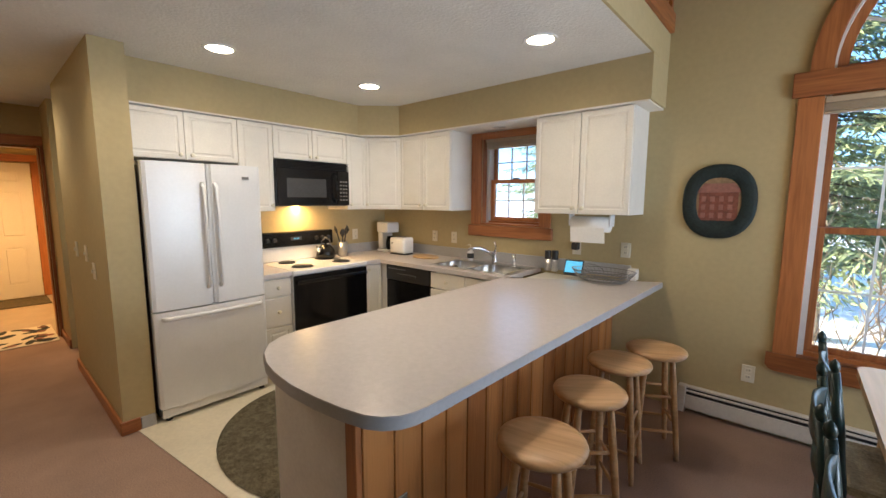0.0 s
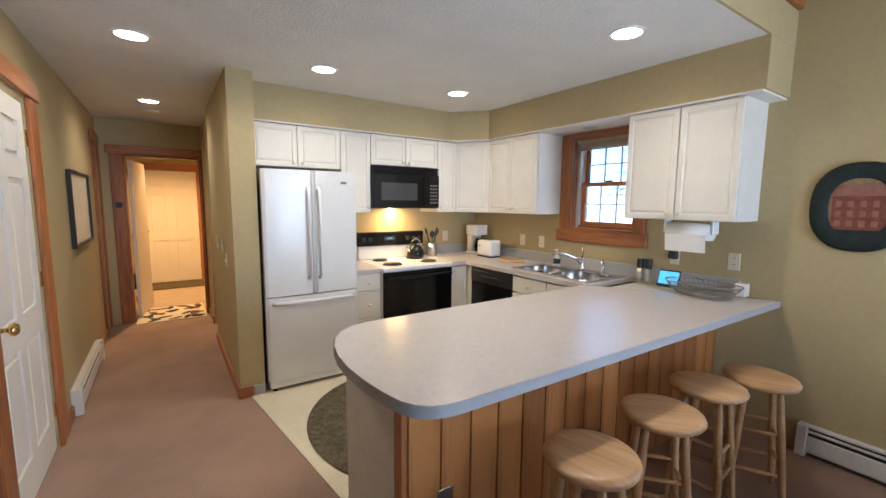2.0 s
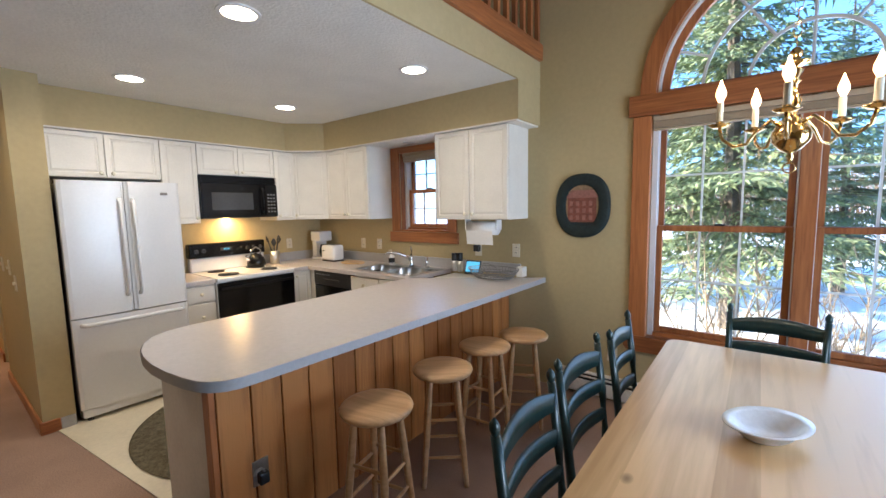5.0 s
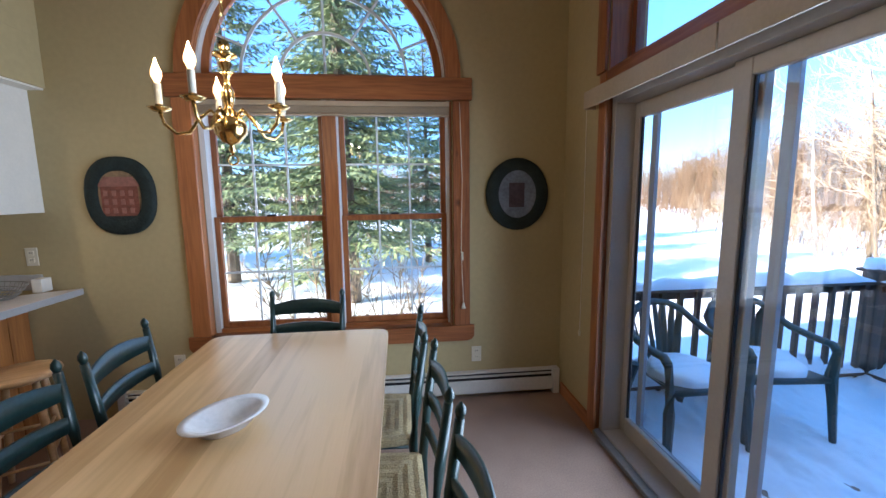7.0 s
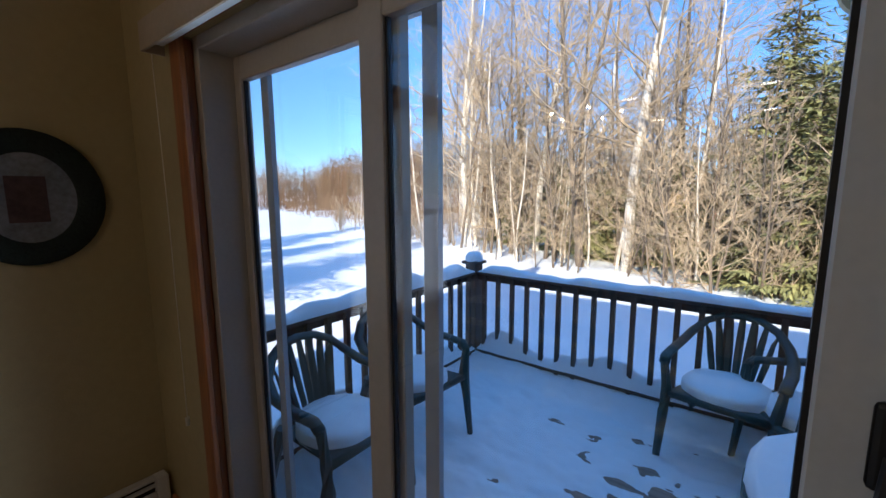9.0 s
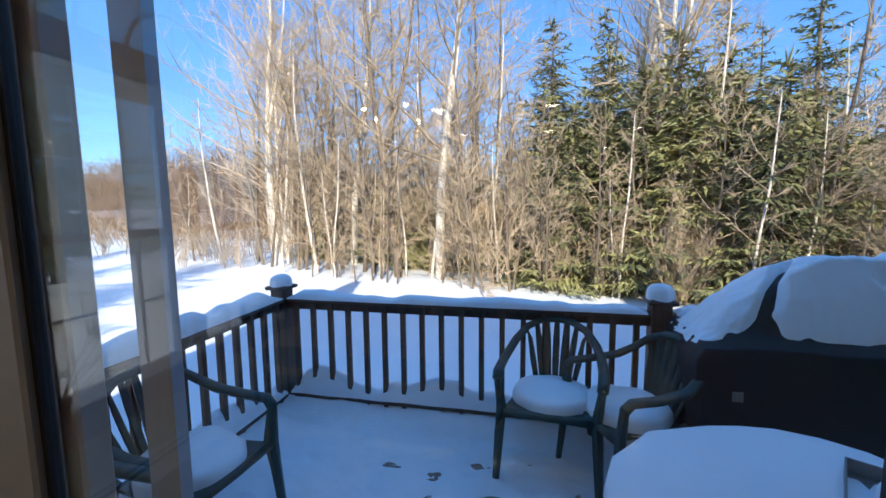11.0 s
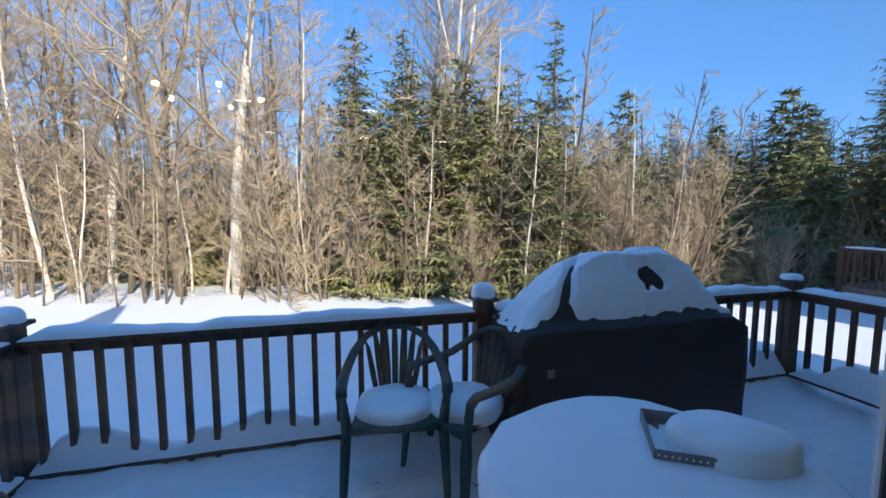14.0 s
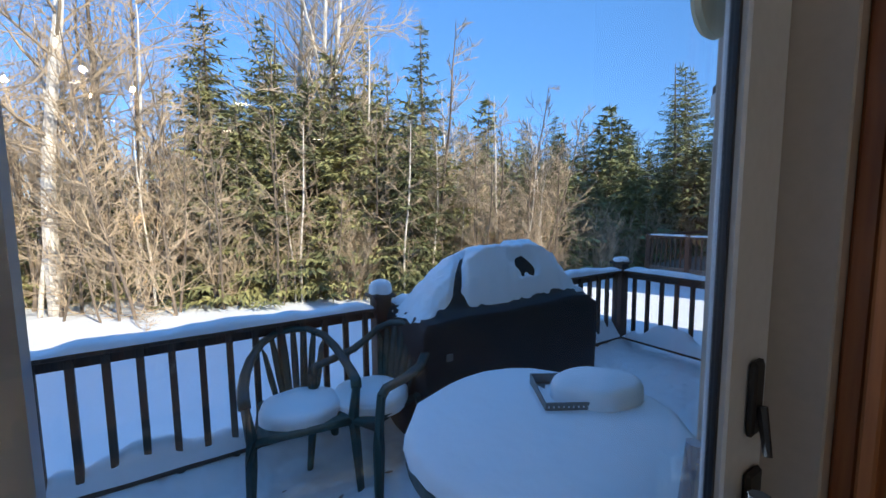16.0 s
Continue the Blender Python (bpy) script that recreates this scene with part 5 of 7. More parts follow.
def make_chair():
    """Ladder-back: front towards +x, back at x = 0."""
    t = thing("dining_chair", "dark green ladder-back dining chair with woven rush seat", "chair", group="chairs round the table")
    hw = 0.21
    for s in (-1, 1):
        part("back_post", tube(tube(nb(), [(0.05, s * hw * 0.92, 0), (0.055, s * hw * 0.94, 0.42), (0.03, s * hw * 0.98, 0.66), (0.0, s * hw, 0.88)], [0.015, 0.0195, 0.018, 0.015], 10), [(0.0, s * hw, 0.88), (-0.002, s * hw, 0.90), (-0.004, s * hw, 0.915), (-0.004, s * hw, 0.93)], [0.011, 0.017, 0.014, 0.003], 10), "green", t, "", True)
        part("front_leg", tube(nb(), [(0.42, s * 0.225, 0), (0.42, s * 0.225, 0.30), (0.42, s * 0.225, 0.45)], [0.014, 0.02, 0.018], 10), "green", t, "", True)
        for z in (0.14, 0.27):
            part("side_rung", tube(nb(), [(0.055, s * 0.196, z), (0.24, s * 0.21, z), (0.42, s * 0.225, z)], [0.008, 0.011, 0.008], 8), "green", t, "", True)
    for z in (0.17, 0.32):
        part("front_rung", tube(nb(), [(0.42, -0.225, z), (0.42, 0, z), (0.42, 0.225, z)], [0.008, 0.012, 0.008], 8), "green", t, "", True)
    part("back_rung", tube(nb(), [(0.052, -0.195, 0.22), (0.052, 0.195, 0.22)], 0.009, 8), "green", t, "", True)
    for z, h in ((0.555, 0.06), (0.685, 0.065), (0.81, 0.075)):
        sl_ = nb()
        n, lo, hi = 10, [], []
        for k in range(n + 1):
            u = -1 + 2 * k / n
            xx = 0.03 - 0.03 * (1 - u * u) - (z - 0.66) * 0.12
            yy = u * (hw - 0.006)
            up = h * (0.42 + 0.35 * (1 - u * u)) if z > 0.8 else h * (0.45 + 0.18 * (1 - u * u))
            lo.append([sl_.verts.new((xx + d, yy, z - h * 0.45)) for d in (-0.006, 0.006)])
            hi.append([sl_.verts.new((xx + d, yy, z + up)) for d in (-0.006, 0.006)])
        for k in range(n):
            sl_.faces.new((lo[k][0], lo[k + 1][0], hi[k + 1][0], hi[k][0])), sl_.faces.new((hi[k][1], hi[k + 1][1], lo[k + 1][1], lo[k][1]))
            sl_.faces.new((hi[k][0], hi[k + 1][0], hi[k + 1][1], hi[k][1])), sl_.faces.new((lo[k][1], lo[k + 1][1], lo[k + 1][0], lo[k][0]))
        part("back_slat", sl_, "green", t, "", True)
    # rush seat: four woven wedges that meet along the diagonals
    cs = [(0.06, -0.20), (0.43, -0.235), (0.43, 0.235), (0.06, 0.20)]
    cx, cy = 0.245, 0.0
    for k in range(4):
        a, c = cs[k], cs[(k + 1) % 4]
        w = nb()
        n = 9
        rows = []
        for i in range(n + 1):
            u = i / n
            p0 = (a[0] + (cx - a[0]) * u * 0.97, a[1] + (cy - a[1]) * u * 0.97)
            p1 = (c[0] + (cx - c[0]) * u * 0.97, c[1] + (cy - c[1]) * u * 0.97)
            z = 0.447 - 0.012 * u + (0.004 if i % 2 else 0)
            rows.append([w.verts.new((*p0, z)), w.verts.new((*p1, z))])
        for r0, r1 in zip(rows, rows[1:]):
            w.faces.new((r0[0], r0[1], r1[1], r1[0]))
        lo = [w.verts.new((*a, 0.415)), w.verts.new((*c, 0.415))]
        w.faces.new((lo[0], lo[1], rows[0][1], rows[0][0]))
        q = w.verts.new((cx, cy, 0.41))
        w.faces.new((lo[1], lo[0], q))
        part("rush_wedge", w, "rush", t)
    return t


c0 = make_chair()
c0.matrix_basis = pose(0.375, 2.46, 0, 0, 0, 2)
for x, y, a in ((0.36, 2.985, -2), (0.395, 3.475, 3), (1.70, 3.51, 179), (1.735, 3.01, 181), (1.77, 2.50, 183), (1.035, 4.165, 268)):
    copy_thing(c0, pose(x, y, 0, 0, 0, a))

# chandelier
CX, CY, CZ = 1.01, 3.25, 1.74
ch = thing("chandelier", "polished brass chandelier with five lit candle bulbs", "chandelier", pose(CX, CY, 0))
part("stem", lathe(nb(), [(0, CZ - 0.09), (0.006, CZ - 0.085), (0.012, CZ - 0.07), (0.008, CZ - 0.055), (0.03, CZ - 0.045), (0.055, CZ - 0.015), (0.058, CZ + 0.01), (0.05, CZ + 0.03), (0.024, CZ + 0.045), (0.03, CZ + 0.06), (0.014, CZ + 0.075), (0.02, CZ + 0.10), (0.024, CZ + 0.125), (0.012, CZ + 0.15), (0.01, CZ + 0.18), (0.02, CZ + 0.19), (0.012, CZ + 0.20), (0.024, CZ + 0.225), (0.012, CZ + 0.24), (0.04, CZ + 0.25), (0.042, CZ + 0.256), (0.01, CZ + 0.262), (0.018, CZ + 0.275), (0.02, CZ + 0.29), (0.01, CZ + 0.305), (0, CZ + 0.306)], 24), "brass", ch, "", True)
chain = nb()
for k in range(30):
    z = CZ + 0.32 + 0.045 * k
    pts = [(0.012 * math.cos(a) if k % 2 else 0, 0 if k % 2 else 0.012 * math.cos(a), z + 0.028 * math.sin(a)) for a in [math.pi * q / 4 for q in range(9)]]
    tube(chain, pts, 0.0016, 4, caps=False)
part("chain", chain, "brass", ch)
part("canopy", lathe(nb(), [(0, CZ + 1.70), (0.03, CZ + 1.72), (0.06, CZ + 1.74), (0.06, CZ + 2.53), (0, CZ + 2.53)], 18), "brass", ch)
part("finial_ring", tube(nb(), [(0.018 * math.cos(2 * math.pi * k / 14), 0, CZ - 0.108 + 0.018 * math.sin(2 * math.pi * k / 14)) for k in range(15)], 0.003, 6, caps=False), "brass", ch)
lamp_z = CZ + 0.17
for k in range(5):
    a = radians(-168 + 72 * k)
    c, s = math.cos(a), math.sin(a)
    arm = [(0.03, CZ + 0.04), (0.06, CZ + 0.065), (0.10, CZ + 0.03), (0.13, CZ - 0.015), (0.17, CZ - 0.02), (0.205, CZ + 0.01), (0.215, CZ + 0.05)]
    ao = part("arm", tube(nb(), [(r * c, r * s, z) for r, z in arm], 0.006, 8), "brass", ch, "", True)
    part("drip_pan", lathe(nb(), [(0, CZ + 0.05), (0.02, CZ + 0.052), (0.036, CZ + 0.062), (0.037, CZ + 0.065), (0.012, CZ + 0.06), (0.012, CZ + 0.075), (0, CZ + 0.075)], 18, 0.215 * c, 0.215 * s), "brass", ao, "", True)
    part("candle_sleeve", lathe(nb(), [(0.011, CZ + 0.075), (0.011, CZ + 0.145), (0, CZ + 0.146)], 12, 0.215 * c, 0.215 * s), "plate", ao, "ivory candle sleeve")
    part("bulb", lathe(nb(), [(0, CZ + 0.146), (0.008, CZ + 0.148), (0.017, CZ + 0.17), (0.016, CZ + 0.185), (0.007, CZ + 0.21), (0.002, CZ + 0.226), (0, CZ + 0.228)], 14, 0.215 * c, 0.215 * s), "bulb", ao, "glowing flame-shaped bulb", True)

for k in range(5):
    a = radians(-168 + 72 * k)
    bl = new("candle_bulb_light", bpy.data.lights.new("candle_bulb_light", "POINT"))
    bl.data.energy, bl.data.color, bl.data.shadow_soft_size = 0.42, (1.0, 0.74, 0.46), 0.012
    bl.location = (CX + 0.215 * math.cos(a), CY + 0.215 * math.sin(a), CZ + 0.245)

# plaques
def plaque(x, z, inner, label, w=0.225, h=0.27):
    t = thing("plaque", label, "plaque", group="oval wall plaques")
    r = nb()
    n = 40
    def ring(rx, rz, y):
        return [r.verts.new((x + rx * (abs(math.cos(a)) ** 0.85) * math.copysign(1, math.cos(a)), y, z + rz * (abs(math.sin(a)) ** 0.85) * math.copysign(1, math.sin(a)))) for a in [2 * math.pi * k / n for k in range(n)]]
    rs = [ring(w, h, NY - 0.002), ring(w, h, NY - 0.02), ring(w - 0.02, h - 0.02, NY - 0.032), ring(w * 0.64, h * 0.68, NY - 0.03), ring(w * 0.6, h * 0.64, NY - 0.022)]
    for a, c in zip(rs, rs[1:]):
        for k in range(n):
            r.faces.new((a[k], a[(k + 1) % n], c[(k + 1) % n], c[k]))
    part("border", r, "rim_green", t, "dark green braided border", True)
    d = nb()
    vs = [d.verts.new((x + w * 0.62 * math.cos(2 * math.pi * k / n), NY - 0.021, z + h * 0.66 * math.sin(2 * math.pi * k / n))) for k in range(n)]
    d.faces.new(vs[::-1])
    part("picture_ground", d, inner, t)
    hs = nb()
    box(hs, x - 0.11, x + 0.11, NY - 0.024, NY - 0.021, z - 0.13, z + 0.06)
    ho = part("painted_house", hs, "brick_paint", t)
    rr = nb()
    prism(rr, [(-0.13, 0.0), (0.13, 0.0), (0.085, 0.06), (-0.085, 0.06)], 0, 0.003)
    turned(rr, Matrix.Translation((x, NY - 0.021, z + 0.06)) @ Matrix.Rotation(radians(90), 4, "X"))
    part("painted_roof", rr, "roof_paint", ho)
    ww = nb()
    for i in range(4):
        for j in range(3):
            box(ww, x - 0.095 + 0.05 * i, x - 0.07 + 0.05 * i, NY - 0.0255, NY - 0.0235, z - 0.11 + 0.055 * j, z - 0.075 + 0.055 * j)
    tagged(part("window_pattern", ww, "roof_paint", ho), kind="stuff")
    part("painted_hedge", bx(x - 0.15, x + 0.15, NY - 0.0245, NY - 0.0205, z - 0.165, z - 0.125, bevel=0.002), "rim_green", ho)
    return t


plaque(-0.155, 1.508, "tan_paint", "oval plaque with a painted red brick house", 0.21, 0.247)
p2 = thing("mirror", "oval wall picture under glass in a dark green frame", "picture", group="oval wall plaques")
def plaque2(x, z, t, w=0.222, h=0.265):
    n = 40
    r = nb()
    ring = lambda rx, rz, y: [r.verts.new((x + rx * math.cos(2 * math.pi * k / n), y, z + rz * math.sin(2 * math.pi * k / n))) for k in range(n)]
    rs = [ring(w, h, NY - 0.002), ring(w, h, NY - 0.02), ring(w - 0.02, h - 0.02, NY - 0.032), ring(w * 0.64, h * 0.70, NY - 0.03), ring(w * 0.6, h * 0.66, NY - 0.022)]
    for a, c in zip(rs, rs[1:]):
        for k in range(n):
            r.faces.new((a[k], a[(k + 1) % n], c[(k + 1) % n], c[k]))
    part("frame", r, "rim_green", t, "dark green frame", True)
    d = nb()
    d.faces.new([d.verts.new((x + w * 0.62 * math.cos(2 * math.pi * k / n), NY - 0.022, z + h * 0.68 * math.sin(2 * math.pi * k / n))) for k in range(n)][::-1])
    part("picture", d, "grey_reflection", t)
    part("painted_house", bx(x - 0.06, x + 0.05, NY - 0.025, NY - 0.022, z - 0.09, z + 0.08), "dull_paint", t)
plaque2(2.44, 1.487, p2, 0.225, 0.252)

# heaters
def heater(label, axis, u0, u1, w, s, h=0.19):
    t = thing("baseboard_heater", label, "heater", group="baseboard heaters")
    def bb(du0, du1, d0, d1, z0, z1, **k):
        a, c = sorted((w + s * d0, w + s * d1))
        return bx(u0 + du0, u1 - du1, a, c, z0, z1, **k) if axis == "y" else bx(a, c, u0 + du0, u1 - du1, z0, z1, **k)
    part("back_plate", bb(0.002, 0.002, 0.001, 0.01, 0.01, h), "heater", t)
    part("front_cover", bb(0.05, 0.05, 0.05, 0.058, 0.035, h - 0.055, bevel=0.003), "heater", t)
    part("top_cover", bb(0.002, 0.002, 0.012, 0.045, h - 0.012, h, bevel=0.003), "heater", t)
    part("louvre", bb(0.05, 0.05, 0.03, 0.054, h - 0.035, h - 0.028), "heater", t)
    # plain dark box that paints the shade inside the heater
    part("fin_shadow", bb(0.05, 0.05, 0.012, 0.03, 0.03, h - 0.02), "slot", t, "dark box for the shade around the fins")
    for e in (0, 1):
        a, c = sorted((w + s * 0.001, w + s * 0.064))
        q = (u0, u0 + 0.05) if e == 0 else (u1 - 0.05, u1)
        part("end_cap", bx(q[0], q[1], a, c, 0.0, h + 0.004, bevel=0.004) if axis == "y" else bx(a, c, q[0], q[1], 0, h + 0.004, bevel=0.004), "heater", t)
    return t


heater("long white baseboard heater under the arched window", "y", -0.30, EX - 0.02, NY, -1)
heater("white baseboard heater along the hall wall", "y", -4.50, -3.25, HY, 1)

# hall things
pf = thing("picture_frame", "black-framed pale picture on the hall wall", "picture")
f = nb()
for q in ((-4.75, -3.82, 1.72, 1.745), (-4.75, -3.82, 1.125, 1.15), (-4.75, -4.725, 1.15, 1.72), (-3.845, -3.82, 1.15, 1.72)):
    box(f, q[0], q[1], HY + 0.002, HY + 0.032, q[2], q[3], bevel=0.003)
part("frame", f, "blackmat", pf)
part("mat_board", bx(-4.725, -3.845, HY + 0.002, HY + 0.012, 1.15, 1.72), "plate", pf)
er = thing("entry_rug", "pale rug patterned with green and red leaves", "rug")
part("woven_face", bx(-6.42, -5.62, 0.95, 1.70, 0.001, 0.012, bevel=0.004), "plate", er)
lf = nb()
rnd = random.Random(5)
for k in range(26):
    x, y, a = rnd.uniform(-6.36, -5.68), rnd.uniform(1.0, 1.65), rnd.uniform(0, 3.1)
    o = [(0.09 * math.cos(q), 0.035 * math.sin(q)) for q in [2 * math.pi * i / 8 for i in range(8)]]
    prism(lf, [(x + px * math.cos(a) - py_ * math.sin(a), y + px * math.sin(a) + py_ * math.cos(a)) for px, py_ in o], 0.012, 0.0135)
tagged(part("leaf_pattern", lf, "rim_green", er), kind="stuff")
l2 = nb()
for k in range(12):
    x, y = rnd.uniform(-6.36, -5.68), rnd.uniform(1.0, 1.65)
    prism(l2, [(x + 0.04 * math.cos(2 * math.pi * i / 8), y + 0.04 * math.sin(2 * math.pi * i / 8)) for i in range(8)], 0.0136, 0.015)
tagged(part("berry_pattern", l2, "brick_paint", er), kind="stuff")
dm = thing("door_mat", "dark patterned mat inside the front door", "mat")
part("mat", bx(-8.5, -7.85, 0.95, 1.85, 0.0, 0.01, bevel=0.003), "rug", dm)
bt = thing("boots", "pair of dark boots beside the front door", "boots")
for dx in (0, 0.13):
    part("boot", tube(nb(), [(-8.3 + dx, 0.83, 0.0), (-8.3 + dx, 0.83, 0.08), (-8.31 + dx, 0.81, 0.24)], [0.05, 0.05, 0.045], 10), "rim_green", bt)
th = thing("thermostat", "small dark round thermostat beside the doorway", "thermostat")
part("dial", turned(lathe(nb(), [(0, 0), (0.04, 0), (0.036, 0.02), (0, 0.022)], 18), Matrix.Translation((-5.757, 0.87, 1.45)) @ Matrix.Rotation(radians(90), 4, "Y")), "blackmat", th)

# ceiling lights
for x, y in ((-2.617, 1.213), (-4.49, 1.25), (-2.57, 2.312), (-2.53, 3.467), (-0.97, 3.48), (-1.06, 2.34), (-7.2, 1.4)):
    t = thing("recessed_light", "round recessed ceiling light, lit", "ceiling light", group="recessed lights")
    part("trim_ring", lathe(nb(), [(0.075, CEIL - 0.001), (0.10, CEIL - 0.001), (0.098, CEIL - 0.008), (0.078, CEIL - 0.008)], 28, x, y), "white", t)
    part("lens", lathe(nb(), [(0, CEIL - 0.003), (0.078, CEIL - 0.003)], 28, x, y), "canlens", t, "glowing lens")
    # the entry light (x < -6) is unseen, added to brighten the entry in amber
    cl_ = can_lamp(x, y, CEIL - 0.012, CAN_W * (12 if x < -6 else 1))
    if x < -6:
        cl_.data.color = (1.0, 0.52, 0.17)
t = thing("recessed_light", "small round recessed light over the sink, off", "ceiling light", group="recessed lights")
part("trim_ring", lathe(nb(), [(0, 2.147), (0.04, 2.147), (0.05, 2.145), (0.06, 2.147), (0.06, 2.151)], 20, -1.80, 4.32), "white", t)
vt = thing("ceiling_vent", "small square white smoke detector on the hall ceiling", "detector")
part("case", bx(-5.05, -4.92, 1.20, 1.33, CEIL - 0.03, CEIL - 0.001, bevel=0.01), "plate", vt)

# ---- deck ----
DZ = -0.065
rnd = random.Random(11)
dk = structure(thing("deck", "dark wet plank deck partly under trodden snow", "deck"), "dark wet plank deck partly under trodden snow", "deck")
part("rim_joist", bx(5.28, 5.32, -1.27, 4.46, -0.32, DZ - 0.004), "deckwood", dk)
part("rim_joist", bx(3.02, 5.28, 4.42, 4.46, -0.32, DZ - 0.004), "deckwood", dk)
bm0 = bx(0, 0.138, -1.27, 4.42, DZ - 0.03, DZ, bevel=0.004)
d0 = part("deck_board", bm0, "deckboard", dk)
d0.location = (3.02, 0, 0)
for k in range(1, 16):
    o = d0.copy()
    scene.collection.objects.link(o)
    o.location = (3.02 + 0.143 * k, 0, 0)
for x, y in ((5.2, 4.3), (5.2, 1.72), (5.2, -1.1), (3.1, 4.3)):
    part("footing_post", bx(x - 0.06, x + 0.06, y - 0.06, y + 0.06, -1.2, -0.1), "deckwood", dk)


def snow_sheet(name, x0, x1, y0, y1, nx, ny, fz, label, kind="stuff"):
    s = nb()
    g = [[s.verts.new((x0 + (x1 - x0) * i / nx, y0 + (y1 - y0) * j / ny, fz(x0 + (x1 - x0) * i / nx, y0 + (y1 - y0) * j / ny))) for i in range(nx + 1)] for j in range(ny + 1)]
    for a, c in zip(g, g[1:]):
        for k in range(nx):
            s.faces.new((a[k], a[k + 1], c[k + 1], c[k]))
    return tagged(part(name, s, "snow", smooth=True), label, "snow", kind=kind)


def deck_snow(x, y):
    """Trodden snow: drifts, the run of the boards, footprints and small lumps."""
    n = 0.45 * noise.noise(Vector((x * 1.3, y * 0.9, 1))) + 0.5 * noise.noise(Vector((x * 9, y * 2.4, 4))) + 0.5 * noise.noise(Vector((x * 13, y * 9, 9))) + 0.3 * noise.noise(Vector((x * 30, y * 24, 2)))
    e = min(5.28 - x, 4.40 - y)
    edge = 0.13 * max(0.0, 1 - e / 0.30) ** 1.5 if e < 0.30 else 0.0
    trod = max(0.0, 1 - abs(x - 4.3) / 0.95) * max(0.0, 1 - abs(y - 2.5) / 1.7)
    return DZ + 0.021 + 0.034 * n + edge - 0.016 * trod


snow_sheet("deck_snow", 3.02, 5.29, -1.27, 4.42, 130, 300, deck_snow, "thin trodden snow over the deck boards")

PZ = 0.80
rl = structure(thing("deck_railing", "dark wooden deck railing with square balusters", "railing"), "dark wooden deck railing with square balusters", "railing")
POSTS = [(5.26, 4.36), (5.26, 1.745), (5.26, -1.08), (3.07, 4.36)]
for x, y in POSTS:
    p = part("post", bx(x - 0.058, x + 0.058, y - 0.058, y + 0.058, DZ, PZ + 0.06, bevel=0.006), "deckwood", rl)
    cap = nb()
    box(cap, x - 0.085, x + 0.085, y - 0.085, y + 0.085, PZ + 0.06, PZ + 0.085, bevel=0.006)
    vs = [cap.verts.new((x + a * 0.07, y + c * 0.07, PZ + 0.085)) for a, c in ((-1, -1), (1, -1), (1, 1), (-1, 1))] + [cap.verts.new((x, y, PZ + 0.125))]
    for k in range(4):
        cap.faces.new((vs[k], vs[(k + 1) % 4], vs[4]))
    part("post_cap", cap, "deckwood", p)
RUNS = [((5.26, 4.36), (5.26, 1.745)), ((5.26, 1.745), (5.26, -1.08)), ((3.07, 4.36), (5.26, 4.36)), ((3.95, -1.08), (5.26, -1.08))]
for (x0, y0), (x1, y1) in RUNS:
    dx, dy = x1 - x0, y1 - y0
    ln = math.hypot(dx, dy)
    m = Matrix.Translation((x0, y0, 0)) @ Matrix.Rotation(math.atan2(dy, dx), 4, "Z")
    part("top_rail", turned(bx(0.06, ln - 0.06, -0.062, 0.062, PZ - 0.028, PZ, bevel=0.006), m), "deckwood", rl)
    part("upper_stringer", turned(bx(0.06, ln - 0.06, -0.02, 0.02, PZ - 0.085, PZ - 0.03, bevel=0.003), m), "deckwood", rl)
    part("bottom_stringer", turned(bx(0.06, ln - 0.06, -0.055, 0.035, 0.045, 0.08, bevel=0.003), m), "deckwood", rl)
    nbal = max(2, round(ln / 0.138))
    for k in range(1, nbal):
        u = ln * k / nbal
        c = m @ Vector((u, -0.036, 0))
        if k == 1:
            base = part("baluster", bx(-0.017, 0.017, -0.017, 0.017, 0.03, PZ - 0.03, bevel=0.002), "deckwood", rl)
            o = base
        else:
            o = base.copy()
            scene.collection.objects.link(o)
        o.location, o.rotation_euler = c, (0, 0, math.atan2(dy, dx))


def snow_strip(x0, y0, x1, y1, w, h, z, seed, sag=0.5):
    """A rounded ridge of snow of uneven height along a rail."""
    s = nb()
    dx, dy = x1 - x0, y1 - y0
    ln = math.hypot(dx, dy)
    ux, uy = dx / ln, dy / ln
    n = max(8, int(ln / 0.035))
    rows = []
    for i in range(n + 1):
        u = i / n
        q = noise.noise(Vector((u * ln * 2.2, seed, 0))) + 0.5 * noise.noise(Vector((u * ln * 7, seed, 5)))
        hh = max(0.004, h * (1 + sag * q)) * min(1, 8 * u * ln + 0.2, 8 * (1 - u) * ln + 0.2)
        ww = w * (1 + 0.12 * noise.noise(Vector((u * ln * 5, seed, 9))))
        row = []
        for k in range(9):
            a = math.pi * k / 8
            off, up = ww * math.cos(a), hh * math.sin(a) ** 0.7
            row.append(s.verts.new((x0 + dx * u - uy * off, y0 + dy * u + ux * off, z + up)))
        rows.append(row)
    for a, c in zip(rows, rows[1:]):
        for k in range(8):
            s.faces.new((a[k], a[k + 1], c[k + 1], c[k]))
    return s


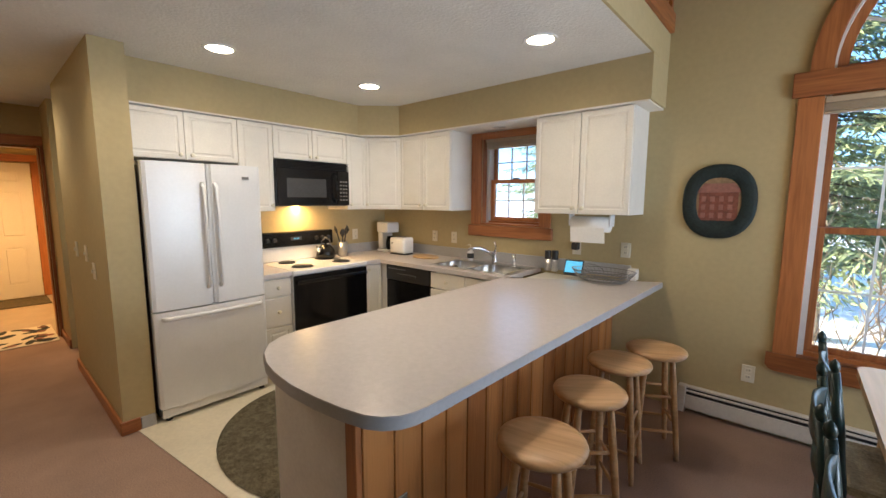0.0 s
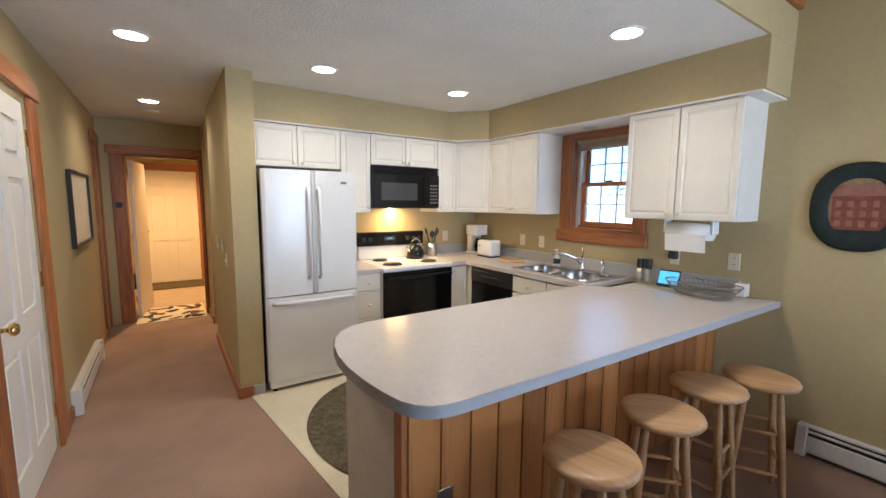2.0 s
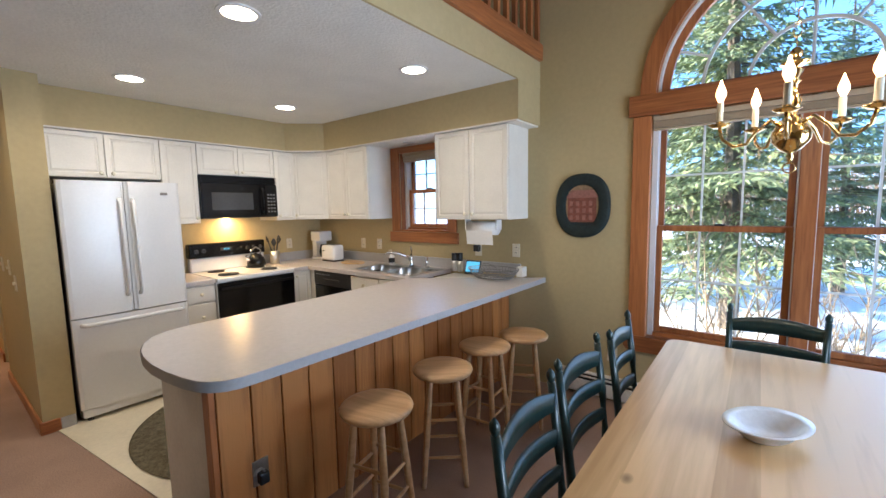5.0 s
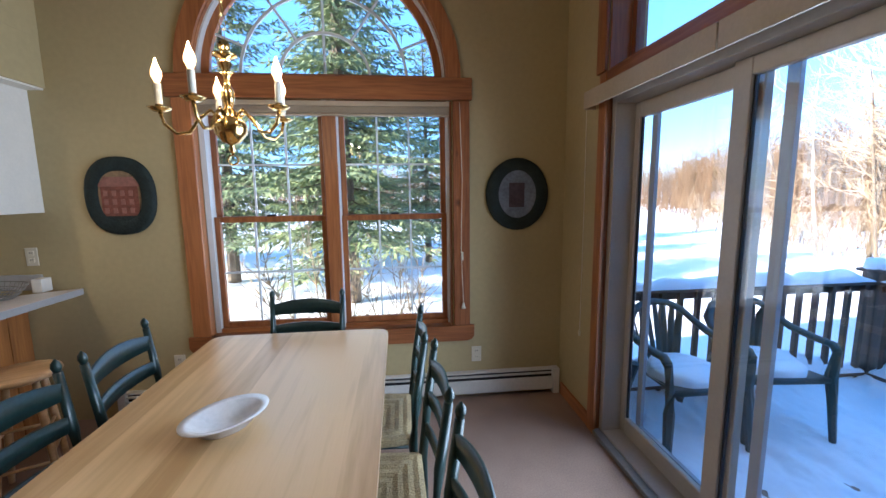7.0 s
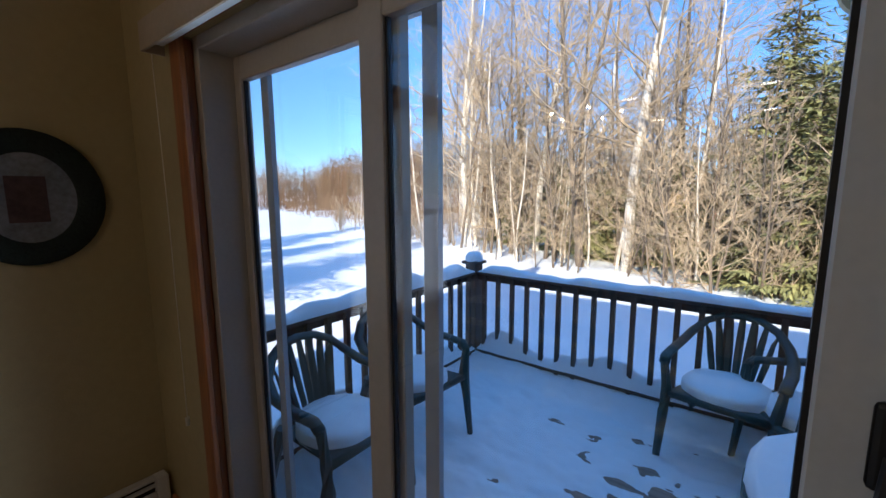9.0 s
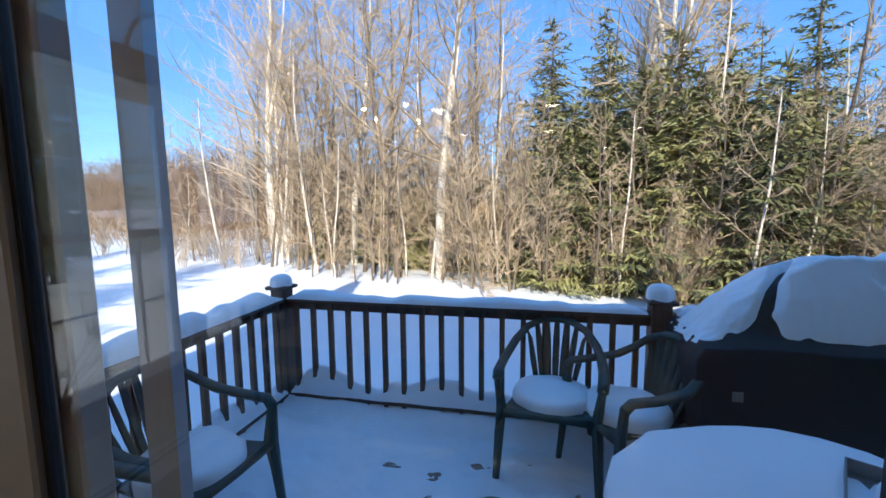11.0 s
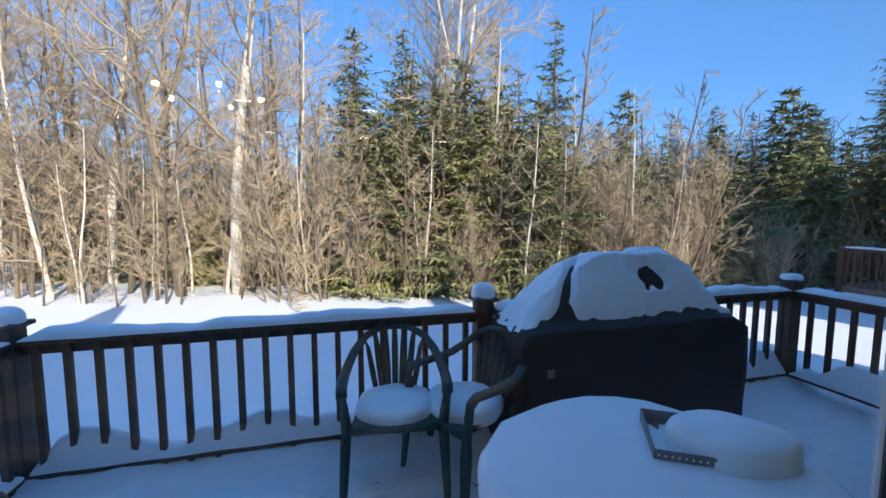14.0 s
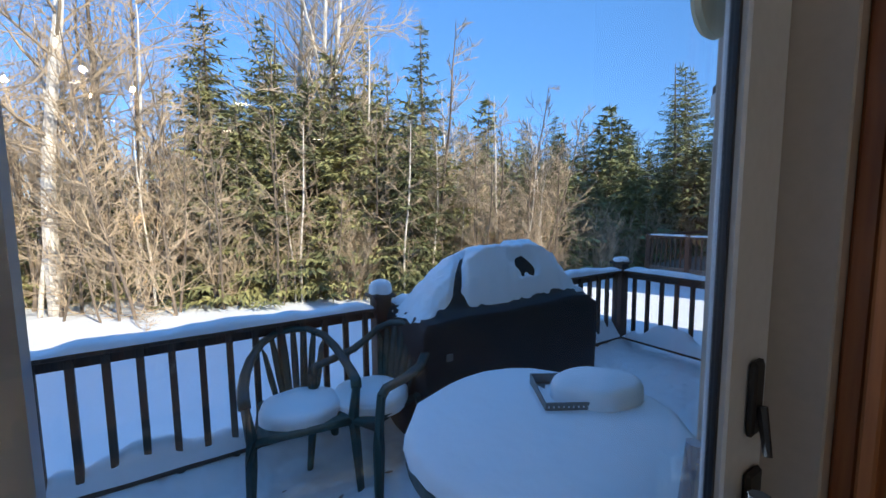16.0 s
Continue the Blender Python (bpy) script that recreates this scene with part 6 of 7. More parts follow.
for i, ((x0, y0), (x1, y1)) in enumerate(RUNS):
    ln = math.hypot(x1 - x0, y1 - y0)
    t0, t1 = 0.08 / ln, 1 - 0.08 / ln
    a = (x0 + (x1 - x0) * t0, y0 + (y1 - y0) * t0, x0 + (x1 - x0) * t1, y0 + (y1 - y0) * t1)
    hh = (0.045, 0.05, 0.09, 0.04)[i]
    tagged(part("rail_snow", snow_strip(*a, 0.066, hh, PZ - 0.002, i * 3.1, 0.8), "snow", smooth=True), "uneven ridge of snow lying along the railing", "snow", "snow on the railing")
    tagged(part("foot_snow", snow_strip(*a, 0.065, 0.12, 0.079, i * 5.3 + 1, 1.2), "snow", smooth=True), "uneven snow heaped on the bottom rail", "snow", "snow under the railing")


def mound(x, y, z, rx, ry, h, seed, label, group="", flat=0.55, turn=0.0):
    s = nb()
    n, m = 28, 9
    rows = []
    for j in range(m + 1):
        u = j / m
        row = []
        for k in range(n):
            a = 2 * math.pi * k / n
            r = (1 + 0.10 * noise.noise(Vector((math.cos(a) * 1.3, math.sin(a) * 1.3, seed))) + 0.05 * noise.noise(Vector((math.cos(a) * 4, math.sin(a) * 4, seed)))) * math.sin(u * math.pi / 2) ** 0.9
            px, py = rx * r * math.cos(a), ry * r * math.sin(a)
            hz = h * math.cos(u * math.pi / 2) ** flat * (1 + 0.14 * noise.noise(Vector((px * 7, py * 7, seed))))
            row.append(s.verts.new((px, py, hz)))
        rows.append(row)
    for a, c in zip(rows, rows[1:]):
        for k in range(n):
            s.faces.new((a[k], a[(k + 1) % n], c[(k + 1) % n], c[k]))
    bmesh.ops.remove_doubles(s, verts=s.verts, dist=0.0005)
    ob = part("snow_mound", s, "snow", smooth=True)
    ob.matrix_world = pose(x, y, z, 0, 0, turn)
    return tagged(ob, label, "snow", group)


for i, (x, y) in enumerate(POSTS):
    mound(x, y, PZ + 0.083, 0.08, 0.08, (0.085, 0.10, 0.05, 0.08)[i], i, "small cap of snow on a railing post", "snow caps on posts", 0.5)


# plastic armchairs
def make_armchair():
    t = thing("garden_chair", "green resin garden armchair with fanned slat back", "chair", group="garden chairs on the deck")
    sh = nb()
    n = 8
    rows = []
    for i in range(n + 1):
        u = i / n
        w = 0.20 + 0.045 * u
        row = []
        for k in range(n + 1):
            v = -1 + 2 * k / n
            row.append((-0.20 + 0.44 * u, v * w, 0.405 + 0.03 * u - 0.02 * (1 - v * v) * math.sin(math.pi * min(1, u + 0.1))))
        rows.append(row)
    for dz in (0, -0.018):
        vv = [[sh.verts.new((x, y, z + dz)) for x, y, z in r] for r in rows]
        for a, c in zip(vv, vv[1:]):
            for k in range(n):
                sh.faces.new((a[k], a[k + 1], c[k + 1], c[k]) if dz == 0 else (c[k], c[k + 1], a[k + 1], a[k]))
    part("seat", sh, "resin", t, "", True)
    part("seat_skirt", tube(nb(), [(0.24, -0.245, 0.415), (0.255, 0, 0.42), (0.24, 0.245, 0.415)], 0.022, 8), "resin", t, "", True)
    arch = [(0.235, -0.285, 0.60), (0.20, -0.29, 0.635), (0.05, -0.295, 0.635), (-0.12, -0.285, 0.65), (-0.22, -0.255, 0.70), (-0.28, -0.19, 0.775), (-0.31, -0.10, 0.82), (-0.318, 0, 0.832)]
    arch = arch + [(x, -y, z) for x, y, z in arch[-2::-1]]
    part("back_and_arms", tube(nb(), arch, 0.031, 8, flat=0.75), "resin", t, "", True)
    for s in (-1, 1):
        part("front_leg", tube(nb(), [(0.275, s * 0.285, 0.0), (0.25, s * 0.27, 0.30), (0.235, s * 0.262, 0.43), (0.235, s * 0.285, 0.61)], [0.024, 0.034, 0.036, 0.028], 6, flat=0.8), "resin", t)
        part("rear_leg", tube(nb(), [(-0.30, s * 0.245, 0.0), (-0.24, s * 0.225, 0.25), (-0.20, s * 0.20, 0.42)], [0.024, 0.034, 0.036], 6, flat=0.8), "resin", t)
    for k in range(7):
        v = -1 + 2 * k / 6
        yb, yt = v * 0.115, v * 0.195
        zt = 0.832 - 0.07 * v * v
        xt = -0.318 + 0.045 * v * v
        part("back_slat", tube(nb(), [(-0.205, yb, 0.41), (-0.245, yb + (yt - yb) * 0.4, 0.56), (-0.28, yb + (yt - yb) * 0.7, 0.69), (xt, yt, zt)], [0.02, 0.024, 0.024, 0.018], 5, flat=0.3), "resin", t)
    return t


g0 = make_armchair()
CHAIRS = [(3.37, 3.94, -88), (3.98, 3.99, -96), (4.93, 2.40, 172), (4.84, 2.0, 114)]
for i, (x, y, a) in enumerate(CHAIRS):
    m = pose(x, y, DZ + 0.012, 0, 0, a) @ Matrix.Scale(0.95, 4)
    if i == 0:
        g0.matrix_basis = m
    else:
        copy_thing(g0, m).scale = (0.95, 0.95, 0.95)
    mound(x + 0.02 * math.cos(radians(a)), y + 0.02 * math.sin(radians(a)), DZ + 0.40, 0.225, 0.215, 0.105, 20 + i, "rounded heap of snow on a garden chair seat", "snow on chair seats", 0.38, a)

# round table under snow
TXC, TYC, TR = 3.69, 1.76, 0.545
gt = thing("patio_table", "round green resin patio table under thick snow", "table")
part("top", lathe(nb(), [(0, 0.555), (TR - 0.02, 0.555), (TR, 0.565), (TR, 0.585), (0, 0.59)], 48, TXC, TYC), "resin", gt)
part("rim", lathe(nb(), [(TR, 0.54), (TR + 0.008, 0.545), (TR + 0.008, 0.59), (TR, 0.592)], 48, TXC, TYC), "resin", gt)
part("pedestal", lathe(nb(), [(0.09, DZ), (0.07, 0.1), (0.05, 0.35), (0.06, 0.555)], 16, TXC, TYC), "resin", gt, "", True)
for k in range(4):
    a = radians(45 + 90 * k)
    part("foot", tube(nb(), [(TXC, TYC, 0.06), (TXC + 0.36 * math.cos(a), TYC + 0.36 * math.sin(a), DZ + 0.02)], [0.035, 0.025], 8), "resin", gt)
mound(TXC, TYC, 0.586, TR * 1.005, TR * 1.005, 0.085, 61, "smooth thick snow covering the round table", "", 0.28)
ty = thing("metal_tray", "grey pierced metal tray lying in the snow", "tray", pose(3.75, 1.535, 0.675, 3, 0, 238))
fm = nb()
for q in ((-0.16, 0.16, -0.13, -0.125), (-0.16, 0.16, 0.125, 0.13)):
    box(fm, *q, -0.02, 0.035)
for q in ((-0.16, -0.155, -0.125, 0.125), (0.155, 0.16, -0.125, 0.125)):
    box(fm, *q, -0.02, 0.035)
part("rim", fm, "fridge_side", ty)
part("base", bx(-0.155, 0.155, -0.125, 0.125, -0.02, -0.01), "fridge_side", ty)
hl = nb()
for k in range(15):
    for r in range(2):
        box(hl, -0.147 + 0.0197 * k, -0.1415 + 0.0197 * k, -0.1315, -0.1295, -0.006 + 0.02 * r, 0.001 + 0.02 * r)
tagged(part("piercing", hl, "snow", ty), kind="stuff")
mound(3.70, 1.46, 0.668, 0.19, 0.14, 0.10, 71, "rounded heap of snow on the metal tray", "", 0.4, 55)

# covered grill
GX0, GX1 = 4.68, 5.17
gl = thing("grill", "large grill under a black cover with snow on top", "grill")
def grill_top(y):
    pts = ((0.13, 0.74), (0.2, 0.78), (0.46, 1.08), (0.62, 1.165), (1.16, 1.165), (1.34, 1.08), (1.66, 0.84), (1.74, 0.77))
    for (a, b_), (c, d_) in zip(pts, pts[1:]):
        if a <= y <= c:
            return b_ + (d_ - b_) * (y - a) / (c - a)
    return pts[0][1]
def grill_point(v, y):
    """v from 0 (front hem) to 1 (back hem) over the cover at y."""
    zt = grill_top(y)
    zs = min(0.80, zt)
    prof = [(GX0, DZ + 0.05), (GX0 - 0.015, 0.35), (GX0, zs - 0.02), (GX0 + 0.06, zs + 0.03 * (zt > 0.9)), (GX0 + 0.17, zt - 0.01), (GX0 + 0.27, zt), (GX1 - 0.08, zt - 0.03), (GX1, zs), (GX1, DZ + 0.05)]
    u = v * (len(prof) - 1)
    i = min(int(u), len(prof) - 2)
    f = u - i
    x, z = prof[i][0] + (prof[i + 1][0] - prof[i][0]) * f, prof[i][1] + (prof[i + 1][1] - prof[i][1]) * f
    w = 0.012 * noise.noise(Vector((x * 5, y * 4, z * 4)))
    return Vector((x + w, y, z + w))
cv = nb()
ny_, nv = 48, 40
gg = [[cv.verts.new(grill_point(k / nv, 0.13 + 1.61 * j / ny_)) for k in range(nv + 1)] for j in range(ny_ + 1)]
for a, c in zip(gg, gg[1:]):
    for k in range(nv):
        cv.faces.new((a[k], a[k + 1], c[k + 1], c[k]))
for row in (gg[0][::-1], gg[-1]):
    cv.faces.new(row)
part("cover", cv, "cover", gl, "", True)
part("brand_patch", bx(GX0 - 0.022, GX0 - 0.012, 1.54, 1.585, 0.535, 0.58), "fridge_side", gl, "small pale patch")
gs = nb()
ns, nw = 150, 100
pos = {}
for j in range(ns + 1):
    y = 0.14 + 1.59 * j / ns
    for k in range(nw + 1):
        v = 0.36 + 0.46 * k / nw
        p = grill_point(v, y)
        q = noise.noise(Vector((p.x * 3.0, y * 2.6, 7.7))) + 0.45 * noise.noise(Vector((p.x * 9, y * 8, 2.1)))
        strap = 0.75 * max(0.0, 1 - abs(y - 1.36 + 0.9 * (p.x - 4.85)) / (0.05 + 0.35 * max(0.0, 4.88 - p.x))) * (p.x < 5.0) + 0.95 * max(0.0, 1 - math.hypot((y - 0.80) / 0.17, (p.z - 1.05) / 0.115) + 0.45 * noise.noise(Vector((y * 9, p.z * 9, 6))) + 0.15 * noise.noise(Vector((y * 25, p.z * 25, 3))))
        edge = min(1.0, 6 * (k / nw), 6 * (1 - k / nw), 8 * j / ns, 8 * (1 - j / ns))
        th = 0.034 + 0.03 * q + 0.012 * noise.noise(Vector((p.x * 15, y * 14, 5))) + 0.006 * noise.noise(Vector((p.x * 40, y * 38, 5))) + 0.02 * edge - 0.11 * strap - 0.05 * (1 - edge)
        pos[j, k] = (gs.verts.new((p.x - 0.3 * max(th, -0.02) * (v < 0.5), p.y, p.z + max(th, -0.03))), th)
for j in range(ns):
    for k in range(nw):
        c4 = [pos[j, k], pos[j, k + 1], pos[j + 1, k + 1], pos[j + 1, k]]
        if max(c[1] for c in c4) > -0.004:
            gs.faces.new([c[0] for c in c4])
tagged(part("snow_blanket", gs, "snow", smooth=True), "patchy snow draped over the covered grill", "snow")

# house outside: siding, wing, gauge
wg = thing("house_wing", "grey clapboard wing with white trim and dark shingled roof", "building")
cl = nb()
for k in range(44):
    z0 = -1.0 + 0.105 * k
    xr = 4.12 if z0 < 2.3 else 4.12 - (z0 - 2.3) / 0.85
    if xr > 3.05:
        box(cl, 3.02, xr, -6.0, -1.30 + 0.004 * (k % 2), z0, z0 + 0.104)
part("wall", cl, "siding", wg)
part("corner_board", bx(4.03, 4.14, -1.295, -1.27, -1.0, 2.30), "extwhite", wg)


def sloped(y0, y1, za, zb, thick):
    s = nb()
    vs = [s.verts.new((x, y, z)) for y in (y0, y1) for x, z in ((4.44, za), (3.0, zb), (3.0, zb + thick), (4.44, za + thick))]
    for f in ((0, 1, 2, 3), (7, 6, 5, 4), (0, 4, 5, 1), (1, 5, 6, 2), (2, 6, 7, 3), (3, 7, 4, 0)):
        s.faces.new([vs[i] for i in f])
    return s


part("roof", sloped(-6.1, -1.08, 2.40, 3.62, 0.10), "roof", wg)
part("rake_board", sloped(-1.085, -1.06, 2.24, 3.46, 0.18), "extwhite", wg)
part("soffit", bx(4.12, 4.42, -6.0, -1.09, 2.27, 2.30), "extwhite", wg)
gauge = thing("thermometer", "round pale window thermometer outside the glass", "thermometer")
part("dial", turned(lathe(nb(), [(0, 0), (0.05, 0), (0.052, 0.008), (0.046, 0.016), (0, 0.018)], 28), Matrix.Translation((2.955, 2.232, 1.772)) @ Matrix.Rotation(radians(90), 4, "Y")), "gauge", gauge)

# ---- trees and woods ----
class Shape:
    """Collects tapered limbs and needle sprays into one mesh."""
    def __init__(self):
        self.v, self.f = [], []

    def limb(self, pts, radii, sides):
        base = len(self.v)
        for i, p in enumerate(pts):
            d = (pts[min(i + 1, len(pts) - 1)] - pts[max(i - 1, 0)])
            u = d.cross(Vector((0.31, 0.95, 0.07)))
            u.normalize()
            w = d.cross(u)
            w.normalize()
            for k in range(sides):
                a = 2 * math.pi * k / sides
                self.v.append(p + (u * math.cos(a) + w * math.sin(a)) * radii[i])
        for i in range(len(pts) - 1):
            for k in range(sides):
                a, b = base + i * sides + k, base + i * sides + (k + 1) % sides
                self.f.append((a, b, b + sides, a + sides))

    def spike(self, p, q, r):
        """A thin twig that runs to a point."""
        d = q - p
        u = d.cross(Vector((0.31, 0.95, 0.07))).normalized() * r
        w = d.cross(u).normalized() * r
        b = len(self.v)
        self.v += [p + u, p - u * 0.5 + w * 0.87, p - u * 0.5 - w * 0.87, q]
        self.f += [(b, b + 1, b + 3), (b + 1, b + 2, b + 3), (b + 2, b, b + 3)]

    def spray(self, p, d, n, ln, w):
        s = d.cross(n)
        s.normalize()
        b = len(self.v)
        self.v += [p - s * w, p + s * w, p + d * ln]
        self.f.append((b, b + 1, b + 2))

    def make(self, name, material, parent, kind=""):
        me = bpy.data.meshes.new(name)
        me.from_pydata([tuple(v) for v in self.v], [], self.f)
        me.materials.append(M[material])
        ob = new(name, me)
        ob.parent = parent
        return ob


def wander(r, p, d, ln, n, bend, up=0.0):
    pts = [p]
    for _ in range(n):
        d = (d + Vector((r.uniform(-bend, bend), r.uniform(-bend, bend), r.uniform(-bend, bend) + up))).normalized()
        p = p + d * (ln / n)
        pts.append(p)
    return pts


def branch_off(r, d, spread):
    q = d.cross(Vector((r.uniform(-1, 1), r.uniform(-1, 1), r.uniform(-1, 1)))).normalized()
    return (d * math.cos(spread) + q * math.sin(spread)).normalized()


def make_bare(seed, h, r0, lean, limbs, clear, label, bark, twig="twig", category="tree", spread=1.0, fine=7, sub=7, fork=0.0):
    """A leafless tree: stem, limbs, branches and pointed twigs; fork splits off a second stem at that share of the height."""
    r = random.Random(seed)
    t = thing("birch_tree" if bark == "birch" else "bare_tree", label, category, group="bare trees at the wood's edge")
    tr, cr = Shape(), Shape()
    n = 11
    stems = [(wander(r, Vector((0, 0, -0.4)), Vector((lean, r.uniform(-0.04, 0.04), 1)).normalized(), h + 0.4, n, 0.07, 0.05), [r0 * (1 - i / n) ** 0.75 + 0.007 for i in range(n + 1)], clear)]
    if fork:
        i = int(fork * n)
        p = stems[0][0][i]
        h2 = (h - p.z) * 0.95
        stems.append((wander(r, p, Vector((-0.30 if lean > 0 else 0.30, r.uniform(-0.2, 0.2), 1)).normalized(), h2, n, 0.08, 0.09), [stems[0][1][i] * 0.72 * (1 - k / n) ** 0.75 + 0.006 for k in range(n + 1)], 0.2))
    for stem, rad, cl in stems:
        tr.limb(stem, rad, 7)
        k_n = limbs if cl == clear else limbs // 2
        for k in range(k_n):
            u = cl + (0.98 - cl) * (k + r.random()) / k_n
            i = min(int(u * n), n - 1)
            p = stem[i].lerp(stem[i + 1], u * n - i)
            ln = spread * h * (0.30 * (1 - u) ** 0.8 + 0.06) * r.uniform(0.5, 1.25)
            d = branch_off(r, (stem[i + 1] - stem[i]).normalized(), r.uniform(0.7, 1.35))
            d.z = abs(d.z) * 0.8 + r.uniform(0.0, 0.3)
            rr = max(0.011, rad[i] * 0.36)
            b = wander(r, p, d.normalized(), ln, 5, 0.22, 0.07)
            cr.limb(b, [rr, rr * 0.85, rr * 0.7, max(0.009, rr * 0.5), max(0.008, rr * 0.35), 0.005], 4)
            for q in range(sub):
                j = r.randint(0, 4)
                p2 = b[j].lerp(b[j + 1], r.random())
                d2 = branch_off(r, (b[j + 1] - b[j]).normalized(), r.uniform(0.4, 1.0))
                l2 = ln * r.uniform(0.2, 0.5) * (1.15 - 0.12 * j)
                c = wander(r, p2, d2, l2, 3, 0.25, 0.08)
                cr.limb(c[:3], [max(0.009, rr * 0.45), max(0.008, rr * 0.35), 0.0075], 3)
                cr.spike(c[2], c[3], 0.0075)
                for _ in range(fine):
                    jj = r.randint(0, 2)
                    p3 = c[jj].lerp(c[jj + 1], r.random())
                    d3 = branch_off(r, (c[jj + 1] - c[jj]).normalized(), r.uniform(0.4, 0.95))
                    cr.spike(p3, p3 + (d3 + Vector((0, 0, 0.12))) * l2 * r.uniform(0.3, 0.7), 0.0068)
    tr.make("trunk", bark, t)
    cr.make("crown", twig, t)
    return t


def make_shrub(seed, h, stems, label):
    r = random.Random(seed)
    t = thing("bare_shrub", label, "shrub", group="bare shrubs in the snow")
    cr = Shape()
    for k in range(stems):
        a = r.uniform(0, 6.28)
        st = wander(r, Vector((0.12 * math.cos(a), 0.12 * math.sin(a), -0.2)), Vector((0.5 * math.cos(a) * r.random(), 0.5 * math.sin(a) * r.random(), 1)).normalized(), h * r.uniform(0.6, 1.1), 5, 0.12)
        cr.limb(st, [0.016, 0.014, 0.011, 0.008, 0.006, 0.003], 4)
        for q in range(12):
            j = r.randint(1, 4)
            p = st[j].lerp(st[j + 1], r.random())
            b = wander(r, p, branch_off(r, (st[j] - st[j - 1]).normalized(), r.uniform(0.35, 0.8)), h * r.uniform(0.15, 0.42), 3, 0.15, 0.08)
            cr.limb(b[:3], [0.008, 0.006, 0.0045], 3)
            cr.spike(b[2], b[3], 0.0045)
            for _ in range(5):
                p3 = b[r.randint(0, 2)]
                cr.spike(p3, p3 + branch_off(r, (b[2] - b[1]).normalized(), r.uniform(0.4, 0.8)) * h * r.uniform(0.06, 0.15), 0.005)
    cr.make("stems", "twig", t)
    return t


def make_spruce(seed, h, wide, label, mtl="needle", bare=0.06, gaps=0.0, step=0.14, grain=1.0):
    """A conifer: whorls of boughs, each a drooping fan of side twigs set with needle sprays."""
    r = random.Random(seed)
    t = thing("spruce_tree", label, "tree", group="spruce trees")
    tr, cr, wd = Shape(), Shape(), Shape()
    stem = wander(r, Vector((0, 0, -0.4)), Vector((0, 0, 1)), h + 0.4, 8, 0.015)
    tr.limb(stem, [0.016 * h * (1 - i / 8.2) + 0.01 for i in range(9)], 7)
    z = bare * h
    while z < h * 0.985:
        u = z / h
        L = wide * (1 - u) ** 0.8 * r.uniform(0.8, 1.12) + 0.12
        nb_ = 7 if u < 0.8 else 5
        off = r.uniform(0, 6.28)
        for k in range(nb_):
            if r.random() < gaps:
                continue
            a = off + 2 * math.pi * k / nb_ + r.uniform(-0.35, 0.35)
            ln = L * r.uniform(0.5, 1.2)
            d = Vector((math.cos(a), math.sin(a), 0.55 * u - 0.22 + r.uniform(-0.12, 0.12))).normalized()
            p = Vector((0, 0, z + r.uniform(-0.5, 0.5) * step))
            pts = []
            for i in range(5):
                pts.append(p)
                d = (d + Vector((0, 0, -0.09 + 0.07 * i))).normalized()
                p = p + d * (ln / 4)
            wd.limb([pts[0], pts[2]], [0.018, 0.011], 3)
            wd.spike(pts[2], pts[4], 0.011)
            m = max(4, int(ln * 9 / grain))
            for i in range(m):
                v = 0.08 + 0.92 * (i + r.random()) / m
                j = min(int(v * 4), 3)
                q = pts[j].lerp(pts[j + 1], v * 4 - j)
                along = (pts[j + 1] - pts[j]).normalized()
                side = along.cross(Vector((0, 0, 1))).normalized()
                reach = (0.10 + 0.42 * ln * (1 - v) ** 0.7) * r.uniform(0.6, 1.15)
                for s in (-1, 1):
                    dd = (along * r.uniform(0.5, 1.0) + side * s * r.uniform(0.5, 0.95) + Vector((0, 0, r.uniform(-0.3, 0.1)))).normalized()
                    e = max(1, int(reach / (0.13 * grain)))
                    for g in range(e):
                        o = q + dd * reach * g / e
                        dv = (dd + Vector((r.uniform(-0.6, 0.6), r.uniform(-0.6, 0.6), r.uniform(-0.75, 0.3)))).normalized()
                        cr.spray(o, dv, Vector((r.uniform(-1, 1), r.uniform(-1, 1), 1)), (0.17 + 0.09 * r.random()) * grain, (0.024 + 0.014 * r.random()) * grain)
        z += step * r.uniform(0.75, 1.2)
    for k in range(8):
        a = r.uniform(0, 6.28)
        cr.spray(Vector((0, 0, h * 0.97)), Vector((0.25 * math.cos(a), 0.25 * math.sin(a), 1)).normalized(), Vector((math.sin(a), -math.cos(a), 0.2)), 0.25 + 0.03 * h, 0.025)
    tr.make("trunk", "bark", t)
    wd.make("boughs", "bark", t)
    cr.make("crown", mtl, t)
    return t


def placed(ob, spots, r, lo=0.85, hi=1.15):
    for i, s in enumerate(spots):
        x, y = s[0], s[1]
        k = s[2] if len(s) > 2 else r.uniform(lo, hi)
        a = s[3] if len(s) > 3 else r.uniform(0, 360)
        m = pose(x, y, ground_z(x, y), 0, 0, a)
        o = ob if i == 0 else copy_thing(ob, m)
        o.matrix_basis = m @ Matrix.Scale(k, 4)


def ground_z(x, y):
    far = max(0.0, min(1.0, (math.hypot(x - 4, y - 3) - 9) / 12))
    return -0.92 + far * (0.35 * noise.noise(Vector((x * 0.08, y * 0.08, 0))) + 0.10 * noise.noise(Vector((x * 0.4, y * 0.4, 3))))


EDGE = ((-36, 6), (-24, 8), (-16, 11.2), (-10, 12), (-5, 11.6), (0, 13.6), (4, 14.3), (8, 15), (14, 17), (24, 19.5), (34, 23), (60, 34))
def edge_x(y):
    for (a, b), (c, d) in zip(EDGE, EDGE[1:]):
        if a <= y <= c:
            return b + (d - b) * (y - a) / (c - a)
    return 20


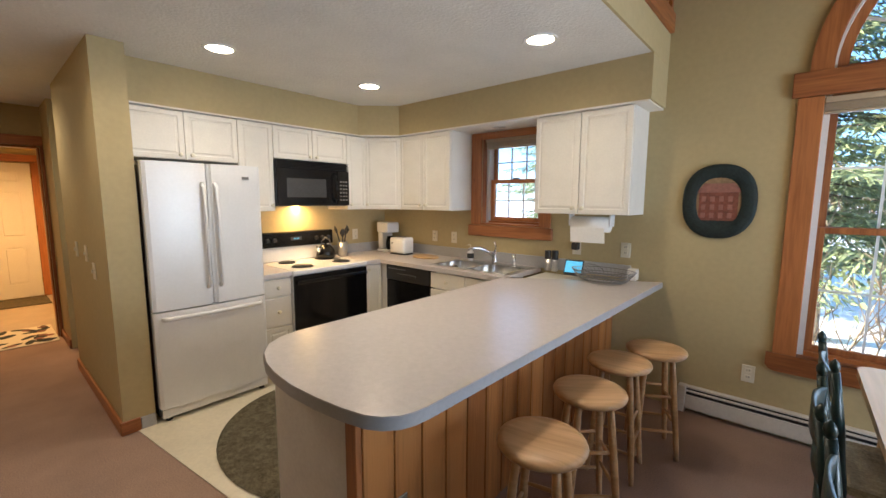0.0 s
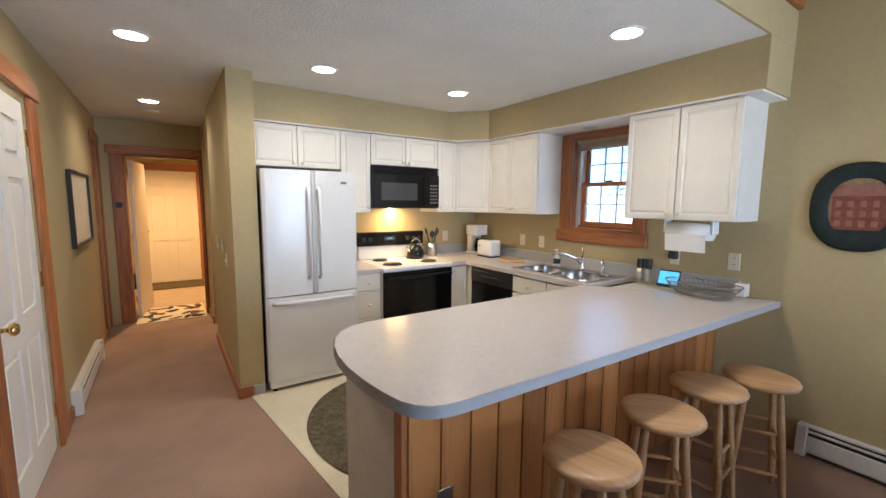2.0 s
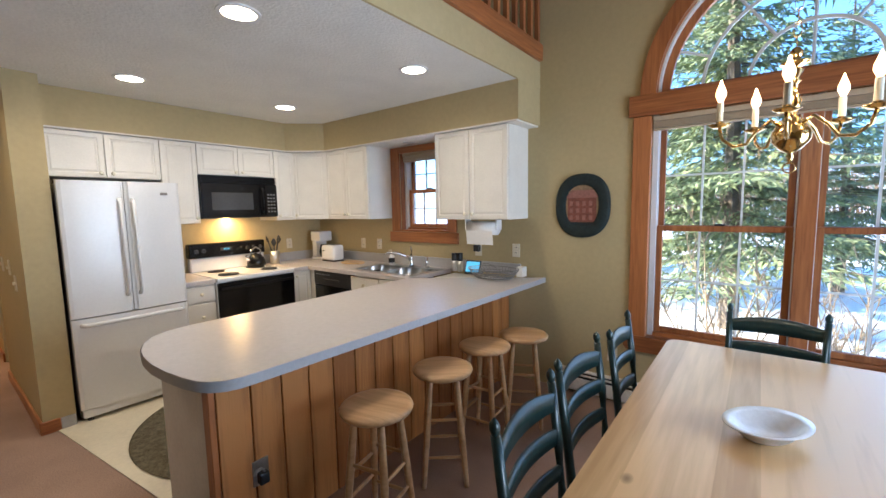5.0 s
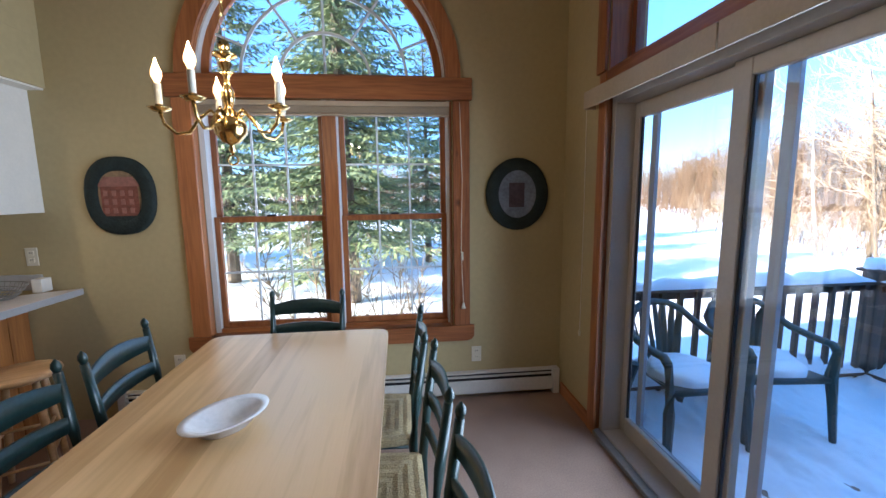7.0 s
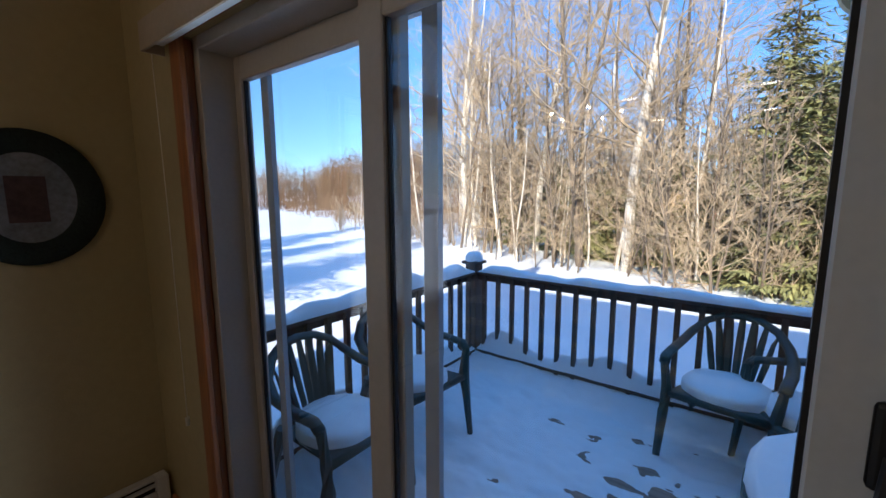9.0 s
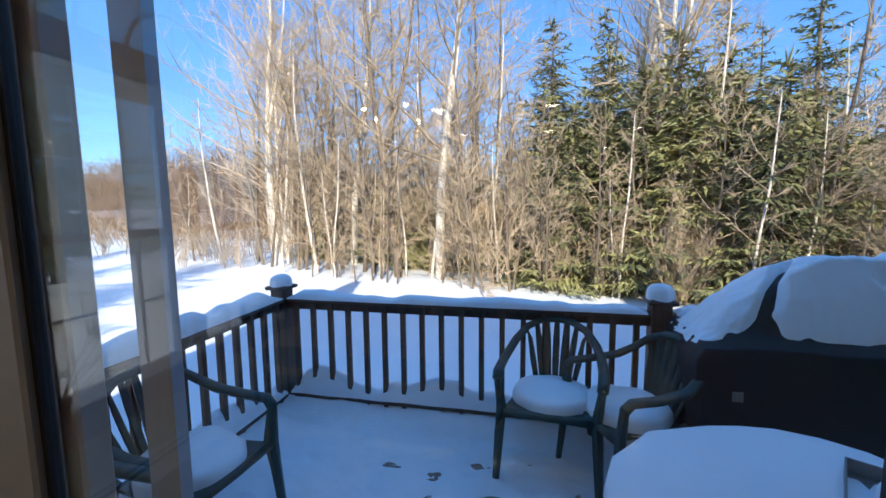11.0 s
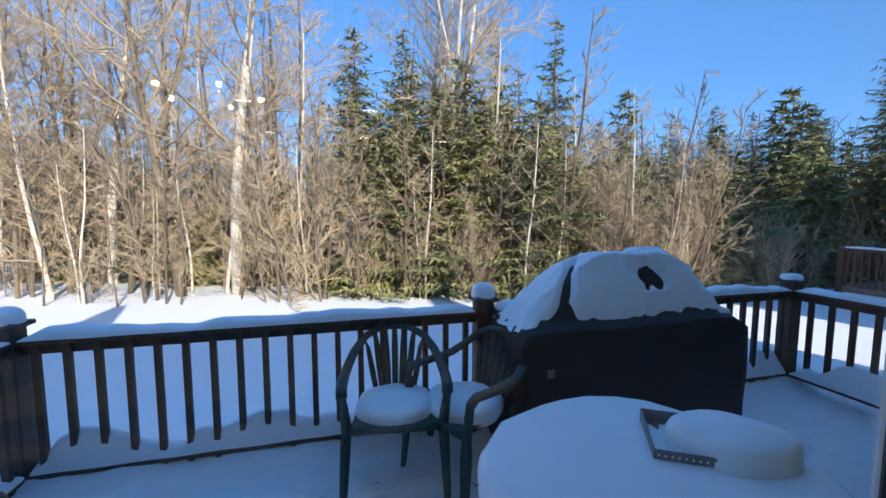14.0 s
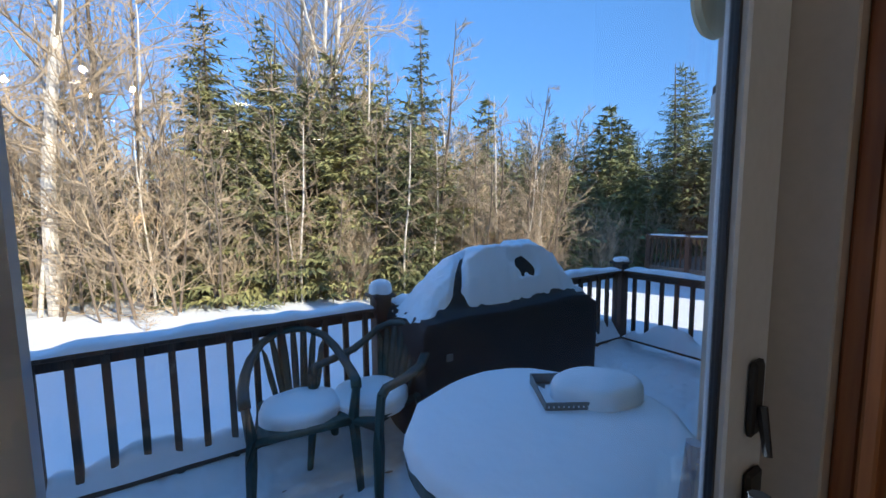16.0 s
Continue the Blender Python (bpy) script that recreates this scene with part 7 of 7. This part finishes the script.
R = random.Random(3)
heroes = [(100, 13.0, 0.16, 0.05, 30, 0.22, "birch", 0.5, [(18.17, 13.16, 1.0, 125), (19.2, -1.4, 1.0, 60), (22.5, 16.5, 0.85)]),
          (101, 12.5, 0.155, 0.035, 26, 0.32, "birch", 0.0, [(15.6, 5.46, 1.0, 105), (24, 9, 0.9), (18.6, 9.9, 0.95), (17.2, -1.3, 1.0, 100)]),
          (102, 12.0, 0.14, 0.10, 28, 0.25, "bark", 0.42, [(15.64, 6.86, 1.0, 108), (20.5, 11.2, 0.95), (22, 5, 1.0), (25, -3, 1.0)]),
          (103, 12.5, 0.13, 0.15, 26, 0.40, "birch", 0.6, [(17.7, -1.4, 1.0, 255), (18.3, 12.7, 0.8, 110), (20.5, 14.2, 0.9)]),
          (104, 11.0, 0.08, 0.04, 24, 0.25, "bark", 0.0, [(17.0, 10.3, 1.0), (19.5, 8.2, 1.05), (17.3, 3.6, 0.95), (18.4, 6.3, 1.0), (19, 14.8, 0.85), (16.6, 8.6, 0.9)])]
for seed, h, r0, lean, limbs, clear, bark, fork, spots in heroes:
    lab = "tall pale birch with bare spreading limbs" if bark == "birch" else "tall grey-brown tree with bare branches"
    placed(make_bare(seed, h, r0, lean, limbs, clear, lab, bark, spread=1.35, fork=fork), spots, R)
mid = [make_bare(110 + k, 7.2, 0.05, 0.05 * (k - 1.5), 20, 0.18, "slender bare tree with fine tan branches", "birch" if k == 1 else "bark", sub=6, fine=6) for k in range(4)]
sap = [make_bare(120 + k, 4.2, 0.026, 0.10 * (k - 1), 15, 0.12, "young bare sapling with thin branches", "birch" if k == 1 else "bark", sub=4, fine=6) for k in range(3)]
spots = [[], [], [], []]
for k in range(44):
    y = R.uniform(-9, 26) if k > 18 else R.uniform(2.5, 14)
    spots[k % 4].append((edge_x(y) + R.uniform(0.2, 9) * R.random() + 0.3, y))
spots[1] += [(13.8, -4.3, 0.9, 170), (12.0, -5.0, 0.8, 170)]
spots[0] += [(17, 9.6, 1.1), (15.1, 3.6, 0.75), (15.2, 7.4, 0.75)]
for m_, q in zip(mid, spots):
    placed(m_, q, R)
spots = [[], [], []]
for k in range(60):
    y = R.uniform(-14, 24) if k > 50 else R.uniform(-6, 12)
    spots[k % 3].append((edge_x(y) + R.uniform(-0.3, 5) * R.random() - 0.5, y))
for m_, q in zip(sap, spots):
    placed(m_, q, R, 0.7, 1.2)
shr = [make_shrub(130 + k, 1.9, 6, "bare many-stemmed shrub standing in snow") for k in range(2)]
spots = [[(1.7, 7.5, 1.0), (18.4, 23, 1.3)], [(0.72, 7.3, 1.2), (16.5, 16.5, 0.8)]]
for k in range(84):
    y = R.uniform(-22, 30) if k < 40 else R.uniform(-17, 0)
    spots[k % 2].append((edge_x(y) + R.uniform(-0.6, 3), y))
for m_, q in zip(shr, spots):
    placed(m_, q, R, 0.7, 1.3)

spA = make_spruce(200, 9.5, 2.7, "tall dark green spruce with drooping boughs", gaps=0.1, step=0.24, grain=1.1)
spB = make_spruce(201, 8.0, 2.6, "yellow-green spruce with drooping boughs", "needle2", 0.03, 0.12, 0.22, 1.1)
spC = make_spruce(202, 4.4, 2.2, "bushy low green fir at the wood's edge", "needle2", 0.02, 0.08, 0.17, 0.95)
spD = make_spruce(203, 12.0, 3.3, "tall ragged pine with gaps between its boughs", "needle", 0.3, 0.2, 0.34, 1.3)
placed(spA, [(17.5, 0.2, 0.92), (21.9, -27.7, 0.85), (20.4, -33.1, 1.4), (26.2, -27.1, 1.0), (28.4, -22.4, 0.98), (32.7, -30.8, 1.25), (26.1, -16, 0.85), (36, -17, 0.9), (26, -20, 0.75), (33, -24, 0.9), (20, -24, 0.8)], R)
placed(spB, [(18.4, 1.9, 1.12), (16.6, -0.9, 0.8), (19.5, -4.5, 0.9), (22, -11, 0.9), (17.5, -9, 0.7), (20.5, -14, 0.8), (24, 1.5, 1.1), (21, -18, 0.8)], R)
placed(spC, [(12.9, -2.7, 1.05), (14.2, -1.2, 1.15), (14.9, -1.8, 1.35), (14.6, -3.6, 1.35), (16.6, 0.2, 1.6), (16.5, -1.8, 1.7), (15.0, 0.5, 1.1), (15.6, 1.3, 1.2), (14.4, -2.6, 1.2), (15.3, -0.5, 1.4), (13.6, -4.2, 1.0), (16.2, -3.0, 1.5), (15.6, 2.2, 0.75), (14.9, -4.8, 0.85), (16.0, -6.8, 0.9), (17.4, 3.8, 0.7), (16.4, 1.2, 0.95), (17.4, -12, 1.0), (18.2, 7.0, 0.8), (17.8, 5.5, 0.8), (19.6, 9.2, 0.9), (20.3, 5.0, 1.1), (20.5, 12, 0.8)], R)
placed(spD, [(21.6, -8.2, 1.0, 40), (22.6, -5.3, 1.0, 160), (25.5, -8, 0.9), (29, -12, 0.8)], R)

bush = [make_bare(140 + k, 5.0, 0.035, 0.15 * (k - 1), 26, 0.06, "spreading bare tree with a tangle of pale branches", "birch" if k == 2 else "bark", spread=1.25, sub=6, fine=6) for k in range(3)]
spots = [[], [], []]
for k in range(30):
    y = R.uniform(-8, 5.5)
    spots[k % 3].append((edge_x(y) + R.uniform(-0.5, 2.2), y))
for m_, q in zip(bush, spots):
    placed(m_, q, R, 0.6, 1.1)
spF = make_spruce(205, 7.5, 2.3, "dark spruce in the closed southern wood", "needle", 0.02, 0.1, 0.30, 1.9)
placed(spF, [(edge_x(y) + R.uniform(0.6, 7), y, R.uniform(0.55, 1.0)) for y in [-8.5 - 1.05 * k + R.uniform(-0.5, 0.5) for k in range(26)]], R)
spG = make_spruce(206, 4.0, 1.8, "low dark fir in the closed southern wood", "needle", 0.01, 0.1, 0.25, 1.7)
placed(spG, [(edge_x(y) + R.uniform(0.0, 2.5), y, R.uniform(0.6, 1.1)) for y in [-7.5 - 0.9 * k + R.uniform(-0.5, 0.5) for k in range(22)]], R)

# these crowns take the needle colour that has sunlight painted in
spE = make_spruce(204, 11.0, 3.0, "tall broad spruce with boughs lifted off the snow", "needle_sunlit", 0.15, 0.2, 0.26, 0.85)
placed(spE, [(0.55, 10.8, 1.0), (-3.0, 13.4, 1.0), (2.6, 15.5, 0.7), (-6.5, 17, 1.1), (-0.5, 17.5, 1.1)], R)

# thicket behind, too dense to count
fw = Shape()
for k in range(2600):
    y = R.uniform(-34, 58)
    x = edge_x(max(-36, min(60, y))) + 1.5 + R.random() * 16
    h = R.uniform(1.2, 3.2)
    if -4.5 < y < 2.5 and R.random() < 0.75:
        continue
    p = Vector((x, y, ground_z(x, y) - 0.2))
    st = wander(R, p, Vector((R.uniform(-0.4, 0.4), R.uniform(-0.4, 0.4), 1)).normalized(), h, 3, 0.25)
    fw.limb(st, [0.022, 0.016, 0.01, 0.004], 3)
    for q in range(11):
        j = R.randint(0, 2)
        b = st[j].lerp(st[j + 1], R.random())
        d = branch_off(R, (st[j + 1] - st[j]).normalized(), R.uniform(0.4, 1.0))
        fw.spike(b, b + d * h * R.uniform(0.14, 0.3) + Vector((0, 0, 0.12)), 0.008)
tagged(fw.make("woodland_thicket", "thicket", None), "dense brown thicket of bare stems behind the trees", "woods", kind="stuff")
fb = Shape()
for k in range(9000):
    y = R.uniform(-70, 90) if k % 2 else R.uniform(20, 80)
    x = edge_x(max(-36, min(60, y))) + 9 + R.random() ** 1.4 * 26 if y < 60 else R.uniform(-20, 60)
    h = R.uniform(4.6, 7.8) + 1.6 * noise.noise(Vector((x * 0.12, y * 0.12, 8)))
    p = Vector((x, y, -1.0))
    fb.limb(wander(R, p, Vector((R.uniform(-0.12, 0.12), R.uniform(-0.12, 0.12), 1)).normalized(), h, 3, 0.08), [0.045, 0.035, 0.024, 0.008], 3)
    for q in range(10):
        b = p + Vector((0, 0, h * R.uniform(0.25, 0.95)))
        a = R.uniform(0, 6.28)
        fb.spike(b, b + Vector((math.cos(a) * h * 0.14, math.sin(a) * h * 0.14, h * R.uniform(0.05, 0.16))), 0.018)
tagged(fb.make("far_woods", "thicket", None), "far brown line of leafless woods", "woods", kind="stuff")
placed(copy_thing(spA, pose(0, 0, 0)), [(13.2, -17.5, 0.93), (11.7, -18.8, 0.88), (9.3, -20.5, 0.9), (7.8, -19.0, 0.8), (15.6, -17.0, 0.7), (12.3, -22, 1.0), (10.2, -24, 1.0)], R)
placed(copy_thing(spG, pose(0, 0, 0)), [(11.4, -15.6, 1.1), (10.4, -16.6, 1.2), (12.7, -15.0, 0.9), (9.2, -17.0, 1.2), (13.9, -14.6, 0.8), (8.2, -16.4, 1.0)], R)
placed(copy_thing(shr[0], pose(0, 0, 0)), [(11.6, -12.6, 1.4), (12.4, -10.8, 1.5), (13.0, -13.2, 1.3), (11.2, -9.0, 1.2), (12.8, -8.6, 1.5)], R)
# unseen building, added only to cast shade over the far deck
nh = thing("neighbour_house", "unseen grey clapboard block added to shade the far deck", "building")
nw = nb()
for k in range(50):
    box(nw, 0.0, 6.8 - 0.006 * (k % 2), -16.0, -10.3, -1.0 + 0.12 * k, -0.881 + 0.12 * k)
part("wall", nw, "siding", nh)
part("roof", prism(nb(), [(-0.4, -16.4), (7.1, -16.4), (7.1, -9.9), (-0.4, -9.9)], 5.0, 5.3), "roof", nh)
nd = thing("far_deck", "brown wooden deck of a house nearby", "deck")
part("platform", bx(7.6, 10.2, -14, -10.0, -0.6, -0.45), "deckboard", nd)
for x in (10.14, 8.9, 7.7):
    part("post", bx(x - 0.07, x + 0.07, -10.12, -9.98, -0.92, 0.58), "farwood", nd)
part("rail", bx(7.6, 10.2, -10.1, -10.0, 0.45, 0.53), "farwood", nd)
part("rail", bx(10.08, 10.2, -14, -10.0, 0.45, 0.53), "farwood", nd)
for k in range(16):
    part("baluster", bx(7.75 + 0.15 * k, 7.79 + 0.15 * k, -10.07, -10.03, -0.45, 0.45), "farwood", nd)
part("rail_snow", snow_strip(7.6, -10.05, 10.2, -10.05, 0.07, 0.05, 0.53, 3.0), "snow", nd)

# ---- ground ----
gr = nb()
N = 60
xs = [-400, -150, -60] + [-30 + 2.0 * k for k in range(46)] + [75, 100, 160, 400]
grid = [[gr.verts.new((x, y, ground_z(x, y) if -40 < x < 80 else -0.9)) for x in xs] for y in xs]
for r0, r1 in zip(grid, grid[1:]):
    for k in range(len(xs) - 1):
        gr.faces.new((r0[k], r0[k + 1], r1[k + 1], r1[k]))
tagged(part("ground", gr, "snow", smooth=True), "snow-covered lawn, smooth and lightly drifted", "snow", kind="structure")
